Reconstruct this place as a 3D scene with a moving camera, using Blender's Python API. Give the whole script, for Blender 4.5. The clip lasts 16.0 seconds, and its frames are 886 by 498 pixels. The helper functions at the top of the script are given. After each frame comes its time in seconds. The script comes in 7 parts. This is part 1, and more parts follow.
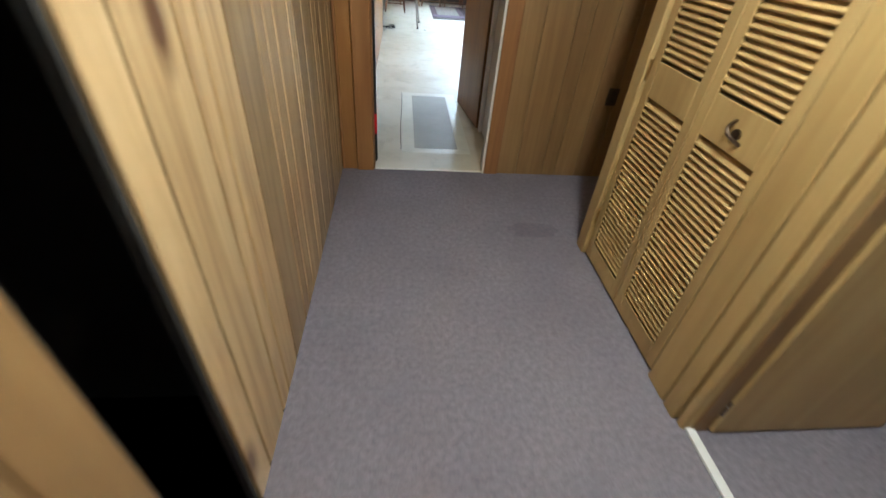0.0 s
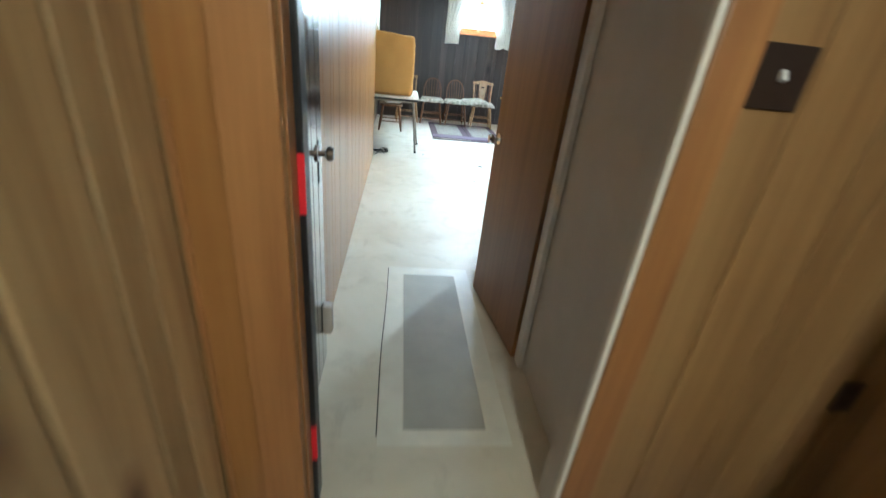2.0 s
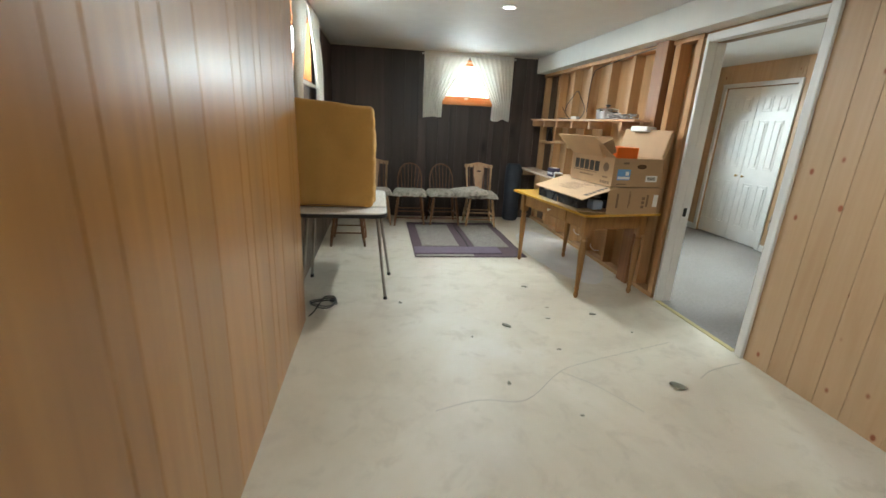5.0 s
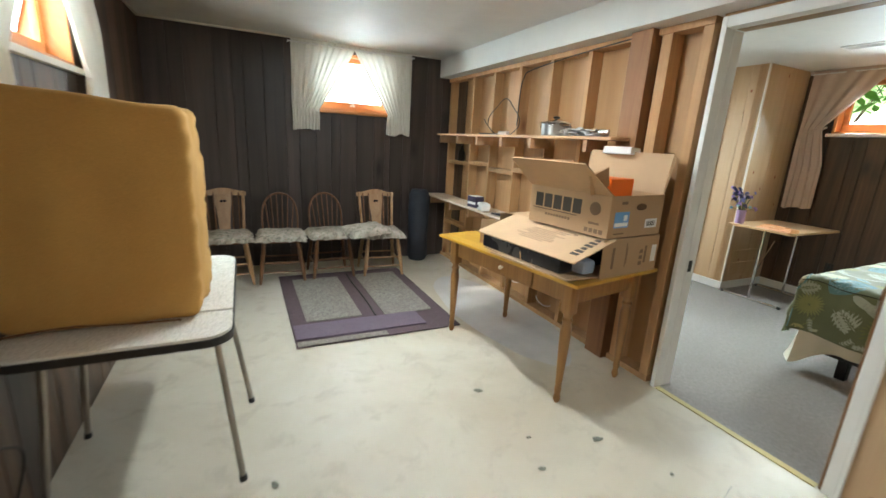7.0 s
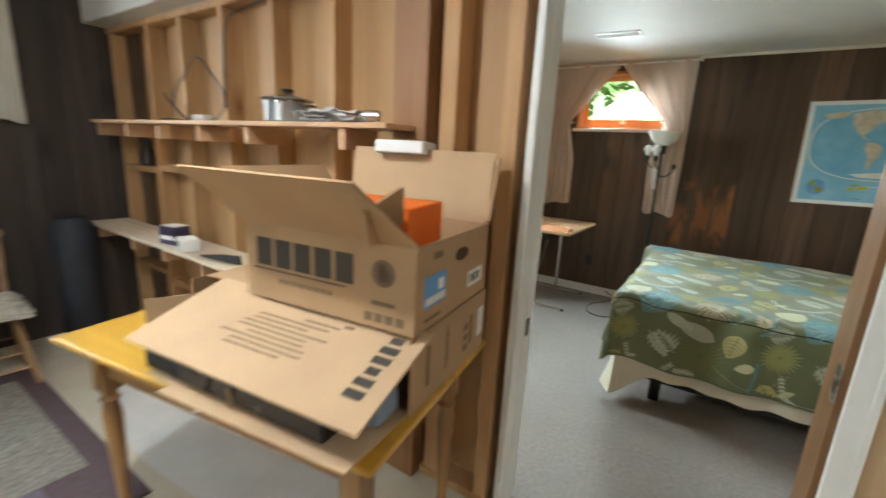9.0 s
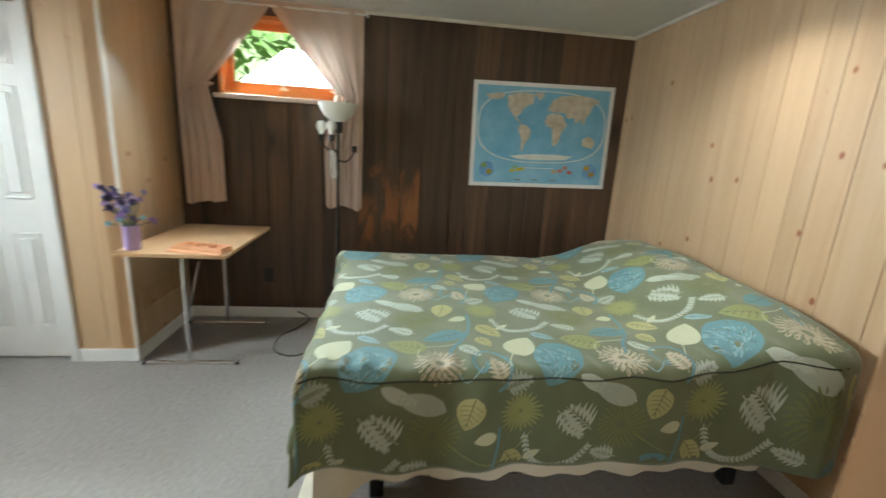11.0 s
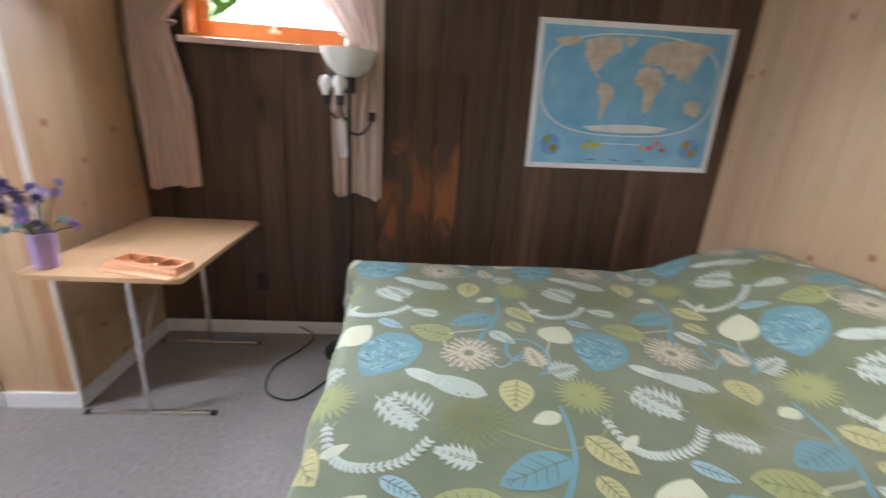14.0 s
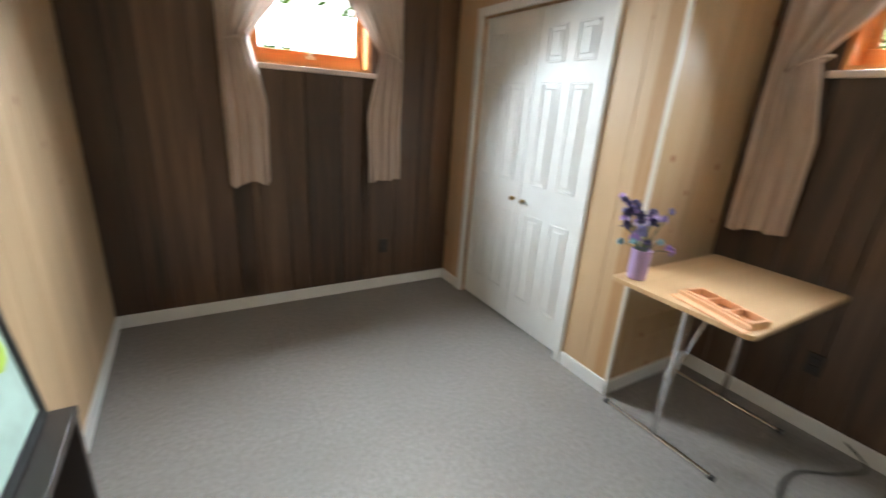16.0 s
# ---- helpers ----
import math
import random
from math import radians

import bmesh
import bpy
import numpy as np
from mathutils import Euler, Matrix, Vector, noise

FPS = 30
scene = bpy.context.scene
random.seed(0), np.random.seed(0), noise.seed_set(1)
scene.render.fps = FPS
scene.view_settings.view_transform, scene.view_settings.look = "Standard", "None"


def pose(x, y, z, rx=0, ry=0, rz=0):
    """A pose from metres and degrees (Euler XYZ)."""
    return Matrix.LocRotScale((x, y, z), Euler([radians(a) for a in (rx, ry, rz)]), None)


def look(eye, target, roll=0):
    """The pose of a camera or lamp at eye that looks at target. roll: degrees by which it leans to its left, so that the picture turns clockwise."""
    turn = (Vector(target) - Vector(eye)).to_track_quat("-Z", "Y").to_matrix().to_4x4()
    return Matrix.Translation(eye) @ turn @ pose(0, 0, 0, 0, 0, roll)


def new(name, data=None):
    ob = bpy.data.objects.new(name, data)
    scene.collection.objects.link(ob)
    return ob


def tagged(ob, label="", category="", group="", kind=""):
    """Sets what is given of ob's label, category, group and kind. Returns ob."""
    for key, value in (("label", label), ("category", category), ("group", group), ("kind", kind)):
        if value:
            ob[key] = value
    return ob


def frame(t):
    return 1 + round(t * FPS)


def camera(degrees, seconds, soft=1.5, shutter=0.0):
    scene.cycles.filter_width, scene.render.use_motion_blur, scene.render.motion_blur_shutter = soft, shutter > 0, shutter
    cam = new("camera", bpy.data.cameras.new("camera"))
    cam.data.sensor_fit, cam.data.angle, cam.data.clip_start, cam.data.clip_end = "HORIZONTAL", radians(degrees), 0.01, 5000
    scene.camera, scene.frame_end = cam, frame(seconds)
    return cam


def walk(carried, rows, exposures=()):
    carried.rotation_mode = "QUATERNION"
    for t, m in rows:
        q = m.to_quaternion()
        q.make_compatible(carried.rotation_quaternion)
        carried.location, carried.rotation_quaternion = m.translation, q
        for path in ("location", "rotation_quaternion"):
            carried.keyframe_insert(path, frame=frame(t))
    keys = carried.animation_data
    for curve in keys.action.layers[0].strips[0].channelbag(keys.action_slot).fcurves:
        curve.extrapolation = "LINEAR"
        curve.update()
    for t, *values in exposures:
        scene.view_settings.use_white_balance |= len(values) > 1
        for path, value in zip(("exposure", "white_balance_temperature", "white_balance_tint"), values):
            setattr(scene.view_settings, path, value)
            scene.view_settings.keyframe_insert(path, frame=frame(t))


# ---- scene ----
cam = camera(92.9, 16.0, shutter=0.5)
PATH = [
    (0, (0.034, -0.058, 1.435), (0.245, 1.517, 0.22), 5.4),
    (0.5, (0.093, 0.34, 1.307), (0.262, 1.975, 0.167), 4.0),
    (1, (0.097, 0.844, 1.32), (0.342, 2.503, 0.231), 5.4),
    (1.5, (0.081, 1.363, 1.359), (0.329, 3.1, 0.399), 5.9),
    (2, (0.073, 1.894, 1.438), (0.309, 3.681, 0.569), 6.3),
    (2.5, (0.08, 2.381, 1.449), (0.341, 4.208, 0.677), 6.5),
    (3, (0.126, 2.81, 1.494), (0.297, 4.666, 0.768), 5.0),
    (3.5, (0.168, 3.44, 1.390), (0.320, 5.315, 0.705), 4.1),
    (5.8, (0.296, 5.343, 1.428), (0.813, 7.198, 0.888), 3.1),
    (6, (0.304, 5.518, 1.426), (0.889, 7.355, 0.892), 3.3),
    (6.5, (0.32, 5.931, 1.434), (1.034, 7.724, 0.911), 3.2),
    (7, (0.383, 6.301, 1.434), (1.221, 8.049, 0.938), 3.3),
    (7.5, (0.532, 6.624, 1.463), (1.423, 8.362, 1.033), 3.3),
    (8, (0.703, 6.91, 1.456), (1.801, 8.532, 1.054), 3.1),
    (8.5, (0.972, 7.173, 1.429), (2.365, 8.555, 1.046), 2.6),
    (9, (1.317, 7.309, 1.436), (2.946, 8.376, 0.979), 3.0),
    (9.5, (1.603, 7.329, 1.449), (3.389, 8.085, 0.962), 2.8),
    (10, (1.933, 7.415, 1.46), (3.811, 7.889, 0.958), 3.0),
    (12.3, (3.074, 7.439, 1.42), (4.761, 6.494, 0.908), 3.7),
    (12.5, (3.144, 7.409, 1.415), (4.808, 6.436, 0.88), 3.8),
    (13, (3.272, 7.402, 1.406), (4.963, 6.508, 0.819), 3.7),
    (13.5, (3.362, 7.489, 1.41), (5.156, 6.845, 0.803), 3.5),
    (14, (3.385, 7.521, 1.446), (5.279, 7.355, 0.824), 3.9),
    (14.5, (3.378, 7.516, 1.483), (5.233, 7.899, 0.839), 4.5),
    (15, (3.318, 7.564, 1.504), (5.0, 8.422, 0.845), 4.8),
    (15.5, (3.286, 7.741, 1.502), (4.697, 8.984, 0.823), 5.0),
    (16, (3.309, 7.825, 1.461), (4.297, 9.441, 0.819), 4.0),
]
EXPOSURES = [(0.0, 1.02, 5000, -1), (1.0, 1.22, 4900, -3), (1.5, 1.5, 4900, -3), (2.0, 1.12, 5000, -6), (2.5, 0.62, 5350, -10), (3.0, 0.52, 5650, -2), (3.5, 0.3, 6000, 1), (6.0, -0.32, 6200, 2), (6.5, -0.27, 6200, 2), (7.0, -0.12, 6200, 2), (8.5, -0.17, 6300, 3), (9.0, -0.27, 6300, 3), (10.0, -0.37, 6300, 2), (12.5, -0.12, 6200, 12), (13.0, -0.12, 6050, 14), (14.0, -0.2, 6000, 21), (14.5, -0.03, 6050, 23), (15.0, -0.11, 6100, 18), (15.5, -0.18, 6200, 9), (16.0, -0.18, 6200, 8)]
walk(cam, [(t, look(eye, target, roll)) for t, eye, target, roll in PATH], EXPOSURES)

# ---- world and lights ----
world = bpy.data.worlds.new("sky")
scene.world = world
world.use_nodes = True
sky = world.node_tree.nodes.new("ShaderNodeTexSky")
sky.sky_type, sky.sun_disc, sky.sun_elevation, sky.sun_rotation = "NISHITA", False, radians(48), radians(300)
back_node = world.node_tree.nodes["Background"]
back_node.inputs["Strength"].default_value = 0.12
world.node_tree.links.new(sky.outputs[0], back_node.inputs[0])


def lamp(name, kind, energy, colour, m, size=0.2, size_y=None, spread=None):
    data = bpy.data.lights.new(name, kind)
    data.energy, data.color = energy, colour
    if kind == "AREA":
        data.size = size
        if size_y:
            data.shape, data.size_y = "RECTANGLE", size_y
        if spread:
            data.spread = radians(spread)
    elif kind == "SUN":
        data.angle = size
    else:
        data.shadow_soft_size = size
    ob = new(name, data)
    ob.matrix_world = m
    return ob


lamp("sun", "SUN", 3.5, (1.0, 0.95, 0.88), look((-4, 6, 8), (0, 0, 0)), radians(2.0))
DAY, WARM, LED = (0.88, 0.96, 1.0), (1.0, 0.87, 0.68), (0.97, 0.98, 1.0)
# daylight in the window openings
lamp("daylight_back", "AREA", 42, DAY, look((1.525, 11.30, 2.0), (1.5, 8.6, 1.5)), 0.74, 0.42, 165)
lamp("daylight_side", "AREA", 30, DAY, look((-0.57, 8.81, 2.02), (1.8, 8.7, 1.3)), 0.92, 0.45, 165)
lamp("daylight_bed_east", "AREA", 74, DAY, look((6.09, 8.29, 1.96), (4.2, 7.3, 0.6)), 0.74, 0.30, 130)
lamp("daylight_bed_north", "AREA", 84, DAY, look((4.07, 11.03, 1.90), (4.0, 8.8, 0.2)), 0.66, 0.32, 120)
# lamps
lamp("hall_lamp", "POINT", 60, WARM, pose(0.55, 0.45, 2.26), 0.08)
lamp("recessed_back", "AREA", 40, LED, look((1.33, 8.6, 2.345), (1.33, 8.6, 0)), 0.09)
# added fill that brightens the passage wall and floor; no known lamp here
lamp("recessed_passage", "AREA", 24, LED, look((1.35, 5.6, 2.345), (1.35, 5.6, 0)), 0.09)
lamp("recessed_bed", "AREA", 11, LED, look((4.35, 6.05, 2.345), (4.4, 6.25, 0)), 0.09, None, 125)

# ---- materials ----


def nodes_of(name):
    m = bpy.data.materials.new(name)
    m.use_nodes = True
    return m, m.node_tree.nodes, m.node_tree.links, m.node_tree.nodes["Principled BSDF"]


def coords(N, L, scale, shift=True):
    """Object coordinates in metres, scaled, moved by a random amount for each object."""
    tc, mp = N.new("ShaderNodeTexCoord"), N.new("ShaderNodeMapping")
    mp.inputs["Scale"].default_value = scale
    if shift:
        oi, mul = N.new("ShaderNodeObjectInfo"), N.new("ShaderNodeVectorMath")
        mul.operation = "SCALE"
        cx = N.new("ShaderNodeCombineXYZ")
        for k in range(3):
            L.new(oi.outputs["Random"], cx.inputs[k])
        mul.inputs["Scale"].default_value = 37.0
        L.new(cx.outputs[0], mul.inputs[0])
        add = N.new("ShaderNodeVectorMath")
        L.new(tc.outputs["Object"], add.inputs[0]), L.new(mul.outputs[0], add.inputs[1])
        L.new(add.outputs[0], mp.inputs["Vector"])
    else:
        L.new(tc.outputs["Object"], mp.inputs["Vector"])
    return mp.outputs[0]


def noise_node(N, L, vec, scale, detail=4.0, rough=0.55, distort=0.0):
    n = N.new("ShaderNodeTexNoise")
    n.inputs["Scale"].default_value, n.inputs["Detail"].default_value = scale, detail
    n.inputs["Roughness"].default_value, n.inputs["Distortion"].default_value = rough, distort
    L.new(vec, n.inputs["Vector"])
    return n.outputs[0]


def ramp(N, L, fac, stops):
    r = N.new("ShaderNodeValToRGB")
    e = r.color_ramp.elements
    while len(e) < len(stops):
        e.new(0.5)
    for k, (p, c) in enumerate(stops):
        e[k].position, e[k].color = p, (*c, 1) if len(c) == 3 else c
    L.new(fac, r.inputs[0])
    return r.outputs[0]


def mix(N, L, fac, a, b, mode="MIX"):
    m = N.new("ShaderNodeMix")
    m.data_type, m.blend_type = "RGBA", mode
    for sock, v in ((m.inputs[0], fac), (m.inputs[6], a), (m.inputs[7], b)):
        if isinstance(v, (int, float)):
            sock.default_value = v
        elif isinstance(v, tuple):
            sock.default_value = (*v, 1)
        else:
            L.new(v, sock)
    return m.outputs[2]


def math_node(N, L, op, a, b=0.0, c=None):
    m = N.new("ShaderNodeMath")
    m.operation = op
    for k, v in enumerate((a, b) if c is None else (a, b, c)):
        if isinstance(v, (int, float)):
            m.inputs[k].default_value = v
        else:
            L.new(v, m.inputs[k])
    return m.outputs[0]


def bump(N, L, B, height, strength, distance=0.002):
    b = N.new("ShaderNodeBump")
    b.inputs["Strength"].default_value, b.inputs["Distance"].default_value = strength, distance
    L.new(height, b.inputs["Height"])
    L.new(b.outputs[0], B.inputs["Normal"])


def wood(name, light, mid, dark, rough=0.5, grain=1.0, knots=0.0, knot=(0.2, 0.07, 0.03), axis=2, tone=0.25, relief=0.15, coat=0.0, long=0.42, dots=(0.05, 0.085, 0.17)):
    """Wood with its grain along a local axis: long streaks, finer pores, and knots where asked."""
    m, N, L, B = nodes_of(name)
    s = [9.0 * grain] * 3
    s[axis] = 0.55 * grain
    v = coords(N, L, s)
    streak = noise_node(N, L, v, 1.0, 5, 0.6, 1.1)
    f = [70.0 * grain] * 3
    f[axis] = 2.2 * grain
    fine = noise_node(N, L, coords(N, L, f), 1.0, 3, 0.6)
    col = ramp(N, L, streak, [(0.28, dark), (0.5, mid), (0.7, light)])
    col = mix(N, L, 0.22, col, ramp(N, L, fine, [(0.3, dark), (0.7, light)]))
    oi = N.new("ShaderNodeObjectInfo")
    tonev = ramp(N, L, oi.outputs["Random"], [(0.0, (1 - tone,) * 3), (1.0, (1 + tone * 0.5,) * 3)])
    col = mix(N, L, 1.0, col, tonev, "MULTIPLY")
    if knots:
        k = [1.0 / knots] * 3
        k[axis] = long / knots
        vo = N.new("ShaderNodeTexVoronoi")
        vo.inputs["Scale"].default_value = 1.0
        L.new(coords(N, L, k), vo.inputs["Vector"])
        near = ramp(N, L, vo.outputs["Distance"], [(dots[0], (1, 1, 1)), (dots[1], (0.55,) * 3), (dots[2], (0, 0, 0))])
        col = mix(N, L, near, col, knot)
    L.new(col, B.inputs["Base Color"])
    B.inputs["Roughness"].default_value = rough
    if coat:
        B.inputs["Coat Weight"].default_value, B.inputs["Coat Roughness"].default_value = coat, 0.18
    bump(N, L, B, fine, relief)
    return m


def plain(name, colour, rough=0.5, metal=0.0, vary=0.08, scale=6.0, relief=0.1, fine=90.0, spec=None):
    """A painted, plastic or metal surface with faint unevenness at two scales."""
    m, N, L, B = nodes_of(name)
    v = coords(N, L, (1, 1, 1))
    big, small = noise_node(N, L, v, scale, 4), noise_node(N, L, v, fine, 3)
    lo, hi = tuple(c * (1 - vary) for c in colour), tuple(min(1, c * (1 + vary)) for c in colour)
    col = ramp(N, L, big, [(0.3, lo), (0.7, hi)])
    L.new(col, B.inputs["Base Color"])
    L.new(ramp(N, L, big, [(0.25, (max(0.02, rough - 0.08),) * 3), (0.75, (min(1, rough + 0.08),) * 3)]), B.inputs["Roughness"])
    B.inputs["Metallic"].default_value = metal
    if spec is not None:
        B.inputs["Specular IOR Level"].default_value = spec
    if relief:
        bump(N, L, B, small, relief)
    return m


def cloth(name, colour, weave=420.0, rough=0.9, vary=0.15, relief=0.4, sheer=0.0):
    m, N, L, B = nodes_of(name)
    v = coords(N, L, (1, 1, 1))
    big, small = noise_node(N, L, v, 5.0, 4), noise_node(N, L, v, weave, 2)
    col = ramp(N, L, big, [(0.3, tuple(c * (1 - vary) for c in colour)), (0.7, tuple(min(1, c * (1 + vary)) for c in colour))])
    col = mix(N, L, 0.25, col, ramp(N, L, small, [(0.3, tuple(c * 0.6 for c in colour)), (0.7, tuple(min(1, c * 1.2) for c in colour))]))
    L.new(col, B.inputs["Base Color"])
    B.inputs["Roughness"].default_value = rough
    bump(N, L, B, small, relief, 0.001)
    if sheer:
        out = N["Material Output"]
        tl, ms = N.new("ShaderNodeBsdfTranslucent"), N.new("ShaderNodeMixShader")
        L.new(col, tl.inputs["Color"])
        ms.inputs[0].default_value = sheer
        L.new(B.outputs[0], ms.inputs[1]), L.new(tl.outputs[0], ms.inputs[2])
        L.new(ms.outputs[0], out.inputs["Surface"])
    return m


def carpet(name, a, b, stain):
    m, N, L, B = nodes_of(name)
    v = coords(N, L, (1, 1, 1), False)
    fib, mott, big = noise_node(N, L, v, 260, 3, 0.7), noise_node(N, L, v, 42, 4, 0.7), noise_node(N, L, v, 1.7, 5, 0.6, 0.4)
    col = mix(N, L, 0.5, ramp(N, L, fib, [(0.3, a), (0.7, b)]), ramp(N, L, mott, [(0.3, a), (0.72, b)]))
    col = mix(N, L, ramp(N, L, big, [(0.42, (0, 0, 0)), (0.75, (0.55,) * 3)]), col, stain)
    L.new(col, B.inputs["Base Color"])
    B.inputs["Roughness"].default_value = 0.97
    B.inputs["Specular IOR Level"].default_value = 0.1
    bump(N, L, B, fib, 0.7, 0.004)
    return m


def concrete(name):
    """Cream painted concrete slab, worn, scuffed and stained."""
    m, N, L, B = nodes_of(name)
    v = coords(N, L, (1, 1, 1), False)
    big, mid, fine = noise_node(N, L, v, 0.8, 5, 0.6, 0.6), noise_node(N, L, v, 5.5, 6, 0.65, 0.5), noise_node(N, L, v, 55, 4, 0.7)
    col = ramp(N, L, big, [(0.3, (0.50, 0.44, 0.33)), (0.55, (0.62, 0.57, 0.46)), (0.75, (0.68, 0.65, 0.58))])
    col = mix(N, L, ramp(N, L, mid, [(0.35, (0.42,) * 3), (0.47, (0, 0, 0))]), col, (0.45, 0.40, 0.31))
    col = mix(N, L, ramp(N, L, fine, [(0.24, (0.7,) * 3), (0.33, (0, 0, 0))]), col, (0.32, 0.28, 0.22))
    L.new(col, B.inputs["Base Color"])
    L.new(ramp(N, L, mid, [(0.3, (0.6,) * 3), (0.7, (0.38,) * 3)]), B.inputs["Roughness"])
    bump(N, L, B, mid, 0.12, 0.004)
    return m


def emitter(name, colour, power):
    m, N, L, B = nodes_of(name)
    B.inputs["Base Color"].default_value = (*colour, 1)
    B.inputs["Emission Color"].default_value, B.inputs["Emission Strength"].default_value = (*colour, 1), power
    return m


def glass_mat(name):
    m, N, L, B = nodes_of(name)
    B.inputs["Base Color"].default_value = (1, 1, 1, 1)
    B.inputs["Roughness"].default_value, B.inputs["Transmission Weight"].default_value, B.inputs["IOR"].default_value = 0.0, 1.0, 1.05
    return m


M_PINE_HALL = wood("pine_hall", (0.60, 0.44, 0.23), (0.47, 0.32, 0.15), (0.20, 0.105, 0.04), 0.40, 1.25, 0.24, (0.11, 0.05, 0.02), tone=0.34, relief=0.3, dots=(0.06, 0.11, 0.2))
M_PINE_BED = wood("knotty_pine", (0.61, 0.43, 0.265), (0.555, 0.38, 0.22), (0.485, 0.31, 0.17), 0.45, 0.7, 0.155, (0.30, 0.09, 0.035), tone=0.08, long=0.7, dots=(0.055, 0.075, 0.105))
M_ORANGE = wood("orange_veneer", (0.39, 0.195, 0.055), (0.325, 0.15, 0.04), (0.24, 0.105, 0.026), 0.33, 0.8, tone=0.16, coat=0.25)
M_BROWN_DOOR = wood("brown_door_veneer", (0.25, 0.13, 0.055), (0.205, 0.102, 0.043), (0.15, 0.07, 0.029), 0.38, 0.9, tone=0.1)
M_DARK_DOOR = wood("dark_glossy_boards", (0.055, 0.035, 0.024), (0.04, 0.025, 0.018), (0.022, 0.014, 0.01), 0.2, 0.8, tone=0.2, coat=1.0)
M_DARK = wood("dark_panelling", (0.185, 0.107, 0.060), (0.086, 0.048, 0.028), (0.026, 0.016, 0.011), 0.42, 0.5, 0.42, (0.012, 0.008, 0.006), tone=0.5, relief=0.4)
M_DARK_BACK = wood("dark_grey_panelling", (0.092, 0.069, 0.059), (0.063, 0.047, 0.041), (0.031, 0.023, 0.020), 0.45, 0.55, 0.42, (0.012, 0.009, 0.008), tone=0.4, relief=0.3)
M_BROWN_PANEL = wood("brown_panelling", (0.30, 0.18, 0.07), (0.245, 0.142, 0.052), (0.175, 0.095, 0.033), 0.42, 0.9, tone=0.22)
M_STUD = wood("stud_pine", (0.56, 0.35, 0.17), (0.48, 0.28, 0.125), (0.37, 0.19, 0.08), 0.6, 1.0, 0.35, (0.2, 0.08, 0.03), tone=0.2)
M_PLY = wood("plywood_back", (0.50, 0.31, 0.15), (0.45, 0.26, 0.115), (0.37, 0.20, 0.085), 0.6, 0.5, 0.5, (0.24, 0.1, 0.04), tone=0.12)
M_POST = wood("reddish_post", (0.36, 0.18, 0.075), (0.29, 0.135, 0.054), (0.20, 0.085, 0.035), 0.5, 0.9, 0.5, tone=0.1)
M_SHELF = wood("shelf_board", (0.60, 0.40, 0.24), (0.54, 0.33, 0.18), (0.42, 0.23, 0.12), 0.55, 0.8, axis=1, tone=0.12)
M_DESK = wood("pale_desk_board", (0.70, 0.60, 0.47), (0.65, 0.53, 0.39), (0.55, 0.43, 0.30), 0.5, 0.8, axis=1, tone=0.06)
M_TABLE = wood("honey_table", (0.72, 0.42, 0.06), (0.65, 0.36, 0.045), (0.52, 0.26, 0.03), 0.3, 0.8, axis=1, tone=0.05, coat=0.3)
M_TABLE_LEG = wood("table_leg_wood", (0.36, 0.19, 0.065), (0.29, 0.145, 0.046), (0.20, 0.09, 0.028), 0.4, 1.2, tone=0.08)
M_CHAIR = wood("chair_wood", (0.22, 0.11, 0.048), (0.165, 0.078, 0.033), (0.10, 0.045, 0.02), 0.4, 1.6, tone=0.1)
M_CHAIR_LIGHT = wood("chair_pale_wood", (0.45, 0.29, 0.155), (0.38, 0.23, 0.115), (0.27, 0.15, 0.07), 0.42, 1.6, tone=0.1)
M_LOUVER = wood("louver_pine", (0.48, 0.34, 0.14), (0.42, 0.285, 0.105), (0.33, 0.205, 0.07), 0.45, 0.8, tone=0.08)
M_CASING = wood("red_wood_casing", (0.38, 0.19, 0.062), (0.31, 0.145, 0.046), (0.21, 0.09, 0.03), 0.4, 0.9, tone=0.1)
M_WINDOW_WOOD = wood("orange_window_wood", (0.62, 0.27, 0.085), (0.55, 0.22, 0.065), (0.45, 0.16, 0.045), 0.4, 0.9, axis=0, tone=0.05)
M_LAMINATE = wood("folding_table_laminate", (0.60, 0.40, 0.22), (0.56, 0.36, 0.19), (0.50, 0.31, 0.15), 0.35, 0.7, axis=0, tone=0.02)
M_TRAY = wood("tray_wood", (0.80, 0.46, 0.26), (0.74, 0.40, 0.21), (0.62, 0.31, 0.15), 0.5, 1.5, axis=0, tone=0.05)
M_WHITE = plain("white_paint", (0.78, 0.78, 0.76), 0.42, vary=0.04)
M_TRIM = plain("ivory_trim", (0.72, 0.68, 0.60), 0.45, vary=0.06)
M_CEIL = plain("ceiling_paint", (0.74, 0.74, 0.71), 0.7, vary=0.03, relief=0.25)
M_GREY_PANEL = plain("grey_wall_paint", (0.52, 0.485, 0.44), 0.5, vary=0.06)
M_BLACK = plain("black_plastic", (0.012, 0.012, 0.012), 0.4, vary=0.2)
# near-black: shade of gaps and closets put into the colour; also cracks, seams
M_SHADE_SEAM = plain("shade_and_seam_black", (0.015, 0.012, 0.01), 0.8, vary=0.2)
M_RED = plain("red_tape", (0.65, 0.02, 0.03), 0.35)
M_CHROME = plain("chrome", (0.75, 0.75, 0.76), 0.15, 1.0, vary=0.05, relief=0.0)
M_STEEL = plain("brushed_steel", (0.55, 0.55, 0.55), 0.28, 1.0, vary=0.1)
M_BRASS = plain("old_brass", (0.45, 0.30, 0.12), 0.35, 1.0, vary=0.15)
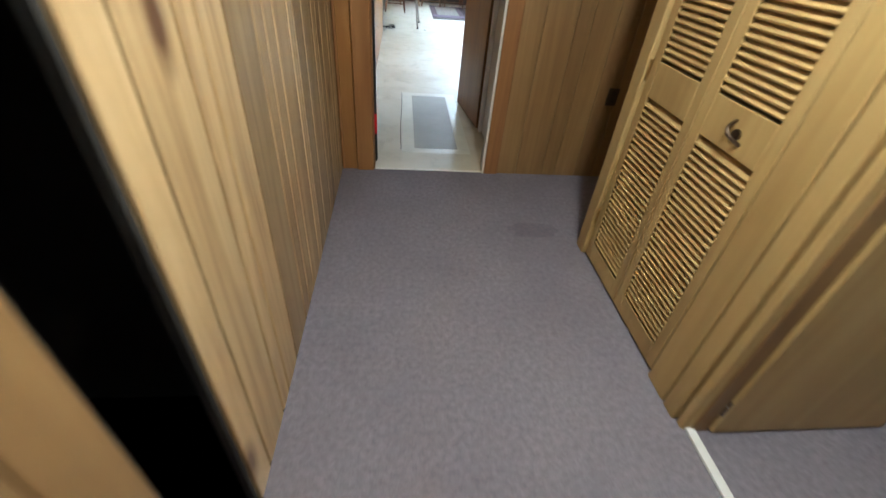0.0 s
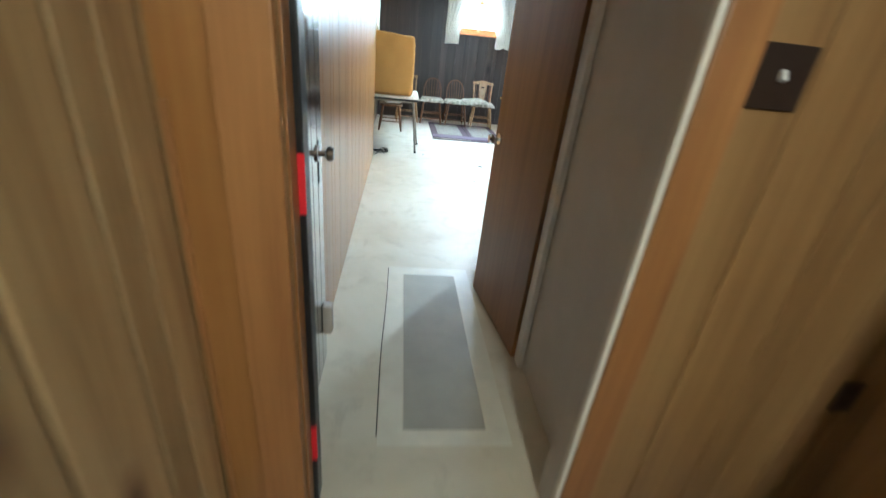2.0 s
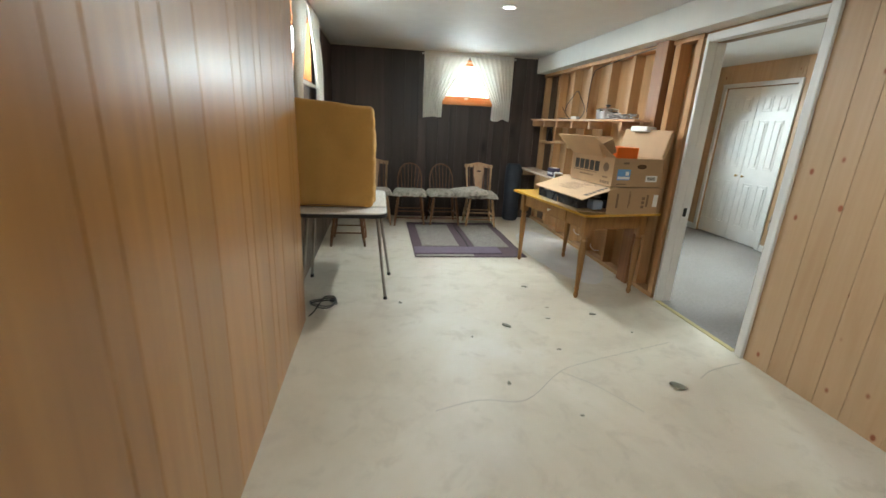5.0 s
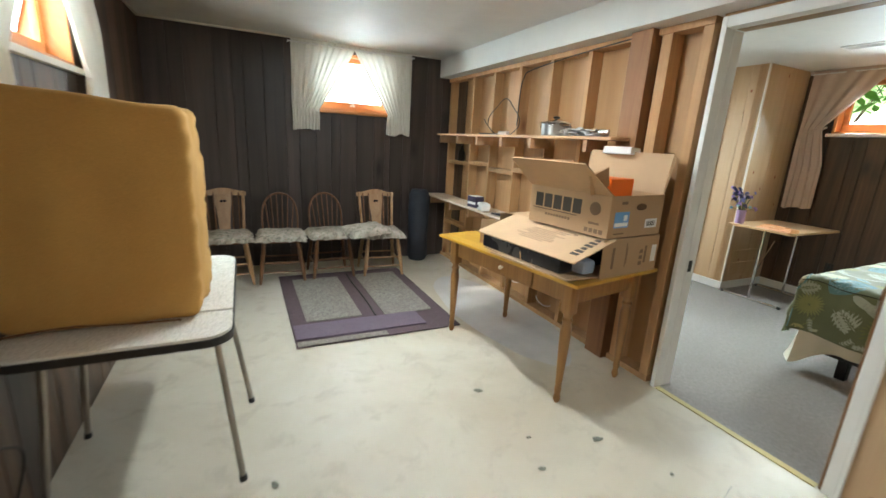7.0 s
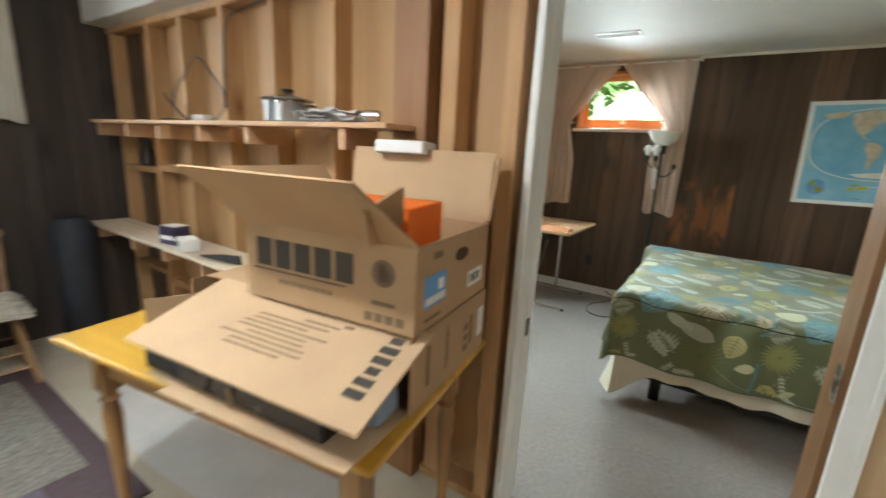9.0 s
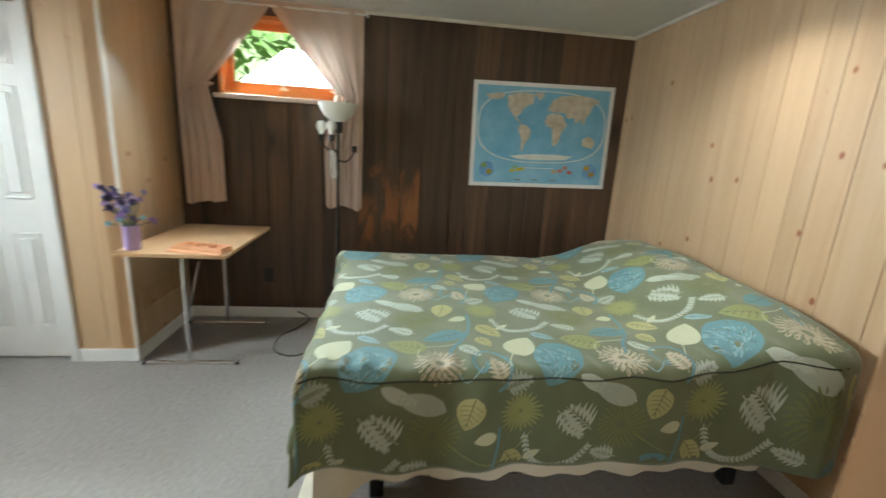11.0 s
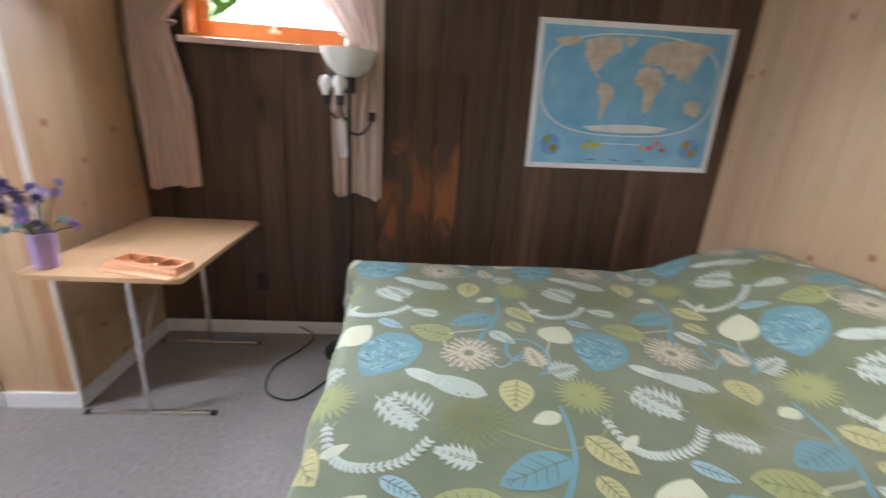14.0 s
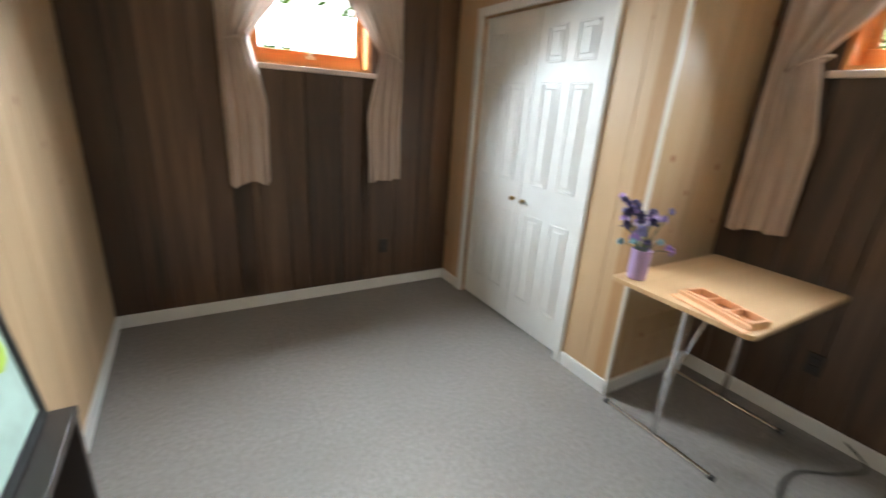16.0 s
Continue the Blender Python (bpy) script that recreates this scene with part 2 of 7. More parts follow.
M_BRONZE = plain("dark_bronze", (0.13, 0.095, 0.07), 0.32, 1.0, vary=0.15)
M_CARD = plain("cardboard", (0.42, 0.27, 0.145), 0.85, vary=0.08, scale=4.0, relief=0.2, fine=60)
M_CARD_IN = plain("cardboard_inside", (0.50, 0.34, 0.20), 0.88, vary=0.06, scale=5.0, relief=0.2, fine=60)
M_INK = plain("box_ink", (0.055, 0.045, 0.035), 0.8)
M_INK_SOFT = plain("box_ink_faded", (0.20, 0.13, 0.075), 0.85)
M_ORANGE_BAG = plain("orange_card", (0.86, 0.16, 0.008), 0.55, vary=0.05)
M_FOAM = cloth("foam_cover", (0.54, 0.31, 0.088), 240, 0.95, 0.07, 0.35)
M_LAMTOP = plain("white_speckled_laminate", (0.76, 0.75, 0.69), 0.28, vary=0.05, scale=120.0)
M_LEG_STEEL = plain("worn_steel_tube", (0.36, 0.33, 0.29), 0.35, 0.9, vary=0.15)
M_CURTAIN = cloth("white_curtain", (0.80, 0.79, 0.72), 500, 0.9, 0.03, 0.2, sheer=0.055)
M_CURTAIN_PINK = cloth("pink_beige_curtain", (0.60, 0.47, 0.39), 500, 0.9, 0.05, 0.2, sheer=0.045)
M_CUSHION = cloth("cushion_print", (0.46, 0.41, 0.35), 300, 0.95, 0.2, 0.4)
M_SHEET = cloth("ivory_bed_skirt", (0.66, 0.62, 0.50), 400, 0.9, 0.06, 0.3)
M_CARPET_HALL = carpet("purple_grey_carpet", (0.11, 0.097, 0.12), (0.31, 0.275, 0.31), (0.15, 0.13, 0.155))
M_CARPET_STAIN = carpet("stained_carpet", (0.10, 0.087, 0.108), (0.265, 0.235, 0.268), (0.12, 0.105, 0.125))
M_CARPET_BED = carpet("grey_carpet", (0.20, 0.185, 0.175), (0.41, 0.38, 0.355), (0.26, 0.24, 0.225))
M_FLOOR = concrete("painted_concrete")
M_PATCH = plain("bare_concrete_patch", (0.36, 0.34, 0.29), 0.55, vary=0.08)
M_GLASS = glass_mat("window_glass")
M_OPAL = plain("opal_glass", (0.82, 0.84, 0.78), 0.25, vary=0.02, relief=0.0)
M_LED = emitter("lamp_diffuser", (1.0, 0.98, 0.94), 9.0)
M_PAPER = plain("white_paper", (0.78, 0.78, 0.77), 0.7, vary=0.03)
M_BLUE_LABEL = plain("blue_label", (0.16, 0.36, 0.66), 0.5)
M_CABLE = plain("cable_black", (0.02, 0.018, 0.016), 0.5)
M_GRASS = plain("grass", (0.07, 0.13, 0.03), 0.9, vary=0.4, scale=3.0, relief=0.5)
M_LEAF = cloth("shrub_leaf", (0.15, 0.28, 0.06), 60, 0.5, 0.4, 0.1, sheer=0.5)


def worn_dark():
    """The dark stain with a rubbed reddish area at hand height."""
    m = M_DARK.copy()
    m.name = "dark_panelling_worn"
    N, L = m.node_tree.nodes, m.node_tree.links
    B = N["Principled BSDF"]
    old = B.inputs["Base Color"].links[0].from_socket
    tc, sp = N.new("ShaderNodeTexCoord"), N.new("ShaderNodeSeparateXYZ")
    L.new(tc.outputs["Object"], sp.inputs[0])
    off = math_node(N, L, "ABSOLUTE", math_node(N, L, "SUBTRACT", sp.outputs[2], 0.94))
    n = noise_node(N, L, coords(N, L, (7, 7, 2.4)), 1.0, 4, 0.6, 0.9)
    wear = math_node(N, L, "SUBTRACT", n, math_node(N, L, "MULTIPLY", off, 0.75))
    L.new(mix(N, L, ramp(N, L, wear, [(0.30, (0, 0, 0)), (0.44, (0.9, 0.9, 0.9))]), old, (0.24, 0.09, 0.028)), B.inputs["Base Color"])
    return m


M_DARK_WORN = worn_dark()

# ---- building blocks ----


def bx(bm, x0, y0, z0, x1, y1, z1, bevel=0.0):
    """A box between two corners, its edges rounded by bevel."""
    r = bmesh.ops.create_cube(bm, size=1.0, matrix=Matrix.Translation(((x0 + x1) / 2, (y0 + y1) / 2, (z0 + z1) / 2)) @ Matrix.Diagonal((abs(x1 - x0), abs(y1 - y0), abs(z1 - z0), 1)))
    if bevel:
        edges = {e for v in r["verts"] for e in v.link_edges}
        bmesh.ops.bevel(bm, geom=list(edges), offset=bevel, segments=2, affect="EDGES", profile=0.5)
    return bm


def obox(bm, m, sx, sy, sz, bevel=0.0):
    """A box of a size, centred on the pose m."""
    r = bmesh.ops.create_cube(bm, size=1.0, matrix=m @ Matrix.Diagonal((sx, sy, sz, 1)))
    if bevel:
        edges = {e for v in r["verts"] for e in v.link_edges}
        bmesh.ops.bevel(bm, geom=list(edges), offset=bevel, segments=2, affect="EDGES", profile=0.5)
    return bm


def cyl(bm, p, q, r0, r1=None, seg=14):
    """A round bar from p to q."""
    p, q = Vector(p), Vector(q)
    d = q - p
    m = Matrix.Translation((p + q) / 2) @ d.to_track_quat("Z", "Y").to_matrix().to_4x4()
    bmesh.ops.create_cone(bm, cap_ends=True, segments=seg, radius1=r0, radius2=r0 if r1 is None else r1, depth=d.length, matrix=m)
    return bm


def lathe(bm, profile, at=(0, 0, 0), seg=20, m=None):
    """A turned shape from (radius, height) pairs."""
    m = m or Matrix.Translation(at)
    rings = [[bm.verts.new(m @ Vector((r * math.cos(2 * math.pi * k / seg), r * math.sin(2 * math.pi * k / seg), z))) for k in range(seg)] for r, z in profile]
    for a, b in zip(rings, rings[1:]):
        for k in range(seg):
            bm.faces.new((a[k], a[(k + 1) % seg], b[(k + 1) % seg], b[k]))
    if profile[0][0] > 1e-4:
        bm.faces.new(list(reversed(rings[0])))
    if profile[-1][0] > 1e-4:
        bm.faces.new(rings[-1])
    return bm


def tube(bm, pts, r, seg=8, closed=False):
    """A round bar along a line of points."""
    pts = [Vector(p) for p in pts]
    n, rings = len(pts), []
    side = None
    for k, p in enumerate(pts):
        a = pts[(k - 1) % n] if closed or k else p
        b = pts[(k + 1) % n] if closed or k < n - 1 else p
        t = (b - a).normalized()
        if side is None:
            side = t.orthogonal().normalized()
        side = (side - t * side.dot(t)).normalized()
        up = t.cross(side)
        rings.append([bm.verts.new(p + r * (math.cos(2 * math.pi * j / seg) * side + math.sin(2 * math.pi * j / seg) * up)) for j in range(seg)])
    pairs = list(zip(rings, rings[1:])) + ([(rings[-1], rings[0])] if closed else [])
    for a, b in pairs:
        for j in range(seg):
            bm.faces.new((a[j], a[(j + 1) % seg], b[(j + 1) % seg], b[j]))
    if not closed:
        bm.faces.new(list(reversed(rings[0]))), bm.faces.new(rings[-1])
    return bm


def smooth_line(pts, steps=8):
    """A rounded line through points."""
    P = [Vector(p) for p in pts]
    P = [P[0]] + P + [P[-1]]
    out = []
    for k in range(1, len(P) - 2):
        a, b, c, d = P[k - 1 : k + 3]
        for s in range(steps):
            t = s / steps
            out.append(0.5 * (2 * b + (c - a) * t + (2 * a - 5 * b + 4 * c - d) * t * t + (3 * b - a - 3 * c + d) * t**3))
    return out + [P[-1]]


def sheet(bm, f, nu, nv, thick=0.0):
    """A surface f(u, v) over the unit square, given a thickness along its normals."""
    g = [[bm.verts.new(f(i / nu, j / nv)) for j in range(nv + 1)] for i in range(nu + 1)]
    faces = [bm.faces.new((g[i][j], g[i + 1][j], g[i + 1][j + 1], g[i][j + 1])) for i in range(nu) for j in range(nv)]
    if thick:
        bm.normal_update()
        bmesh.ops.solidify(bm, geom=faces, thickness=thick)
    return bm


def mesh_of(name, bm, material, smooth=False):
    bmesh.ops.recalc_face_normals(bm, faces=bm.faces)
    me = bpy.data.meshes.new(name)
    bm.to_mesh(me)
    bm.free()
    me.materials.append(material)
    if smooth:
        me.shade_smooth()
        me.set_sharp_from_angle(angle=radians(40))
    return me


def B():
    return bmesh.new()


def part(name, bm, material, parent, label="", smooth=False):
    ob = new(name, mesh_of(name, bm, material, smooth))
    ob.parent = parent
    return tagged(ob, label)


def thing(name, label, category, m=None, group="", kind=""):
    """An Empty at a thing's base."""
    ob = new(name)
    ob.empty_display_size = 0.1
    if m is not None:
        ob.matrix_world = m
    return tagged(ob, label, category, group, kind)


def single(name, bm, material, label, category, m=None, group="", kind="", smooth=False):
    ob = new(name, mesh_of(name, bm, material, smooth))
    if m is not None:
        ob.matrix_world = m
    return tagged(ob, label, category, group, kind)


def setting(name, bm, material, label="", category=""):
    return single(name, bm, material, label, category, kind="structure")


def wall(name, axis, c0, c1, u0, u1, z0, z1, material, label, holes=()):
    """An upright wall between c0 and c1 on an axis, with openings (u0, u1, z0, z1) through it."""
    bm = B()
    us = sorted({u0, u1, *[h for o in holes for h in o[:2]]})
    for a, b in zip(us, us[1:]):
        gaps = sorted([o[2:] for o in holes if o[0] <= a and o[1] >= b])
        z = z0
        for lo, hi in gaps + [(z1, z1)]:
            if lo > z:
                bx(bm, *((c0, a, z, c1, b, lo) if axis == "x" else (a, c0, z, b, c1, lo)))
            z = max(z, hi)
    return setting(name, bm, material, label, "wall")


BOARDS = {}


def board_mesh(w, h, t, material):
    """A plank with chamfered long edges; alike planks share one mesh."""
    key = (round(w, 3), round(h, 3), round(t, 3), material.name)
    if key not in BOARDS:
        bm = B()
        c = min(0.0028, t * 0.3)
        prof = [(-w / 2, 0), (w / 2, 0), (w / 2, t - c), (w / 2 - c, t), (-w / 2 + c, t), (-w / 2, t - c)]
        lo, hi = [bm.verts.new((x, y, 0)) for x, y in prof], [bm.verts.new((x, y, h)) for x, y in prof]
        for k in range(6):
            bm.faces.new((lo[k], lo[(k + 1) % 6], hi[(k + 1) % 6], hi[k]))
        bm.faces.new(list(reversed(lo))), bm.faces.new(hi)
        BOARDS[key] = mesh_of("plank", bm, material)
    return BOARDS[key]


def planks(parent, material, axis, face, way, u0, u1, z0, z1, widths, t=0.012, gap=0.003, holes=()):
    """Upright planks on a wall's face (a place on the axis), proud of it to the way +1 or -1."""
    cuts, u, k = [u0], u0, 0
    edges = sorted({h for o in holes for h in o[:2] if u0 < h < u1})
    while u < u1 - 0.01:
        nxt = min(u + widths[k % len(widths)], u1)
        for e in edges:
            if u + 0.01 < e < nxt + 0.03:
                nxt = e
                break
        if u1 - nxt < 0.03:
            nxt = u1
        cuts.append(nxt)
        u, k = nxt, k + 1
    for a, b in zip(cuts, cuts[1:]):
        mid = (a + b) / 2
        gaps = sorted([o[2:] for o in holes if o[0] <= mid <= o[1]])
        z = z0
        for lo, hi in gaps + [(z1, z1)]:
            if lo > z + 0.005:
                ob = new("plank", board_mesh(b - a - gap, lo - z, t, material))
                rz = {("y", 1): 0, ("y", -1): 180, ("x", 1): -90, ("x", -1): 90}[(axis, way)]
                ob.matrix_world = pose(*((face, mid, z) if axis == "x" else (mid, face, z)), 0, 0, rz)
                ob.parent = parent
            z = max(z, hi)


# ---- structure ----
CEIL, GRADE = 2.36, 1.42
X_PART, X_BED, X_EAST = 2.67, 2.80, 5.90
Y_FRONT, Y_SOUTH, Y_NORTH, Y_BACK = 2.74, 5.62, 10.84, 11.14

single("hall_floor", bx(B(), -0.37, -2.0, -0.1, 1.62, 2.75, 0.0), M_CARPET_HALL, "worn purple-grey carpet on the hallway floor", "carpet", kind="structure")
single("side_room_floor", bx(B(), 1.62, -2.0, -0.1, 2.6, 1.6, 0.0), M_CARPET_HALL, "purple-grey carpet in the side room", "carpet", kind="structure")
single("floor", bx(B(), -0.7, 2.75, -0.1, 2.70, 11.4, 0.0), M_FLOOR, "cream painted concrete floor with scuffs and stains", "floor", kind="structure")
single("bedroom_floor", bx(B(), 2.70, 5.5, -0.1, 6.0, 11.0, 0.0), M_CARPET_BED, "grey low-pile carpet on the bedroom floor", "carpet", kind="structure")
single("ceiling", bx(B(), -1.2, -2.1, CEIL, 6.1, 11.5, CEIL + 0.2), M_CEIL, "flat white painted ceiling", "ceiling", kind="structure")

W_BACK = (1.11, 1.94, 1.69, 2.27)
W_SIDE = (8.30, 9.32, 1.70, 2.27)
W_EAST = (7.86, 8.72, 1.73, 2.27)
W_NORTH = (3.68, 4.46, 1.64, 2.25)

# hallway
wl = wall("wall_hall_west", "x", -0.402, -0.382, -2.0, Y_FRONT, 0, CEIL, M_SHADE_SEAM, "knotty wood plank wall along the hallway", [(0.30, 0.52, 0, 2.05)])
planks(wl, M_PINE_HALL, "x", -0.382, 1, 0.53, Y_FRONT - 0.005, 0, CEIL, (0.11, 0.19, 0.09, 0.15, 0.21, 0.10), holes=(), gap=0.011)
# boards south of the opening: their shade is put into a darker brown wood
planks(wl, M_BROWN_PANEL, "x", -0.382, 1, -1.9, 0.29, 0, CEIL, (0.14, 0.10, 0.16, 0.12))
# black-coloured sheets stand in for the shade beyond the opening
setting("wall_dark_closet", bx(bx(B(), -1.2, 0.0, 0, -1.15, 0.9, CEIL), -1.2, 0.9, 0, -0.402, 0.95, CEIL), M_SHADE_SEAM, "sheet coloured black for the unlit space behind the hallway opening", "wall")
setting("wall_dark_side", bx(B(), -1.2, -0.05, 0, -0.402, 0.0, CEIL), M_SHADE_SEAM, "sheet coloured black for the unlit space behind the hallway opening", "wall")
wf = wall("wall_front", "y", Y_FRONT + 0.01, Y_FRONT + 0.12, -0.55, 1.75, 0, CEIL, M_BROWN_PANEL, "brown grooved panelling round the hallway doorway", [(-0.148, 0.685, 0, 2.05)])
planks(wf, M_BROWN_PANEL, "y", Y_FRONT + 0.01, -1, 0.757, 1.60, 0, CEIL, (0.14, 0.20, 0.10, 0.155), t=0.008)
planks(wf, M_ORANGE, "y", Y_FRONT + 0.01, -1, -0.37, -0.264, 0, CEIL, (0.13,), t=0.008)
wn = wall("wall_niche", "x", 1.60, 1.72, 1.80, Y_FRONT, 0, CEIL, M_BROWN_PANEL, "dark brown side of the hallway niche")
wall("wall_niche_south", "y", 1.80, 1.875, 1.13, 1.60, 0, CEIL, M_BROWN_PANEL, "panelled end of the hall closet")
wall("wall_hall_east", "x", 1.14, 1.20, -2.0, 1.80, 0, CEIL, M_BROWN_PANEL, "hallway wall with closet and side door openings", [(0.955, 1.78, 0, 2.03), (-0.15, 0.70, 0, 2.05)])
# closet shade is put into this back wall's colour
wall("wall_closet_back", "x", 1.62, 1.68, 0.78, 1.80, 0, CEIL, M_SHADE_SEAM, "hall closet back coloured near-black as shade")
wall("wall_side_room", "x", 2.6, 2.7, -2.0, 1.6, 0, CEIL, M_TRIM, "plain wall of the side room")
wall("wall_side_room_north", "y", 0.74, 0.80, 1.20, 2.6, 0, CEIL, M_TRIM, "plain wall of the side room")
wall("wall_hall_south", "y", -2.1, -2.0, -1.2, 2.7, 0, CEIL, M_BROWN_PANEL, "plain end wall of the hallway")

blot = B()
blot.faces.new([blot.verts.new((0.86 + (0.15 + 0.05 * noise.noise(Vector((math.cos(a) * 2, math.sin(a) * 2, 1)))) * math.cos(a), 2.0 + (0.08 + 0.03 * noise.noise(Vector((math.cos(a) * 2, math.sin(a) * 2, 5)))) * math.sin(a), 0.0015)) for a in [2 * math.pi * k / 48 for k in range(48)]])
setting("carpet_stain", blot, M_CARPET_STAIN, "dark worn stain on the hallway carpet", "stain")

# passage and back room
wp = wall("wall_passage_west", "x", -0.5, -0.270, Y_FRONT + 0.12, 7.62, 0, CEIL, M_ORANGE, "glossy orange-brown wood panelling along the passage")
planks(wp, M_ORANGE, "x", -0.270, 1, 2.86, 7.62, 0, CEIL, (0.10, 0.20, 0.10, 0.20, 0.30), t=0.009, gap=0.0007)
wall("wall_passage_east", "x", 0.76, 0.88, Y_FRONT + 0.12, 4.70, 0, CEIL, M_GREY_PANEL, "grey painted wall of the passage", [(3.60, 4.32, 0, 2.04)])
# back wall coloured near-black so the passage closet reads as unlit
wall("wall_passage_closet", "x", 1.4, 1.46, Y_FRONT + 0.12, 4.60, 0, CEIL, M_SHADE_SEAM, "passage closet back coloured near-black as shade")
wr = wall("wall_room_south", "y", 4.60, 4.70, 0.88, X_PART, 0, CEIL, M_BROWN_PANEL, "brown panelled wall behind the passage")
ws = wall("wall_west", "x", -0.62, -0.412, 7.62, Y_BACK + 0.1, 0, CEIL, M_DARK_BACK, "dark plank wall with a high curtained window", [W_SIDE])
planks(ws, M_DARK, "x", -0.412, 1, 7.63, Y_BACK, 0, CEIL, (0.14, 0.20, 0.12, 0.24), holes=[W_SIDE])
wb = wall("wall_back", "y", Y_BACK + 0.012, Y_BACK + 0.22, -0.62, 2.9, 0, CEIL, M_DARK_BACK, "dark stained plank wall with a high curtained window", [W_BACK])
planks(wb, M_DARK_BACK, "y", Y_BACK + 0.012, -1, -0.40, 2.764, 0, CEIL, (0.20, 0.13, 0.24, 0.16, 0.10, 0.18), holes=[W_BACK])

# partition: knotty boards south of the bedroom doorway, open studs north of it
DOOR_BED = (6.98, 7.87, 0, 2.09)
wq = wall("wall_partition_south", "x", X_PART + 0.012, X_BED - 0.012, 4.44, DOOR_BED[0] - 0.02, 0, CEIL, M_STUD, "knotty pine board wall beside the bedroom door")
planks(wq, M_PINE_BED, "x", X_PART + 0.012, -1, 4.54, DOOR_BED[0] - 0.06, 0, CEIL, (0.16, 0.13, 0.20, 0.145), gap=0.0012)
planks(wq, M_PINE_BED, "x", X_BED - 0.012, 1, Y_SOUTH, DOOR_BED[0] - 0.06, 0, CEIL, (0.16, 0.13, 0.20, 0.145), gap=0.0012)
wall("wall_over_door", "x", X_PART + 0.012, X_BED, DOOR_BED[0] - 0.02, DOOR_BED[1] + 0.02, 2.11, CEIL, M_STUD, "boards over the bedroom doorway")
wk = wall("wall_partition_north", "x", 2.765, X_BED - 0.012, DOOR_BED[1] + 0.02, Y_BACK + 0.012, 0, CEIL, M_PLY, "plywood sheet behind open studs")
planks(wk, M_PINE_BED, "x", X_BED - 0.012, 1, DOOR_BED[1] + 0.06, Y_NORTH, 0, CEIL, (0.16, 0.13, 0.20, 0.145), gap=0.0012)
single("soffit", bx(B(), 2.535, 4.70, 2.15, 2.765, Y_BACK, CEIL - 0.002, 0.004), M_CEIL, "white boxed-in soffit along the stud wall", "soffit", kind="structure")

# bedroom
wso = wall("wall_bed_south", "y", Y_SOUTH - 0.15, Y_SOUTH - 0.012, 2.75, 6.0, 0, CEIL, M_STUD, "knotty pine board wall behind the bed")
planks(wso, M_PINE_BED, "y", Y_SOUTH - 0.012, 1, X_BED, X_EAST, 0, CEIL, (0.16, 0.13, 0.20, 0.145, 0.11), gap=0.0012)
wea = wall("wall_bed_east", "x", X_EAST + 0.012, X_EAST + 0.22, Y_SOUTH - 0.15, Y_NORTH + 0.1, 0, CEIL, M_DARK, "dark stained plank wall with a curtained window", [W_EAST])
planks(wea, M_DARK, "x", X_EAST + 0.012, -1, Y_SOUTH, 9.03, 0, CEIL, (0.19, 0.13, 0.25, 0.16, 0.11, 0.21), holes=[W_EAST])
for ob in wea.children:
    if 7.15 < ob.location.y < 7.65:
        ob.data = ob.data.copy()
        ob.data.materials[0] = M_DARK_WORN
wno = wall("wall_bed_north", "y", Y_NORTH + 0.012, Y_NORTH + 0.22, 2.75, 6.1, 0, CEIL, M_DARK, "dark stained plank wall with a curtained window", [W_NORTH])
planks(wno, M_DARK, "y", Y_NORTH + 0.012, -1, X_BED, 5.16, 0, CEIL, (0.19, 0.13, 0.25, 0.16, 0.11, 0.21), holes=[W_NORTH])
DOOR_CLO = (9.42, 10.52, 0, 2.06)
wcl = wall("wall_closet_front", "x", 5.172, 5.26, 9.03, Y_NORTH + 0.012, 0, CEIL, M_STUD, "pine boarded front of the bedroom closet", [DOOR_CLO])
planks(wcl, M_PINE_BED, "x", 5.172, -1, 9.03, Y_NORTH, 0, CEIL, (0.16, 0.19), holes=[DOOR_CLO], gap=0.0012)
wcs = wall("wall_closet_side", "y", 9.042, 9.12, 5.16, X_EAST + 0.012, 0, CEIL, M_STUD, "pine boarded side of the bedroom closet")
planks(wcs, M_PINE_BED, "y", 9.042, -1, 5.16, X_EAST, 0, CEIL, (0.37, 0.37), gap=0.0012)
wall("wall_closet_back_bed", "x", 5.86, 5.91, 9.12, Y_NORTH + 0.012, 0, CEIL, M_WHITE, "white back of the bedroom closet")

# outside ground, one sheet with the house cut out of it
bm = B()
o = [bm.verts.new((x, y, GRADE)) for x, y in ((-400, -400), (400, -400), (400, 400), (-400, 400))]
i = [bm.verts.new((x, y, GRADE)) for x, y in ((-1.25, -2.15), (6.15, -2.15), (6.15, 11.55), (-1.25, 11.55))]
for k in range(4):
    bm.faces.new((o[k], o[(k + 1) % 4], i[(k + 1) % 4], i[k]))
setting("ground", bm, M_GRASS, "grass lawn outside the basement windows", "ground")
single("foundation", bx(bx(bx(bx(B(), -1.3, -2.2, -0.1, -1.2, 11.6, GRADE), 6.12, -2.2, -0.1, 6.22, 11.6, GRADE), -1.2, -2.2, -0.1, 6.12, -2.1, GRADE), -1.2, 11.52, -0.1, 6.12, 11.6, GRADE), M_PATCH, "concrete foundation wall", "wall", kind="structure")

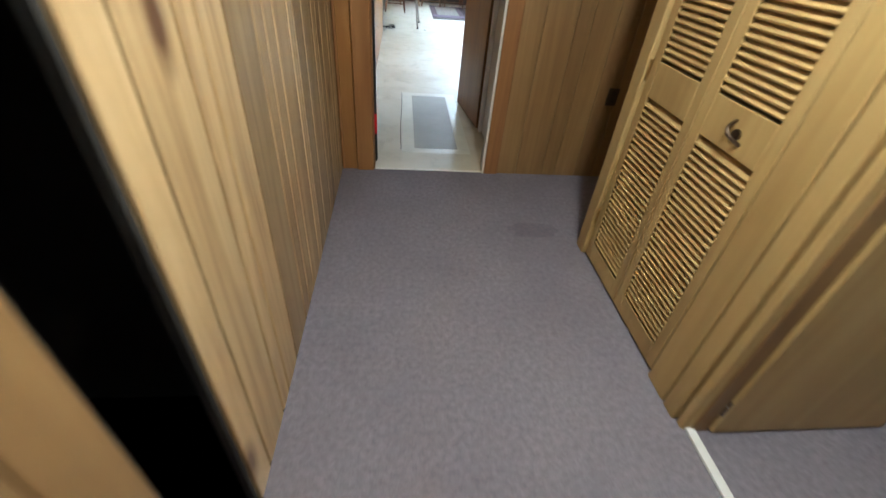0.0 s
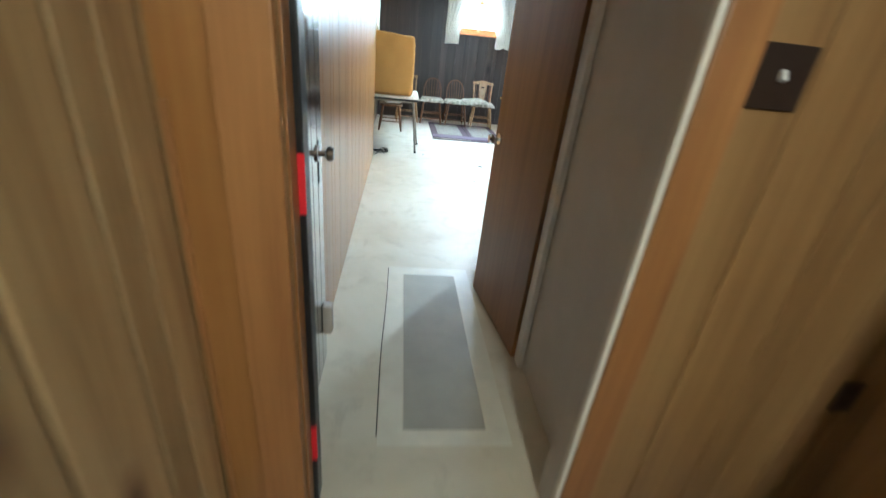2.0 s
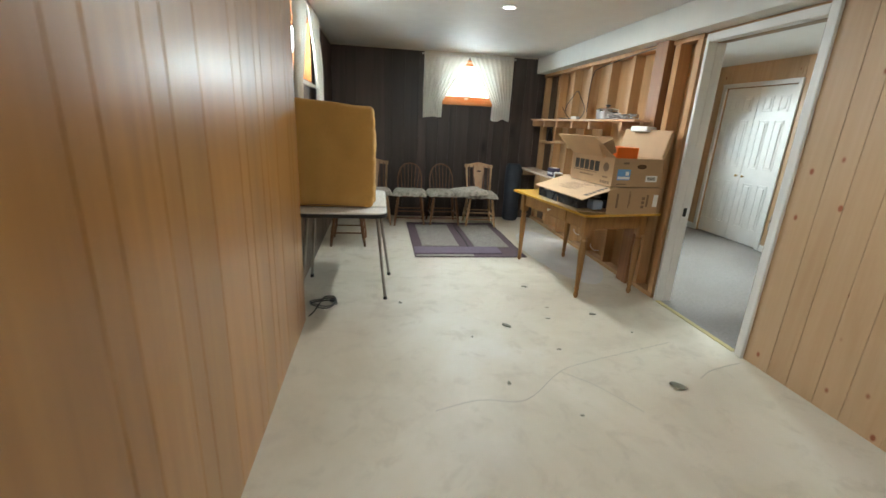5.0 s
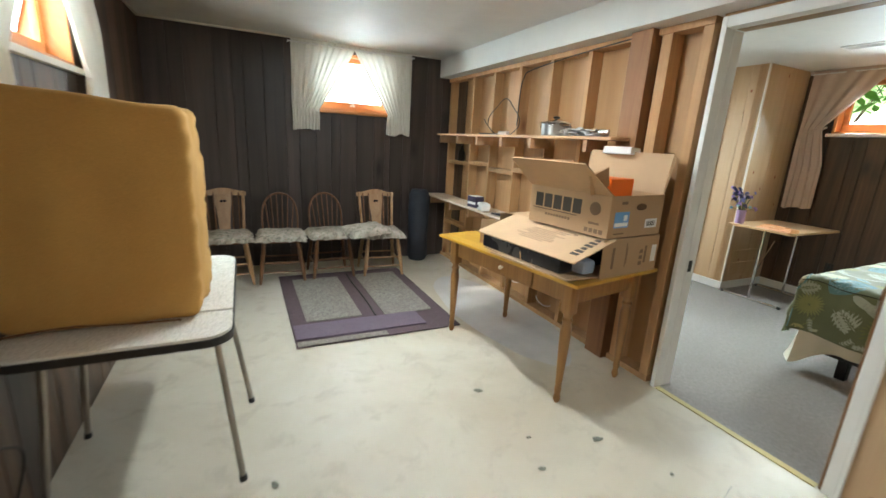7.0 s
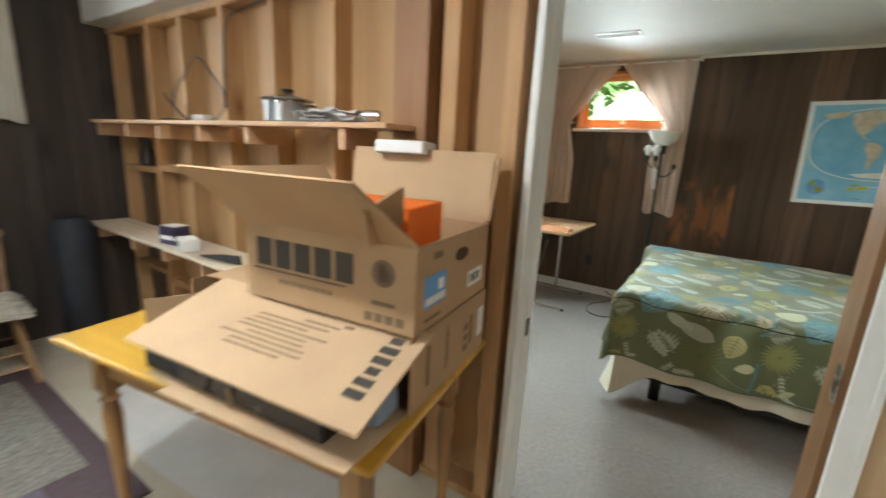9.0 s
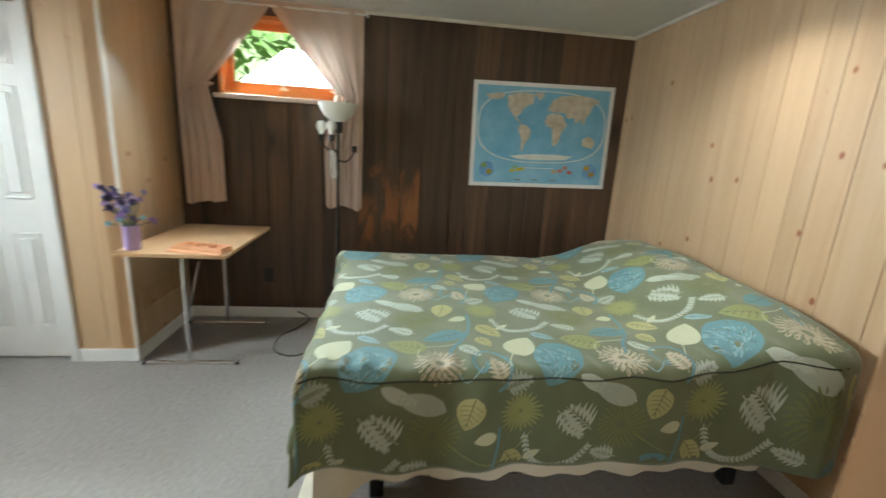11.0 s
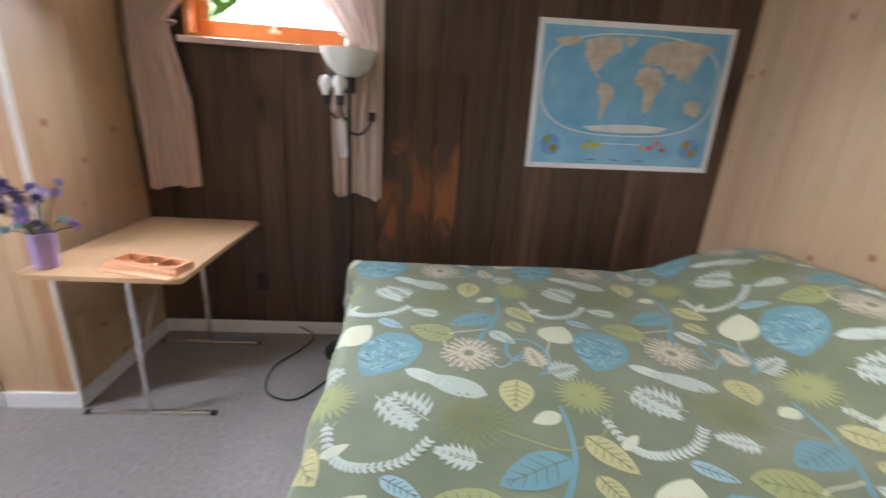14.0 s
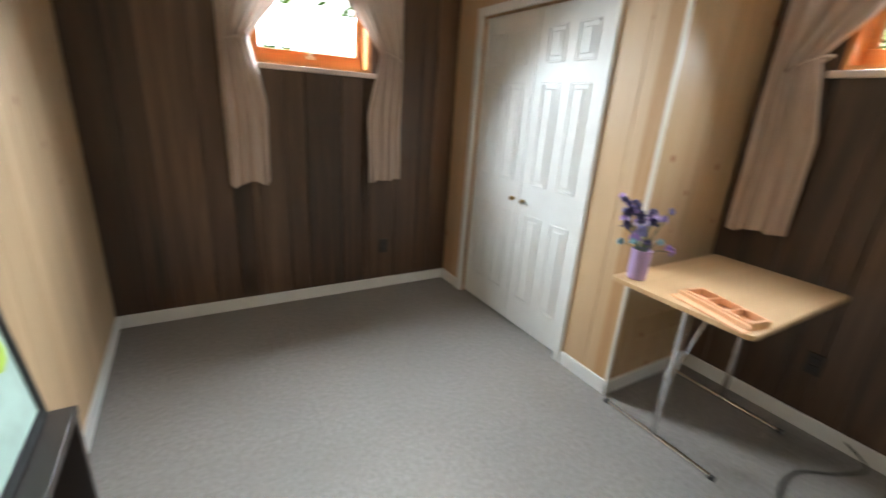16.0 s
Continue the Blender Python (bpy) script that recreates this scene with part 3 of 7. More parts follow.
# bright distance outside the windows: added slabs that glow in place of daylit garden


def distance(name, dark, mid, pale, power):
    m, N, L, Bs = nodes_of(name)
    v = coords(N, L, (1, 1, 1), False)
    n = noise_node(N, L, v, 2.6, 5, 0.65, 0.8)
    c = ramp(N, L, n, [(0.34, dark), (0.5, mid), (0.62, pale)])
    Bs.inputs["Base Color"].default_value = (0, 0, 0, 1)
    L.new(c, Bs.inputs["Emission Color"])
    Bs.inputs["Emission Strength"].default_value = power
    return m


M_GLOW_GREEN = distance("glowing_garden", (0.22, 0.45, 0.10), (0.62, 0.82, 0.42), (0.95, 1.0, 0.90), 2.2)
M_GLOW_WHITE = distance("glowing_haze", (0.80, 0.88, 0.70), (0.95, 0.97, 0.92), (1.0, 1.0, 1.0), 3.2)
setting("backdrop", bx(B(), -2.0, 15.9, GRADE, 7.0, 16.0, 5.5), M_GLOW_WHITE, "glowing slab coloured as hazy garden distance", "backdrop")
setting("backdrop", bx(B(), 9.5, 3.0, GRADE, 9.6, 14.0, 6.0), M_GLOW_GREEN, "glowing slab coloured as green garden distance", "backdrop")
setting("backdrop", bx(B(), -5.1, 3.0, GRADE, -5.0, 15.0, 6.0), M_GLOW_GREEN, "glowing slab coloured as green garden distance", "backdrop")

# ---- trim, doors and windows ----


def trim(name, bm, material, label, category="trim"):
    return single(name, bm, material, label, category, kind="structure")


# hallway doorway casing
trim("trim", bx(B(), -0.262, 2.722, 0, -0.148, 2.748, 2.16, 0.005), M_CASING, "red-brown wooden door casing")
trim("trim", bx(B(), 0.655, 2.722, 0, 0.755, 2.748, 2.16, 0.005), M_CASING, "red-brown wooden door casing")
trim("trim", bx(B(), -0.148, 2.722, 2.045, 0.655, 2.748, 2.16, 0.005), M_CASING, "red-brown wooden door casing")
trim("trim", bx(B(), 0.638, 2.728, 0, 0.654, 2.750, 2.044, 0.003), M_TRIM, "cream painted door stop")
trim("trim", bx(B(), 0.650, 2.7505, 0, 0.684, 2.865, 2.044, 0.002), M_GREY_PANEL, "grey painted door jamb")
JS = thing("jamb_strip", "black rubber weather strip with red tape on the door jamb", "weather strip", pose(-0.147, 2.752, 0))
part("strip", bx(B(), 0, 0.06, 0.03, 0.020, 0.12, 2.044, 0.004), M_BLACK, JS)
part("jamb", bx(B(), 0, 0.0, 0.0, 0.006, 0.058, 2.044, 0.001), M_CASING, JS)
for z0, z1 in ((1.06, 1.20), (0.24, 0.38), (1.75, 1.88)):
    part("tape", bx(B(), 0.001, 0.0585, z0, 0.0215, 0.0598, z1), M_RED, JS, "bright red tape")
trim("trim", bx(B(), -0.365, 2.735, 0, -0.35, 2.742, 1.3, 0.002), M_CASING, "thin wooden corner strip")
trim("threshold", bx(B(), -0.142, 2.742, 0.0, 0.637, 2.762, 0.006, 0.002), M_TRIM, "pale strip where carpet meets concrete")

# closet in the hallway
for y0, y1 in ((0.752, 0.82), (0.83, 0.95), (1.785, 1.875)):
    trim("trim", bx(B(), 1.085, y0, 0, 1.138, y1, 2.12, 0.006), M_LOUVER, "varnished pine casing beside the louvered door")
trim("trim", bx(B(), 1.085, 0.952, 2.04, 1.138, 1.783, 2.12, 0.006), M_LOUVER, "varnished pine casing over the louvered door")
trim("trim", bx(B(), 1.10, 0.708, 0, 1.20, 0.742, 2.05, 0.004), M_LOUVER, "varnished pine jamb of the side door")
trim("threshold", bx(B(), 1.115, 0.05, 0, 1.150, 0.735, 0.012, 0.003), M_WHITE, "worn white metal threshold strip")

LOUVER = thing("louvered_bifold_door", "varnished pine bifold closet door with louvered panels, closed", "closet door", pose(1.118, 0.96, 0.012, 0, 0, 0))
for k in range(2):
    y0 = 0.012 + k * 0.405
    leaf = B()
    w, st = 0.40, 0.052
    bx(leaf, -0.014, y0, 0, 0.014, y0 + st, 2.0, 0.003), bx(leaf, -0.014, y0 + w - st, 0, 0.014, y0 + w, 2.0, 0.003)
    for z0, z1 in ((0, 0.10), (0.90, 1.045), (1.92, 2.0)):
        bx(leaf, -0.014, y0 + st, z0, 0.014, y0 + w - st, z1, 0.003)
    lf = part("door_leaf", leaf, M_LOUVER, LOUVER)
    slat_bm = B()
    obox(slat_bm, pose(0, 0, 0, 0, -38, 0), 0.037, w - 2 * st - 0.004, 0.009, 0.002)
    slat_me = mesh_of("slat", slat_bm, M_LOUVER)
    for z0, z1 in ((0.115, 0.89), (1.06, 1.91)):
        n = int((z1 - z0) / 0.026)
        for j in range(n):
            s = new("slat", slat_me)
            s.parent = lf
            s.location = (0, y0 + w / 2, z0 + 0.012 + j * (z1 - z0) / n)
    if k == 0:
        hb = B()
        tube(hb, smooth_line([(-0.014, y0 + 0.15, 0.94), (-0.05, y0 + 0.17, 0.965), (-0.05, y0 + 0.19, 0.985), (-0.014, y0 + 0.21, 1.0)], 5), 0.006)
        cyl(hb, (-0.012, y0 + 0.18, 0.965), (-0.022, y0 + 0.18, 0.965), 0.018)
        part("handle", hb, M_BRONZE, lf, "bent dark brass pull handle", True)
hb = B()
for z in (0.25, 1.0, 1.75):
    cyl(hb, (-0.02, 0.818, z - 0.04), (-0.02, 0.818, z + 0.04), 0.006, seg=10)
part("hinge", hb, M_BRASS, LOUVER, "", True)

SIDE = thing("side_door", "plain tan wooden door, standing open beside the hallway", "door", pose(1.205, 0.685, 0.012))
part("door_leaf", bx(B(), 0, 0, 0, 0.72, 0.036, 2.02, 0.003), M_LOUVER, SIDE)
part("hinge", bx(B(), -0.008, 0.004, 0.10, 0.0, 0.034, 0.18, 0.001), M_STEEL, SIDE, "grey steel hinge")

# black-edged plank door folded back along the passage
HD = thing("passage_door", "dark glossy plank door flat against the passage wall", "door", pose(-0.233, 2.885, 0.018))
part("core", bx(B(), -0.024, 0.0, 0, 0.0, 0.685, 2.0, 0.003), M_DARK_DOOR, HD)
for k in range(7):
    part("plank", bx(B(), 0.0005, 0.006 + k * 0.0965, 0.002, 0.012, 0.006 + k * 0.0965 + 0.093, 1.998, 0.003), M_DARK_DOOR, HD)
kb = B()
cyl(kb, (0.012, 0.575, 1.02), (0.018, 0.575, 1.02), 0.032), cyl(kb, (0.018, 0.575, 1.02), (0.045, 0.575, 1.02), 0.011)
lathe(kb, [(0.012, 0), (0.026, 0.008), (0.028, 0.018), (0.022, 0.03), (0.0, 0.033)], m=pose(0.043, 0.575, 1.02, 0, 90, 0))
part("knob", kb, M_BRONZE, HD, "dark bronze door knob", True)
part("lock_plate", bx(B(), 0.0122, 0.595, 0.90, 0.0145, 0.612, 1.06, 0.001), M_BLACK, HD)
part("door_bumper", bx(B(), 0.012, 0.575, 0.20, 0.055, 0.625, 0.35, 0.012), M_GREY_PANEL, HD, "grey rubber bumper block", True)

# brown flush door, slightly ajar
BD = thing("flush_door", "plain dark brown veneer door, slightly ajar in the passage", "door", pose(0.748, 3.585, 0.012, 0, 0, 7.8))
part("door_leaf", bx(B(), -0.036, 0.0, 0, 0.0, 0.70, 2.02, 0.002), M_BROWN_DOOR, BD)
part("door_edge", bx(B(), -0.036, 0.7005, 0, 0.0, 0.7035, 2.02), M_STUD, BD, "bare light wood edge")
kb = B()
for sx in (-1, 1):
    o = -0.036 if sx < 0 else 0.0
    cyl(kb, (o, 0.635, 0.99), (o + sx * 0.008, 0.635, 0.99), 0.030), cyl(kb, (o + sx * 0.008, 0.635, 0.99), (o + sx * 0.04, 0.635, 0.99), 0.010)
    lathe(kb, [(0.012, 0), (0.025, 0.006), (0.027, 0.018), (0.020, 0.028), (0.0, 0.03)], m=pose(o + sx * 0.036, 0.635, 0.99, 0, 90 * sx, 0))
part("knob", kb, M_CHROME, BD, "polished chrome door knob", True)
part("latch", bx(B(), -0.028, 0.7036, 0.96, -0.008, 0.712, 1.02, 0.001), M_CHROME, BD)
trim("trim", bx(B(), 0.732, 3.515, 0, 0.759, 3.584, 2.10, 0.004), plain("pale_grey_trim", (0.72, 0.71, 0.70), 0.4), "pale grey door casing in the passage")
trim("trim", bx(B(), 0.735, 4.33, 0, 0.759, 4.385, 2.10, 0.004), M_BROWN_DOOR, "brown door casing in the passage")
trim("trim", bx(B(), 0.735, 3.588, 2.045, 0.759, 4.33, 2.10, 0.004), M_BROWN_DOOR, "brown casing over the passage door")
trim("trim", bx(B(), 0.748, 4.386, 0, 0.759, 4.705, CEIL, 0.002), M_BROWN_PANEL, "brown panel at the end of the passage wall")
trim("trim", bx(B(), 0.748, 4.706, 0, 0.88, 4.716, CEIL, 0.002), M_BROWN_PANEL, "brown panel at the end of the passage wall")


def plate(name, label, m, mat, w=0.072, h=0.115, toggle=None, sockets=False):
    """A wall plate, local y out of the wall."""
    t = thing(name, label, "switch" if toggle else "outlet", m)
    part("plate", bx(B(), -w / 2, 0, -h / 2, w / 2, 0.006, h / 2, 0.002), mat, t)
    if toggle:
        part("toggle", obox(B(), pose(0, 0.010, 0.004, 25, 0, 0), 0.010, 0.014, 0.022, 0.002), toggle, t)
    if sockets:
        for z in (-0.022, 0.022):
            part("socket", bx(B(), -0.016, 0.006, z - 0.014, 0.016, 0.0085, z + 0.014, 0.002), M_BLACK, t)
    return t


M_PLATE_DARK = plain("brown_black_plastic", (0.025, 0.016, 0.012), 0.35)
plate("light_switch", "dark brown switch plate with a white toggle", pose(0.815, 2.738, 1.445, 0, 0, 180), M_PLATE_DARK, 0.125, 0.122, M_WHITE)
plate("wall_outlet", "dark brown wall outlet on panelling", pose(1.465, 2.738, 0.60, 0, 0, 180), M_PLATE_DARK, sockets=True)
plate("light_switch", "dark brown switch plate at the passage end", pose(0.747, 4.565, 1.32, 0, 0, 90), M_PLATE_DARK, 0.075, 0.115, M_PLATE_DARK)
plate("light_switch", "ivory wall switch on knotty pine", pose(3.68, Y_SOUTH + 0.001, 1.37), M_TRIM, 0.08, 0.118, M_TRIM)
plate("wall_outlet", "dark brown wall outlet on knotty pine", pose(3.72, Y_SOUTH + 0.001, 0.50), M_PLATE_DARK, 0.075, 0.11, sockets=True)
plate("wall_outlet", "dark wall outlet on dark planks", pose(X_EAST - 0.001, 8.42, 0.36, 0, 0, 90), M_PLATE_DARK, sockets=True)
plate("wall_outlet", "dark wall outlet on dark planks", pose(4.58, Y_NORTH - 0.001, 0.36, 0, 0, 180), M_PLATE_DARK, sockets=True)

# bedroom doorway
y0, y1 = DOOR_BED[:2]
cas = bx(B(), X_PART - 0.016, y0 - 0.068, 0, X_PART - 0.001, y0 - 0.004, 2.15, 0.004)
bx(cas, X_PART - 0.022, y0 - 0.066, 0, X_PART - 0.0161, y0 - 0.048, 2.15, 0.003)
trim("trim", cas, M_WHITE, "white moulded casing of the bedroom doorway")
trim("trim", bx(B(), X_PART - 0.014, y1 - 0.018, 0, X_PART + 0.06, y1 + 0.012, 2.13, 0.004), M_WHITE, "white painted bedroom door frame")
trim("trim", bx(B(), X_PART - 0.014, y0 - 0.003, 2.075, X_PART + 0.06, y1 - 0.0185, 2.13, 0.004), M_WHITE, "white painted head of the bedroom door frame")
trim("trim", bx(B(), X_PART, y0 - 0.02, 0, X_BED + 0.02, y0 + 0.012, 2.074, 0.003), M_BROWN_DOOR, "brown wooden door jamb")
trim("trim", bx(B(), X_PART + 0.061, y1 - 0.018, 0, X_BED + 0.006, y1 + 0.02, 2.074, 0.003), M_WHITE, "white painted door jamb")
trim("trim", bx(B(), X_PART + 0.061, y0 + 0.02, 2.075, X_BED + 0.006, y1 - 0.02, 2.10, 0.003), M_BROWN_PANEL, "brown wooden head jamb")
trim("strike_plate", bx(B(), X_PART + 0.075, y1 - 0.0205, 0.76, X_PART + 0.105, y1 - 0.0185, 0.83, 0.0005), M_BLACK, "dark metal strike plate", "strike plate")
trim("hinge", bx(B(), X_PART - 0.002, y0 + 0.0125, 0.86, X_PART + 0.04, y0 + 0.016, 0.96, 0.001), M_STEEL, "grey steel door hinge", "hinge")
trim("threshold", bx(B(), X_PART - 0.01, DOOR_BED[0] + 0.02, 0, X_PART + 0.03, DOOR_BED[1] - 0.02, 0.006, 0.002), plain("yellowed_strip", (0.52, 0.44, 0.20), 0.6), "yellowed tack strip at the carpet edge")

# baseboards
BASE = [(X_EAST - 0.014, Y_SOUTH, X_EAST, 9.03), (X_BED, Y_SOUTH, X_EAST - 0.014, Y_SOUTH + 0.014), (X_BED, Y_NORTH - 0.014, 5.16, Y_NORTH), (X_BED, 7.95, X_BED + 0.014, Y_NORTH - 0.014), (5.146, 9.03, 5.16, 9.36), (5.146, 10.58, 5.16, Y_NORTH - 0.014), (5.146, 9.016, X_EAST - 0.014, 9.03)]
for x0, y0, x1, y1 in BASE:
    single("baseboard", bx(B(), x0, y0, 0, x1, y1, 0.085, 0.004), M_WHITE, "white painted baseboard", "baseboard", kind="structure")
trim("trim", bx(B(), 5.140, 9.012, 0.087, 5.160, 9.029, CEIL, 0.003), M_TRIM, "pale corner bead of the closet wall")
trim("trim", bx(B(), X_BED, Y_SOUTH, CEIL - 0.022, X_EAST, Y_SOUTH + 0.018, CEIL, 0.004), M_TRIM, "pale strip along the ceiling")
trim("trim", bx(B(), X_EAST - 0.018, Y_SOUTH + 0.018, CEIL - 0.022, X_EAST, 9.03, CEIL, 0.004), M_TRIM, "pale strip along the ceiling")
trim("trim", bx(B(), -0.40, Y_BACK - 0.016, CEIL - 0.016, 2.53, Y_BACK, CEIL, 0.004), M_TRIM, "pale strip along the ceiling")
trim("trim", bx(B(), -0.40, 7.63, CEIL - 0.016, -0.384, Y_BACK - 0.016, CEIL, 0.004), M_TRIM, "pale strip along the ceiling")

trim("access_panel", bx(bx(B(), 5.24, 9.022, 0.16, 5.84, 9.0295, 0.30, 0.003), 5.24, 9.022, 0.305, 5.84, 9.0295, 0.44, 0.003), M_PINE_BED, "pine access panel low on the closet side", "panel")

# closet double door in the bedroom
for k, (y0, y1) in enumerate(((DOOR_CLO[0] + 0.004, 9.966), (9.972, DOOR_CLO[1] - 0.004))):
    d = thing("closet_door", "white six-panel closet door with a small brass knob, closed", "door", pose(5.19, y0, 0.012, 0, 0, 0), "bedroom closet doors")
    w = y1 - y0
    part("door_leaf", bx(B(), 0, 0, 0, 0.032, w, 2.04, 0.003), M_WHITE, d)
    st, cw = 0.085, (w - 3 * 0.085) / 2
    for c in range(2):
        for z0, z1 in ((0.20, 0.80), (1.0, 1.62), (1.73, 1.93)):
            a = st + c * (cw + st)
            pb = B()
            # moulded rim and raised field
            bx(pb, -0.006, a, z0, 0.001, a + 0.012, z1, 0.002), bx(pb, -0.006, a + cw - 0.012, z0, 0.001, a + cw, z1, 0.002)
            bx(pb, -0.006, a + 0.012, z0, 0.001, a + cw - 0.012, z0 + 0.012, 0.002), bx(pb, -0.006, a + 0.012, z1 - 0.012, 0.001, a + cw - 0.012, z1, 0.002)
            bx(pb, -0.008, a + 0.034, z0 + 0.034, 0.001, a + cw - 0.034, z1 - 0.034, 0.006)
            part("panel", pb, M_WHITE, d)
    ky = w - 0.05 if k == 0 else 0.05
    kb = B()
    lathe(kb, [(0.010, 0), (0.008, 0.012), (0.016, 0.018), (0.017, 0.026), (0.0, 0.032)], m=pose(-0.0005, ky, 0.885, 0, -90, 0))
    part("knob", kb, M_BRASS, d, "small brass knob", True)
for y0, y1 in ((9.365, DOOR_CLO[0]), (DOOR_CLO[1], 10.575)):
    trim("trim", bx(B(), 5.142, y0, 0, 5.172, y1, 2.115, 0.005), M_WHITE, "white closet door casing")
trim("trim", bx(B(), 5.142, DOOR_CLO[0], 2.06, 5.172, DOOR_CLO[1], 2.115, 0.005), M_WHITE, "white closet door casing")


def window(number, label, m, w, h, sill_mat):
    """A wooden basement hopper window; local x across, y outward, z up from the opening's foot."""
    t = thing("window_%d" % number, label, "window", m, kind="structure")
    fr = B()
    bx(fr, -w / 2 + 0.001, 0.0, 0.001, -w / 2 + 0.028, 0.205, h - 0.001), bx(fr, w / 2 - 0.028, 0.0, 0.001, w / 2 - 0.001, 0.205, h - 0.001)
    bx(fr, -w / 2 + 0.028, 0.0, h - 0.028, w / 2 - 0.028, 0.205, h - 0.001), bx(fr, -w / 2 + 0.028, 0.0, 0.001, w / 2 - 0.028, 0.205, 0.022)
    part("window_frame", fr, M_WINDOW_WOOD, t)
    sa = B()
    a, b, z0, z1 = -w / 2 + 0.03, w / 2 - 0.03, 0.024, h - 0.03
    bx(sa, a, 0.10, z0, b, 0.135, z0 + 0.075, 0.004), bx(sa, a, 0.10, z1 - 0.045, b, 0.135, z1, 0.004)
    bx(sa, a, 0.10, z0 + 0.075, a + 0.045, 0.135, z1 - 0.045, 0.004), bx(sa, b - 0.045, 0.10, z0 + 0.075, b, 0.135, z1 - 0.045, 0.004)
    part("sash", sa, M_WINDOW_WOOD, t)
    p = part("pane", bx(B(), a + 0.04, 0.116, z0 + 0.07, b - 0.04, 0.120, z1 - 0.04), M_GLASS, t)
    p.visible_shadow = False
    part("window_sill", bx(B(), -w / 2 - 0.03, -0.035, -0.032, w / 2 + 0.03, 0.0, 0.0, 0.004), sill_mat, t)
    lb = B()
    bx(lb, -0.03, 0.088, z0 + 0.03, 0.03, 0.0995, z0 + 0.05, 0.003), bx(lb, -0.008, 0.07, z0 + 0.035, 0.008, 0.09, z0 + 0.075, 0.003)
    part("latch", lb, M_TRIM, t, "small metal sash latch")
    return t


M_SILL_PINK = plain("pale_sill_paint", (0.74, 0.60, 0.52), 0.45)
window(1, "wooden basement window behind white curtains", pose((W_BACK[0] + W_BACK[1]) / 2, Y_BACK, W_BACK[2]), W_BACK[1] - W_BACK[0], W_BACK[3] - W_BACK[2], M_WINDOW_WOOD)
window(2, "wooden basement window behind white curtains", pose(-0.40, (W_SIDE[0] + W_SIDE[1]) / 2, W_SIDE[2], 0, 0, 90), W_SIDE[1] - W_SIDE[0], W_SIDE[3] - W_SIDE[2], M_TRIM)
window(3, "wooden basement window behind pink-beige curtains", pose(X_EAST, (W_EAST[0] + W_EAST[1]) / 2, W_EAST[2], 0, 0, -90), W_EAST[1] - W_EAST[0], W_EAST[3] - W_EAST[2], M_SILL_PINK)
window(4, "wooden basement window behind beige curtains", pose((W_NORTH[0] + W_NORTH[1]) / 2, Y_NORTH, W_NORTH[2]), W_NORTH[1] - W_NORTH[0], W_NORTH[3] - W_NORTH[2], M_SILL_PINK)


def curtains(label, m, half, top, tie, foot, tail, mat, seed=0):
    """A pair of curtains on a rod, swept aside. Local x across, y outward, z the world's height.
    tie: height and width where they are narrowest; tail: width at the foot."""
    t = thing("curtains", label, "curtains", m)
    rod = B()
    cyl(rod, (-half - 0.03, -0.055, top - 0.03), (half + 0.03, -0.055, top - 0.03), 0.008)
    for sx in (-1, 1):
        cyl(rod, (sx * (half + 0.02), -0.055, top - 0.03), (sx * (half + 0.02), 0.0, top - 0.03), 0.006)
    part("curtain_rod", rod, M_WHITE, t, "white metal curtain rod", True)
    for sx in (-1, 1):

        def f(u, v, sx=sx):
            z = top + (foot - top) * v
            zt, wt = tie
            if z > zt:
                s = min(1.0, (top - z) / (top - zt))
                s = s**1.08
                w = 1.03 * half + (wt - 1.03 * half) * s
            else:
                s = (zt - z) / max(0.01, zt - foot)
                w = wt + (tail - wt) * min(1.0, s * 2.2)
            n = 9 if mat is M_CURTAIN else 4
            squeeze = half / max(w, 0.08)
            amp = min(0.024, 0.007 * squeeze)
            ph = seed + sx
            wob = noise.noise(Vector((u * 3 + ph * 7, v * 2.5, ph)))
            out = -0.055 - 0.012 * math.sin(v * 3) + amp * math.sin(u * n * 2 * math.pi + ph + wob * 1.6) + 0.01 * wob
            x = half - w * u
            drop = 0.03 * noise.noise(Vector((u * 4, 3.3 + ph, 1))) * v
            return Vector((sx * (x + 0.012 * wob * v), out, z + drop + (0.02 * u * v if z > foot else 0)))

        cb = B()
        sheet(cb, f, 72, 44)
        part("curtain", cb, mat, t, "", True)
    return t


curtains("sheer white curtains swept aside, over the back wall window", pose(1.515, Y_BACK, 0), 0.645, 2.34, (1.67, 0.27), 1.47, 0.28, M_CURTAIN, seed=1)
curtains("sheer white curtains swept aside, over the side window", pose(-0.40, 8.83, 0, 0, 0, 90), 0.74, 2.33, (1.64, 0.30), 1.46, 0.32, M_CURTAIN, seed=4)
curtains("pink-beige curtains tied back at a bedroom window", pose(X_EAST, 8.33, 0, 0, 0, -90), 0.64, 2.35, (1.77, 0.20), 0.94, 0.28, M_CURTAIN_PINK, seed=7)
curtains("beige curtains tied back at a bedroom window", pose(4.09, Y_NORTH, 0), 0.58, 2.33, (1.76, 0.17), 0.90, 0.25, M_CURTAIN_PINK, seed=9)
for x, y, rz in ((X_EAST, 8.33, -90), (4.09, Y_NORTH, 0)):
    for sx in (-1, 1):
        tb = B()
        pts = [(sx * (0.60 - 0.03 - 0.16 * (0.5 + 0.5 * math.cos(a))), -0.06 - 0.05 * math.sin(a), 1.76 + 0.03 * math.cos(a)) for a in [2 * math.pi * k / 16 for k in range(16)]]
        tube(tb, pts, 0.006, 6, True)
        single("curtain_tieback", tb, M_CURTAIN_PINK, "thin cord tie-back round a gathered curtain", "tieback", pose(x, y, 0, 0, 0, rz), smooth=True)

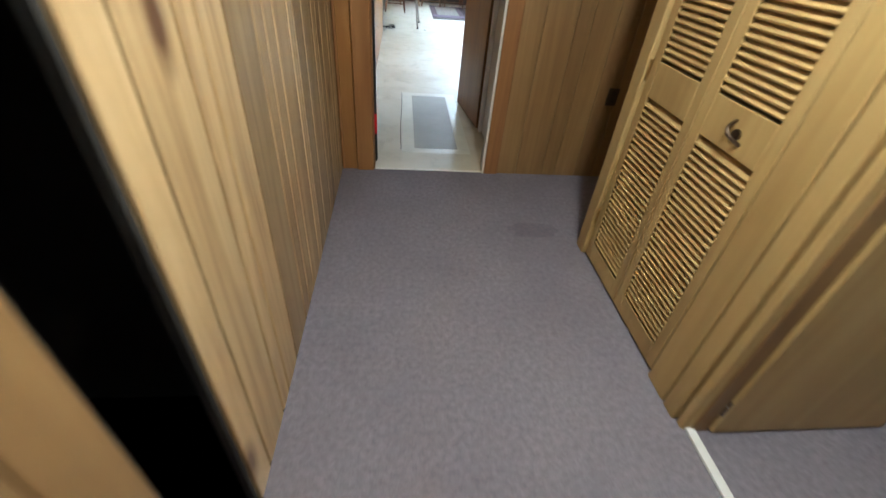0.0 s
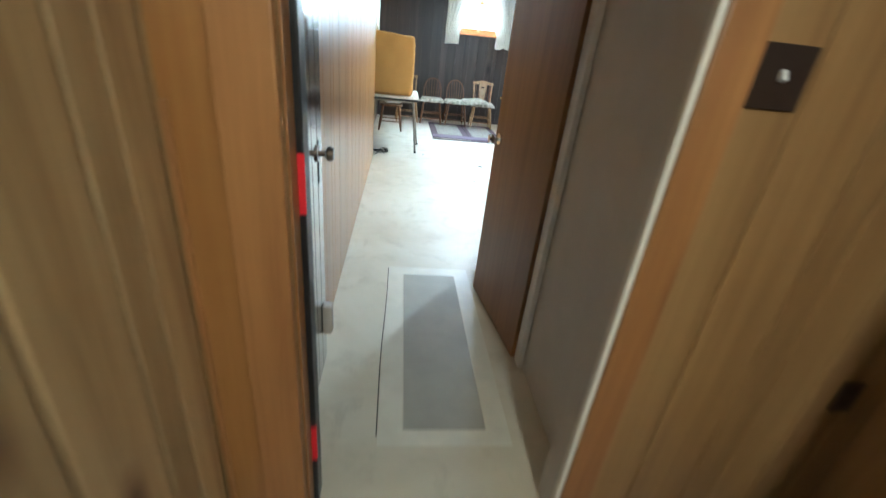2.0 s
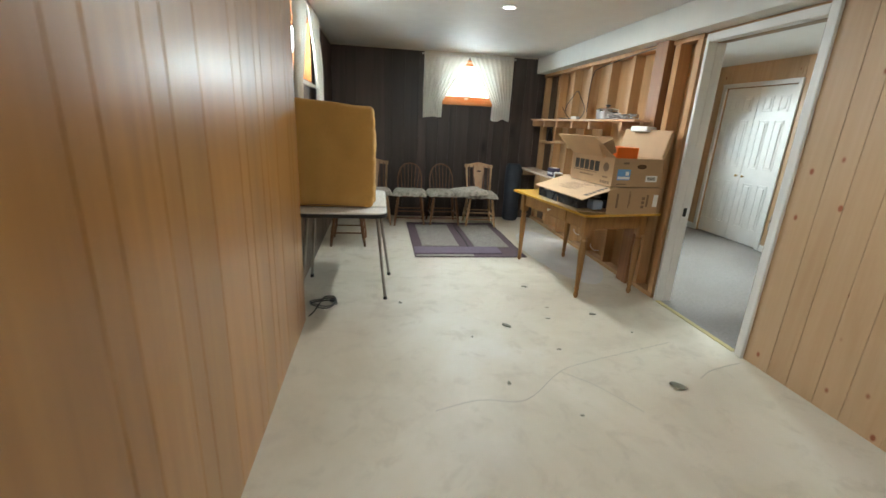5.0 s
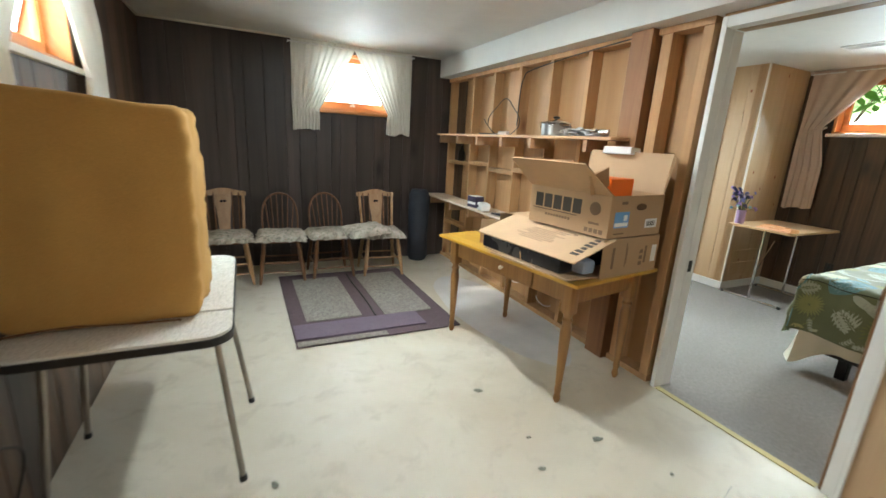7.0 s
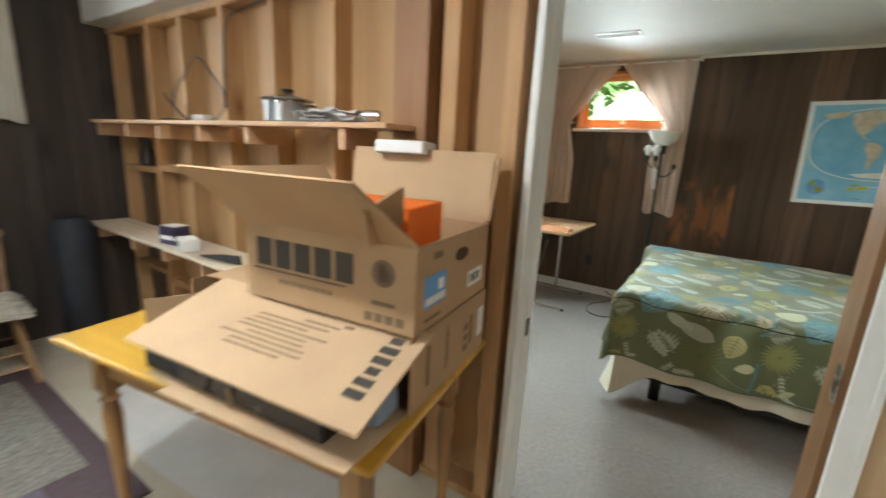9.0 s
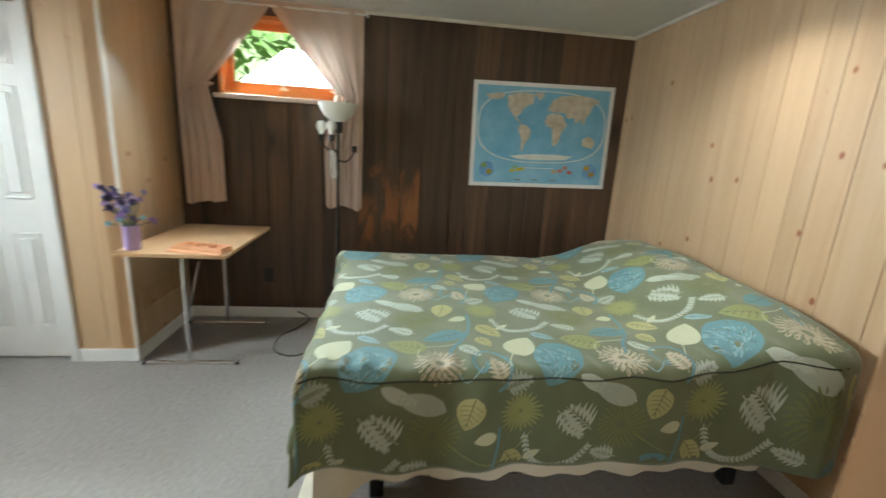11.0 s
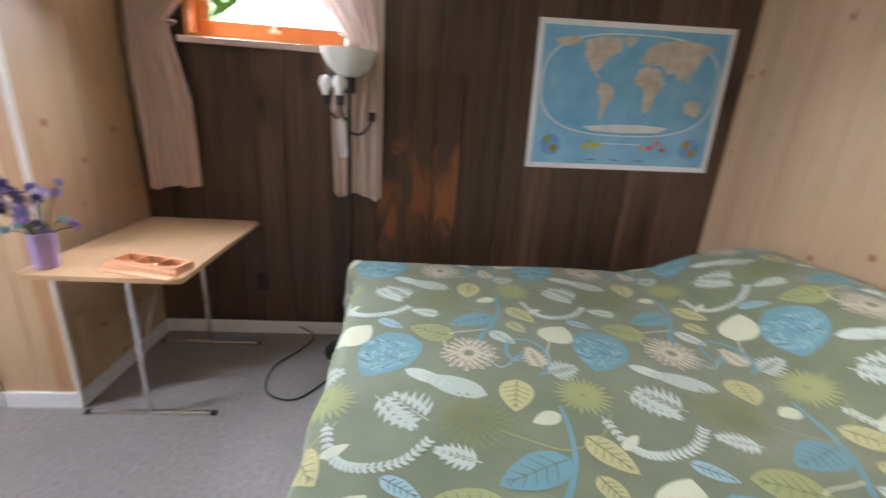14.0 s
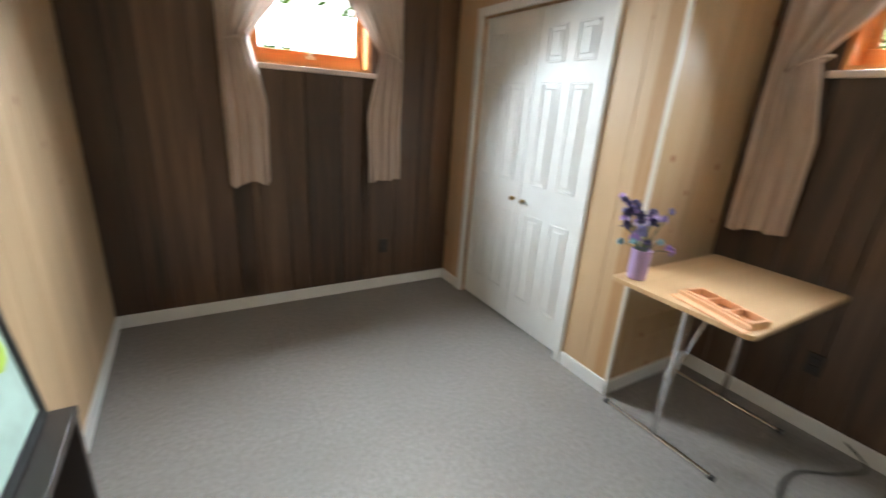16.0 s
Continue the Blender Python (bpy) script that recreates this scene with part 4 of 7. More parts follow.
# stud frame and shelves
STUDS = thing("stud_frame", "open pine stud wall with blocking", "stud wall", pose(0, 0, 0), kind="structure")
SX0, SX1 = X_PART - 0.01, 2.764
for y, w in ((11.07, 0.04), (10.525, 0.04), (10.105, 0.04), (9.665, 0.04), (9.235, 0.04), (8.815, 0.04), (8.20, 0.07), (7.95, 0.06)):
    part("stud", bx(B(), SX0, y - w / 2, 0.042, SX1, y + w / 2, 2.108, 0.003), M_STUD, STUDS)
part("post", bx(B(), SX0 - 0.05, 8.262, 0.0, SX1, 8.42, 2.148, 0.004), M_POST, STUDS, "wide reddish-brown post")
part("sole_plate", bx(B(), SX0, 8.425, 0.0, SX1, 11.135, 0.040, 0.003), M_STUD, STUDS)
part("sole_plate", bx(B(), SX0, 7.92, 0.0, SX1, 8.258, 0.040, 0.003), M_STUD, STUDS)
part("top_plate", bx(B(), SX0, 7.92, 2.110, SX1, 11.135, 2.148, 0.003), M_STUD, STUDS)
for a, b, zs in ((10.547, 11.048, (1.18, 0.45)), (10.127, 10.503, (1.20, 0.40)), (9.687, 10.083, (1.16, 0.43)), (9.257, 9.643, (1.19, 0.40)), (8.837, 9.213, (1.18, 0.42)), (8.44, 8.793, (1.17,))):
    for z in zs:
        part("blocking", bx(B(), SX0 + 0.004, a, z, SX1, b, z + 0.04, 0.003), M_STUD, STUDS)
wire = smooth_line([(2.66, 8.44, 2.128), (2.652, 9.0, 2.10), (2.655, 9.5, 2.06), (2.66, 9.60, 2.02), (2.655, 9.635, 1.9), (2.652, 9.64, 1.6)], 8)
single("wall_cable", tube(B(), wire, 0.005), M_CABLE, "dark electrical cable stapled along the studs", "cable", smooth=True)
SHELF = thing("wall_shelf", "rough pine shelf on brackets across the studs", "shelf", pose(0, 0, 0))
part("board", bx(B(), 2.45, 8.31, 1.498, 2.655, 10.95, 1.518, 0.003), M_SHELF, SHELF)
for y in (10.9, 10.465, 10.045, 9.605, 9.175, 8.55):
    part("bracket", bx(B(), 2.47, y - 0.018, 1.418, 2.655, y + 0.018, 1.497, 0.002), M_SHELF, SHELF)
DESKB = thing("wall_desk_board", "pale board desk fixed along the studs", "desk", pose(0, 0, 0))
part("board", bx(B(), 2.40, 8.70, 0.785, 2.655, 11.12, 0.803, 0.003), M_DESK, DESKB)
for y in (11.0, 10.465, 10.045, 9.605, 9.175):
    part("bracket", bx(B(), 2.43, y - 0.018, 0.70, 2.655, y + 0.018, 0.784, 0.002), M_SHELF, DESKB)

# ---- back room: things ----
single("floor_patch", bx(B(), 0.155, 3.13, 0.0, 0.50, 4.42, 0.003), M_PATCH, "bare grey concrete patch in the painted floor", "floor patch", kind="structure")
M_PATCH_RIM = plain("fresh_cream_paint", (0.66, 0.63, 0.54), 0.4)
rim = B()
for a in ((0.05, 3.05, 0.15, 4.52), (0.505, 3.05, 0.60, 4.52), (0.15, 3.05, 0.505, 3.125), (0.15, 4.425, 0.505, 4.52)):
    bx(rim, a[0], a[1], 0, a[2], a[3], 0.002)
single("floor_patch_rim", rim, M_PATCH_RIM, "lighter repainted rim round the floor patch", "floor patch", kind="structure")
single("floor_crack", tube(B(), smooth_line([(0.045, 3.1, 0.0), (0.04, 3.6, 0.0), (0.05, 4.1, 0.0), (0.05, 4.5, 0.0)], 6), 0.003, 5), M_SHADE_SEAM, "thin crack beside the floor patch", "crack", kind="structure")
for k, pts in enumerate(([(0.55, 6.55), (0.8, 6.62), (1.05, 6.6), (1.35, 6.85), (1.6, 6.95), (1.95, 7.05), (2.3, 7.15)], [(1.35, 6.85), (1.5, 6.7), (1.65, 6.45)], [(2.2, 6.72), (2.35, 6.8), (2.6, 6.86)])):
    single("floor_crack", tube(B(), smooth_line([(x, y, -0.0005) for x, y in pts], 5), 0.0022, 5), M_PATCH, "hairline crack in the painted floor", "crack", kind="structure")
M_GREY_STAIN = plain("pale_grey_floor_paint", (0.57, 0.55, 0.52), 0.45, vary=0.12, scale=3.0)
stain = B()
ring = [stain.verts.new((2.32 + (0.36 + 0.05 * noise.noise(Vector((math.cos(a) * 2, math.sin(a) * 2, 4)))) * math.cos(a), 9.25 + (1.0 + 0.15 * noise.noise(Vector((math.cos(a), math.sin(a) * 2, 9)))) * math.sin(a), 0.0015)) for a in [2 * math.pi * k / 40 for k in range(40)]]
stain.faces.new(ring)
single("floor_stain", stain, M_GREY_STAIN, "pale grey patch of floor under the table", "floor patch", kind="structure")
rng = random.Random(5)
M_DEBRIS = plain("grey_green_debris", (0.16, 0.16, 0.12), 0.8, vary=0.3)
for x, y, s in ((0.43, 7.89, 0.022), (1.19, 7.45, 0.04), (1.58, 8.2, 0.03), (1.95, 7.61, 0.03), (1.99, 6.65, 0.05), (1.55, 7.55, 0.02), (1.45, 7.1, 0.018), (1.0, 6.75, 0.02), (1.62, 7.75, 0.014), (0.9, 7.3, 0.012), (1.3, 6.45, 0.012), (2.1, 7.3, 0.014)):
    db = B()
    bmesh.ops.create_icosphere(db, subdivisions=2, radius=1.0)
    for v in db.verts:
        d = v.co.normalized() * (1 + 0.5 * noise.noise(v.co * 2 + Vector((x * 9, y * 9, 0))))
        v.co = Vector((d.x * s, d.y * s * 0.55, max(0.0, 0.15 * s + d.z * s * 0.16)))
    single("debris", db, M_DEBRIS, "small crumb of debris on the concrete floor", "debris", pose(x, y, 0.001, 0, 0, rng.uniform(0, 180)), "debris on the floor", smooth=True)

# rug: two layers
M_RUG = carpet("rug_border_purple", (0.085, 0.06, 0.065), (0.15, 0.11, 0.12), (0.11, 0.08, 0.085))
M_RUG_TOP = carpet("rug_plain_purple", (0.14, 0.105, 0.14), (0.20, 0.16, 0.20), (0.16, 0.12, 0.16))
M_RUG_IN = carpet("rug_field_cream", (0.075, 0.062, 0.055), (0.46, 0.43, 0.37), (0.22, 0.19, 0.17))
RUG = thing("rug", "purple-brown rug with cream floral fields, doubled", "rug", pose(0, 0, 0))


def rug_sheet(x0, y0, x1, y1, z, seed, thick=0.008):
    def f(u, v):
        return Vector((x0 + (x1 - x0) * u, y0 + (y1 - y0) * v, z + 0.003 * noise.noise(Vector((u * 5, v * 5, seed)))))

    bm = B()
    sheet(bm, f, 24, 24, thick)
    return bm


part("rug_base", rug_sheet(0.645, 9.06, 1.90, 10.66, 0.012, 2), M_RUG, RUG)
part("rug_field", rug_sheet(0.76, 9.46, 1.20, 10.50, 0.0175, 3, 0.006), M_RUG_IN, RUG, "cream floral field")
part("rug_field", rug_sheet(1.38, 9.42, 1.80, 10.52, 0.0175, 4, 0.006), M_RUG_IN, RUG, "cream floral field")
part("rug_overlay", rug_sheet(0.655, 9.15, 1.64, 9.40, 0.026, 5, 0.009), M_RUG_TOP, RUG, "plain purple border of the upper rug")
part("rug_fringe", rug_sheet(0.655, 9.065, 1.30, 9.13, 0.0175, 6, 0.005), M_RUG_IN, RUG, "greyish woven end strip")
part("rug_seam", tube(B(), smooth_line([(1.30, 9.42, 0.020), (1.31, 9.8, 0.020), (1.30, 10.3, 0.020), (1.31, 10.62, 0.020)], 6), 0.006, 6), M_SHADE_SEAM, RUG, "dark rolled edge")


# chairs
def chair_seat(bm, w, d, z, t=0.03):
    def f(u, v):
        a, b = 2 * u - 1, 2 * v - 1
        r = (abs(a) ** 4 + abs(b) ** 4) ** 0.25
        k = max(abs(a), abs(b))
        s = k / max(r, 1e-6)
        return Vector((a * s * w / 2 * (1 - 0.06 * b), b * s * d / 2, z - 0.012 * (1 - k * k)))

    return sheet(bm, f, 12, 12, t)


def chair_legs(t, mat, w, d, z, spread=0.05):
    feet = {}
    for sx in (-1, 1):
        for sy in (-1, 1):
            top, foot = Vector((sx * w * 0.36, sy * d * 0.34, z - 0.02)), Vector((sx * (w * 0.36 + spread), sy * (d * 0.34 + spread * 1.1), 0))
            feet[sx, sy] = (top, foot)
            lb = B()
            ax = foot - top
            m = Matrix.Translation(top) @ ax.to_track_quat("Z", "Y").to_matrix().to_4x4()
            n = ax.length
            lathe(lb, [(0.014, 0), (0.017, n * 0.12), (0.021, n * 0.3), (0.017, n * 0.38), (0.022, n * 0.5), (0.019, n * 0.75), (0.012, n)], seg=12, m=m)
            part("leg", lb, mat, t, "", True)
    at = lambda k, s: feet[k][0].lerp(feet[k][1], s)
    for a, b, s in (((-1, -1), (1, -1), 0.5), ((-1, -1), (1, -1), 0.72), ((-1, 1), (1, 1), 0.55), ((-1, -1), (-1, 1), 0.62), ((1, -1), (1, 1), 0.62)):
        part("stretcher", cyl(B(), at(a, s), at(b, s), 0.0085, seg=10), mat, t, "", True)


def cushion(t, w, d, z, seed, mat):
    def f(u, v):
        a, b = 2 * u - 1, 2 * v - 1
        k = max(abs(a), abs(b))
        ang = math.atan2(b, a)
        edge = 1 + 0.05 * math.sin(ang * 16 + seed) * k * k + 0.04 * noise.noise(Vector((a * 2, b * 2, seed)))
        droop = -0.035 * max(0, k - 0.85) / 0.15
        return Vector((a * w / 2 * edge, b * d / 2 * edge, z + 0.028 * (1 - k**3) + droop + 0.012 * noise.noise(Vector((a * 5, b * 5, seed)))))

    bm = B()
    sheet(bm, f, 30, 30, 0.02)
    return bm


def flower_cloth(name):
    m, N, L, Bs = nodes_of(name)
    v = coords(N, L, (1, 1, 1))
    n1, n2 = noise_node(N, L, v, 22, 3, 0.6, 1.0), noise_node(N, L, v, 60, 3, 0.6)
    col = ramp(N, L, n1, [(0.36, (0.16, 0.14, 0.11)), (0.48, (0.36, 0.33, 0.27)), (0.60, (0.45, 0.41, 0.35)), (0.72, (0.30, 0.16, 0.14))])
    col = mix(N, L, 0.25, col, ramp(N, L, n2, [(0.4, (0.2, 0.2, 0.15)), (0.7, (0.48, 0.44, 0.38))]))
    L.new(col, Bs.inputs["Base Color"])
    Bs.inputs["Roughness"].default_value = 0.95
    bump(N, L, Bs, n2, 0.4)
    return m


M_FLORAL = flower_cloth("floral_cushion")


def hoop_chair(m):
    t = thing("hoop_back_chair", "dark wooden hoop-back chair against the dark wall", "chair", m, "chairs along the back wall")
    part("seat", chair_seat(B(), 0.43, 0.41, 0.44), M_CHAIR, t, "", True)
    chair_legs(t, M_CHAIR, 0.43, 0.41, 0.43)
    hoop = []
    for k in range(25):
        a = math.pi * k / 24
        h = math.sin(a) ** 0.75 if 0 < k < 24 else 0.0
        hoop.append((-math.cos(a) * (0.165 + 0.045 * math.sin(a)), 0.165 + 0.13 * h, 0.445 + 0.375 * h))
    part("hoop", tube(B(), hoop, 0.010), M_CHAIR, t, "", True)
    for k in range(6):
        x = -0.125 + 0.05 * k
        h = math.sqrt(max(0, 1 - (x / 0.21) ** 2)) ** 0.8
        part("spindle", cyl(B(), (x * 0.85, 0.16, 0.44), (x * 1.1, 0.165 + 0.13 * h, 0.445 + 0.37 * h), 0.006, 0.005, 8), M_CHAIR, t, "", True)
    return t


def splat_chair(m):
    t = thing("splat_back_chair", "wooden chair with a pale pierced back splat", "chair", m, "chairs along the back wall")
    part("seat", chair_seat(B(), 0.43, 0.41, 0.44), M_CHAIR, t, "", True)
    chair_legs(t, M_CHAIR_LIGHT, 0.43, 0.41, 0.43)
    for sx in (-1, 1):
        lb = B()
        p, q = Vector((sx * 0.165, 0.16, 0.44)), Vector((sx * 0.185, 0.29, 0.84))
        n = (q - p).length
        lathe(lb, [(0.012, 0), (0.016, n * 0.2), (0.012, n * 0.35), (0.016, n * 0.6), (0.013, n)], seg=10, m=Matrix.Translation(p) @ (q - p).to_track_quat("Z", "Y").to_matrix().to_4x4())
        part("back_post", lb, M_CHAIR_LIGHT, t, "", True)
        for k in (0.35, 0.62):
            part("spindle", cyl(B(), (sx * 0.165 * k * 1.3, 0.162, 0.44), (sx * 0.175 * k * 1.3, 0.285, 0.825), 0.007, seg=8), M_CHAIR, t, "", True)

    def rail(u, v):
        x = (u - 0.5) * 0.42
        return Vector((x, 0.285 + 0.02 * (1 - (x / 0.21) ** 2) + 0.012 * v, 0.795 + v * (0.055 + 0.018 * math.cos(x * 15))))

    part("crest_rail", sheet(B(), rail, 16, 3, 0.018), M_CHAIR_LIGHT, t, "", True)

    def splat(u, v):
        w = 0.055 + 0.045 * v**2
        return Vector(((u - 0.5) * w * 2 * 0.9, 0.165 + 0.125 * v, 0.445 + 0.365 * v))

    sp = part("splat", sheet(B(), splat, 6, 8, 0.010), M_CHAIR_LIGHT, t, "flat pale wood splat", True)
    # solid near-black diamonds; the shade of pierced holes is in their colour
    for sx in (-1, 1):
        dia = B()
        obox(dia, pose(sx * 0.014, 0.25, 0.745, 17, 45, 0), 0.020, 0.012, 0.020)
        part("cutout", dia, M_SHADE_SEAM, sp, "diamond coloured near-black as the shade of a cut-out")
    return t


for k, (x, y, rz, make) in enumerate(((0.20, 10.68, 4, splat_chair), (0.685, 10.66, -3, hoop_chair), (1.165, 10.68, 2, hoop_chair), (1.69, 10.62, -4, splat_chair))):
    make(pose(x, y, 0, 0, 0, rz))
    cb = cushion(None, 0.46, 0.44, 0.462, k * 3.1, M_FLORAL)
    single("seat_cushion", cb, M_FLORAL, "ruffled faded floral cushion on a chair seat", "cushion", pose(x, y - 0.01, 0, 0, 0, rz), "chair cushions", smooth=True)
single("seat_cushion", cushion(None, 0.46, 0.40, 0.0, 17.0, M_FLORAL), M_FLORAL, "ruffled floral cushion lying across two chairs", "cushion", pose(1.50, 10.52, 0.515, 2, -4, 12), "chair cushions", smooth=True)
single("folded_tarp", lathe(B(), [(0.10, 0), (0.125, 0.05), (0.115, 0.3), (0.125, 0.6), (0.12, 0.8), (0.09, 0.86), (0.0, 0.87)], seg=18), plain("dark_blue_grey_fabric", (0.028, 0.032, 0.042), 0.7, vary=0.25), "dark grey rolled mat standing against the wall", "rolled mat", pose(2.28, 11.0, 0.0), smooth=True)

# side chair with a white appliance behind the laminate table
sc = thing("side_chair", "dark wooden chair holding a white appliance", "chair", pose(-0.09, 9.66, 0, 0, 0, 90))
part("seat", chair_seat(B(), 0.42, 0.40, 0.44), M_CHAIR, sc, "", True)
chair_legs(sc, M_CHAIR, 0.42, 0.40, 0.43)
AP = thing("kitchen_appliance", "white plastic kitchen appliance with a black dial, on a chair", "appliance", pose(-0.07, 9.62, 0.455, 0, 0, 15))
part("body", bx(B(), -0.13, -0.10, 0.0, 0.13, 0.10, 0.22, 0.02), M_WHITE, AP, "", True)
part("front_panel", bx(B(), 0.131, -0.08, 0.03, 0.137, 0.08, 0.19, 0.003), M_TRIM, AP)
part("dial", cyl(B(), (0.137, 0.0, 0.14), (0.152, 0.0, 0.14), 0.025), M_BLACK, AP, "black round dial", True)
part("dial", cyl(B(), (0.137, 0.03, 0.07), (0.148, 0.03, 0.07), 0.018), M_STEEL, AP, "", True)

# laminate table with two draw leaves
KT = thing("laminate_table", "white laminate table with pulled-out leaves and steel legs", "table", pose(0, 0, 0))


def leaf_outline(x0, y0, x1, y1, round_front, round_back, z0, z1):
    bm = B()
    pts = []

    def corner(cx, cy, r, a0):
        if r <= 0.001:
            pts.append((cx, cy))
            return
        for k in range(7):
            a = radians(a0 + 15 * k)
            pts.append((cx + r * math.cos(a), cy + r * math.sin(a)))

    rf, rb = (0.09 if round_front else 0.0), (0.09 if round_back else 0.0)
    corner(x1 - rf, y0 + rf, rf, -90), corner(x1 - rb, y1 - rb, rb, 0), corner(x0 + rb, y1 - rb, rb, 90), corner(x0 + rf, y0 + rf, rf, 180)
    lo, hi = [bm.verts.new((x, y, z0)) for x, y in pts], [bm.verts.new((x, y, z1)) for x, y in pts]
    bm.faces.new(list(reversed(lo))), bm.faces.new(hi)
    for k in range(len(pts)):
        bm.faces.new((lo[k], lo[(k + 1) % len(pts)], hi[(k + 1) % len(pts)], hi[k]))
    return bm


for nm, y0, y1, f, b, z in (("front_leaf", 7.79, 8.02, True, False, 0.748), ("tabletop", 8.026, 8.62, False, False, 0.752), ("back_leaf", 8.626, 8.85, False, True, 0.748)):
    p = part(nm, leaf_outline(-0.335, y0, 0.315, y1, f, b, z - 0.004, z + 0.006), M_LAMTOP, KT, "white laminate surface")
    part("edge_band", leaf_outline(-0.34, y0 - 0.003, 0.32, y1 - 0.003, f, b, z - 0.032, z - 0.0045), M_BLACK, p, "dark edge band")
for top, foot in (((0.24, 8.05, 0.72), (0.312, 7.97, 0)), ((0.25, 8.55, 0.72), (0.355, 8.54, 0)), ((-0.29, 8.50, 0.72), (-0.345, 8.50, 0)), ((-0.29, 8.10, 0.72), (-0.365, 8.09, 0))):
    lg = part("leg", cyl(B(), top, Vector(foot).lerp(Vector(top), 0.03), 0.0125, seg=14), M_LEG_STEEL, KT, "dull steel tube leg", True)
    part("foot_cap", cyl(B(), foot, Vector(foot).lerp(Vector(top), 0.035), 0.016, 0.015, 12), M_BLACK, lg, "", True)
ap = B()
bx(ap, -0.30, 8.06, 0.665, 0.26, 8.075, 0.718), bx(ap, -0.30, 8.545, 0.665, 0.26, 8.56, 0.718), bx(ap, -0.30, 8.075, 0.665, -0.285, 8.545, 0.718), bx(ap, 0.245, 8.075, 0.665, 0.26, 8.545, 0.718)
part("apron", ap, M_LEG_STEEL, KT)

# block of yellow foam
fb = B()
bmesh.ops.create_grid(fb, x_segments=1, y_segments=1, size=0.001)
bmesh.ops.delete(fb, geom=fb.verts[:], context="VERTS")
bmesh.ops.create_cube(fb, size=1.0)
bmesh.ops.subdivide_edges(fb, edges=fb.edges[:], cuts=23, use_grid_fill=True)
for v in fb.verts:
    c = v.co * 2
    # rounded box, swelling in the middle, tucked along its right edges
    k = 0.90
    q = Vector([min(max(x, -k), k) for x in c])
    d = c - q
    if d.length > 0:
        d = d.normalized() * (1 - k)
    p = q + d
    bulge = 0.018 * (1 - abs(p.z) ** 3) + 0.012 * noise.noise(p * 2.2)
    x, y, z = p.x * 0.275, p.y * 0.235, p.z * 0.375
    x += bulge * (1 if p.x > 0 else -1) * abs(p.x) + 0.035 * max(0, -p.z - 0.55) * (p.x > 0) * (p.y > -0.2)
    y += bulge * (1 if p.y > 0 else -1) * abs(p.y)
    if p.x > 0.75:
        x -= 0.010 * max(0.0, math.cos(p.z * 22)) ** 3 * abs(p.y)
        z += 0.012 * noise.noise(Vector((p.x, p.y * 3, 2.0))) * (p.z > 0.7)
    z += 0.018 * p.x * (p.z > 0.5) * -1 + 0.012 * noise.noise(Vector((p.x * 1.5, p.y * 1.5, 7))) * (p.z > 0.5)
    v.co = (x, y, z)
FOAM = thing("foam_block", "thick yellow foam cushion block standing on a table", "foam cushion", pose(-0.065, 8.19, 0.758, 0, 0, 0))
for v in fb.verts:
    v.co.z += 0.378
part("block", fb, M_FOAM, FOAM, "", True)
part("hem", tube(B(), smooth_line([(-0.27, -0.262, 0.012), (-0.1, -0.268, 0.03), (0.05, -0.27, 0.022), (0.22, -0.262, 0.014)], 6), 0.004, 6), M_CHAIR, FOAM, "dark cord along the lower edge", True)
for k in range(6):
    part("tuft", lathe(B(), [(0.008, -0.002), (0.005, 0.003), (0.0, 0.004)], seg=8, m=pose(0.23 + 0.01 * math.sin(k), -0.238 + 0.012 * k, 0.69 - 0.006 * k, 80, 0, 20)), M_FOAM, FOAM)

# cable coil on the floor
pts = []
for k in range(60):
    a = k * 0.24
    r = 0.10 + 0.012 * math.sin(k * 0.7)
    pts.append((-0.165 + r * math.cos(a) * 0.95, 7.86 + r * 0.8 * math.sin(a), 0.008 + 0.0006 * k + 0.006 * math.sin(a * 2)))
pts += [(-0.22, 7.70, 0.02), (-0.245, 7.66, 0.008)]
CC = thing("cable_coil", "black power cable coiled on the concrete floor", "cable", pose(0, 0, 0))
part("cable", tube(B(), pts, 0.005, 6), M_CABLE, CC, "", True)
part("plug", obox(B(), pose(-0.10, 7.90, 0.025, 0, 10, 30), 0.045, 0.026, 0.022, 0.006), M_BLACK, CC, "", True)
single("wall_cable", tube(B(), smooth_line([(-0.36, 7.72, 0.78), (-0.37, 7.80, 0.5), (-0.36, 8.0, 0.32), (-0.37, 7.9, 0.15), (-0.36, 7.72, 0.01)], 8), 0.005, 6), M_CABLE, "dark cord hanging along the dark wall", "cable", smooth=True)

# honey-coloured table with turned legs
WT = thing("wooden_table", "honey-yellow wooden table with turned legs and a drawer", "table", pose(2.155, 8.525, 0, 0, 0, 9))
part("tabletop", obox(B(), pose(0.0, 0.0, 0.7495, 0, 0, 0), 0.75, 1.28, 0.021, 0.006), M_TABLE, WT, "glossy honey-yellow top")
part("apron", bx(B(), -0.29, -0.50, 0.61, -0.27, 0.50, 0.738, 0.002), M_TABLE_LEG, WT)
part("apron", bx(B(), 0.27, -0.50, 0.61, 0.29, 0.50, 0.738, 0.002), M_TABLE_LEG, WT)
part("apron", bx(B(), -0.25, -0.545, 0.61, 0.25, -0.525, 0.738, 0.002), M_TABLE_LEG, WT)
part("apron", bx(B(), -0.25, 0.525, 0.61, 0.25, 0.545, 0.738, 0.002), M_TABLE_LEG, WT)
dr = part("drawer_front", bx(B(), -0.303, -0.26, 0.625, -0.2905, 0.26, 0.722, 0.003), M_TABLE_LEG, WT)
kb = B()
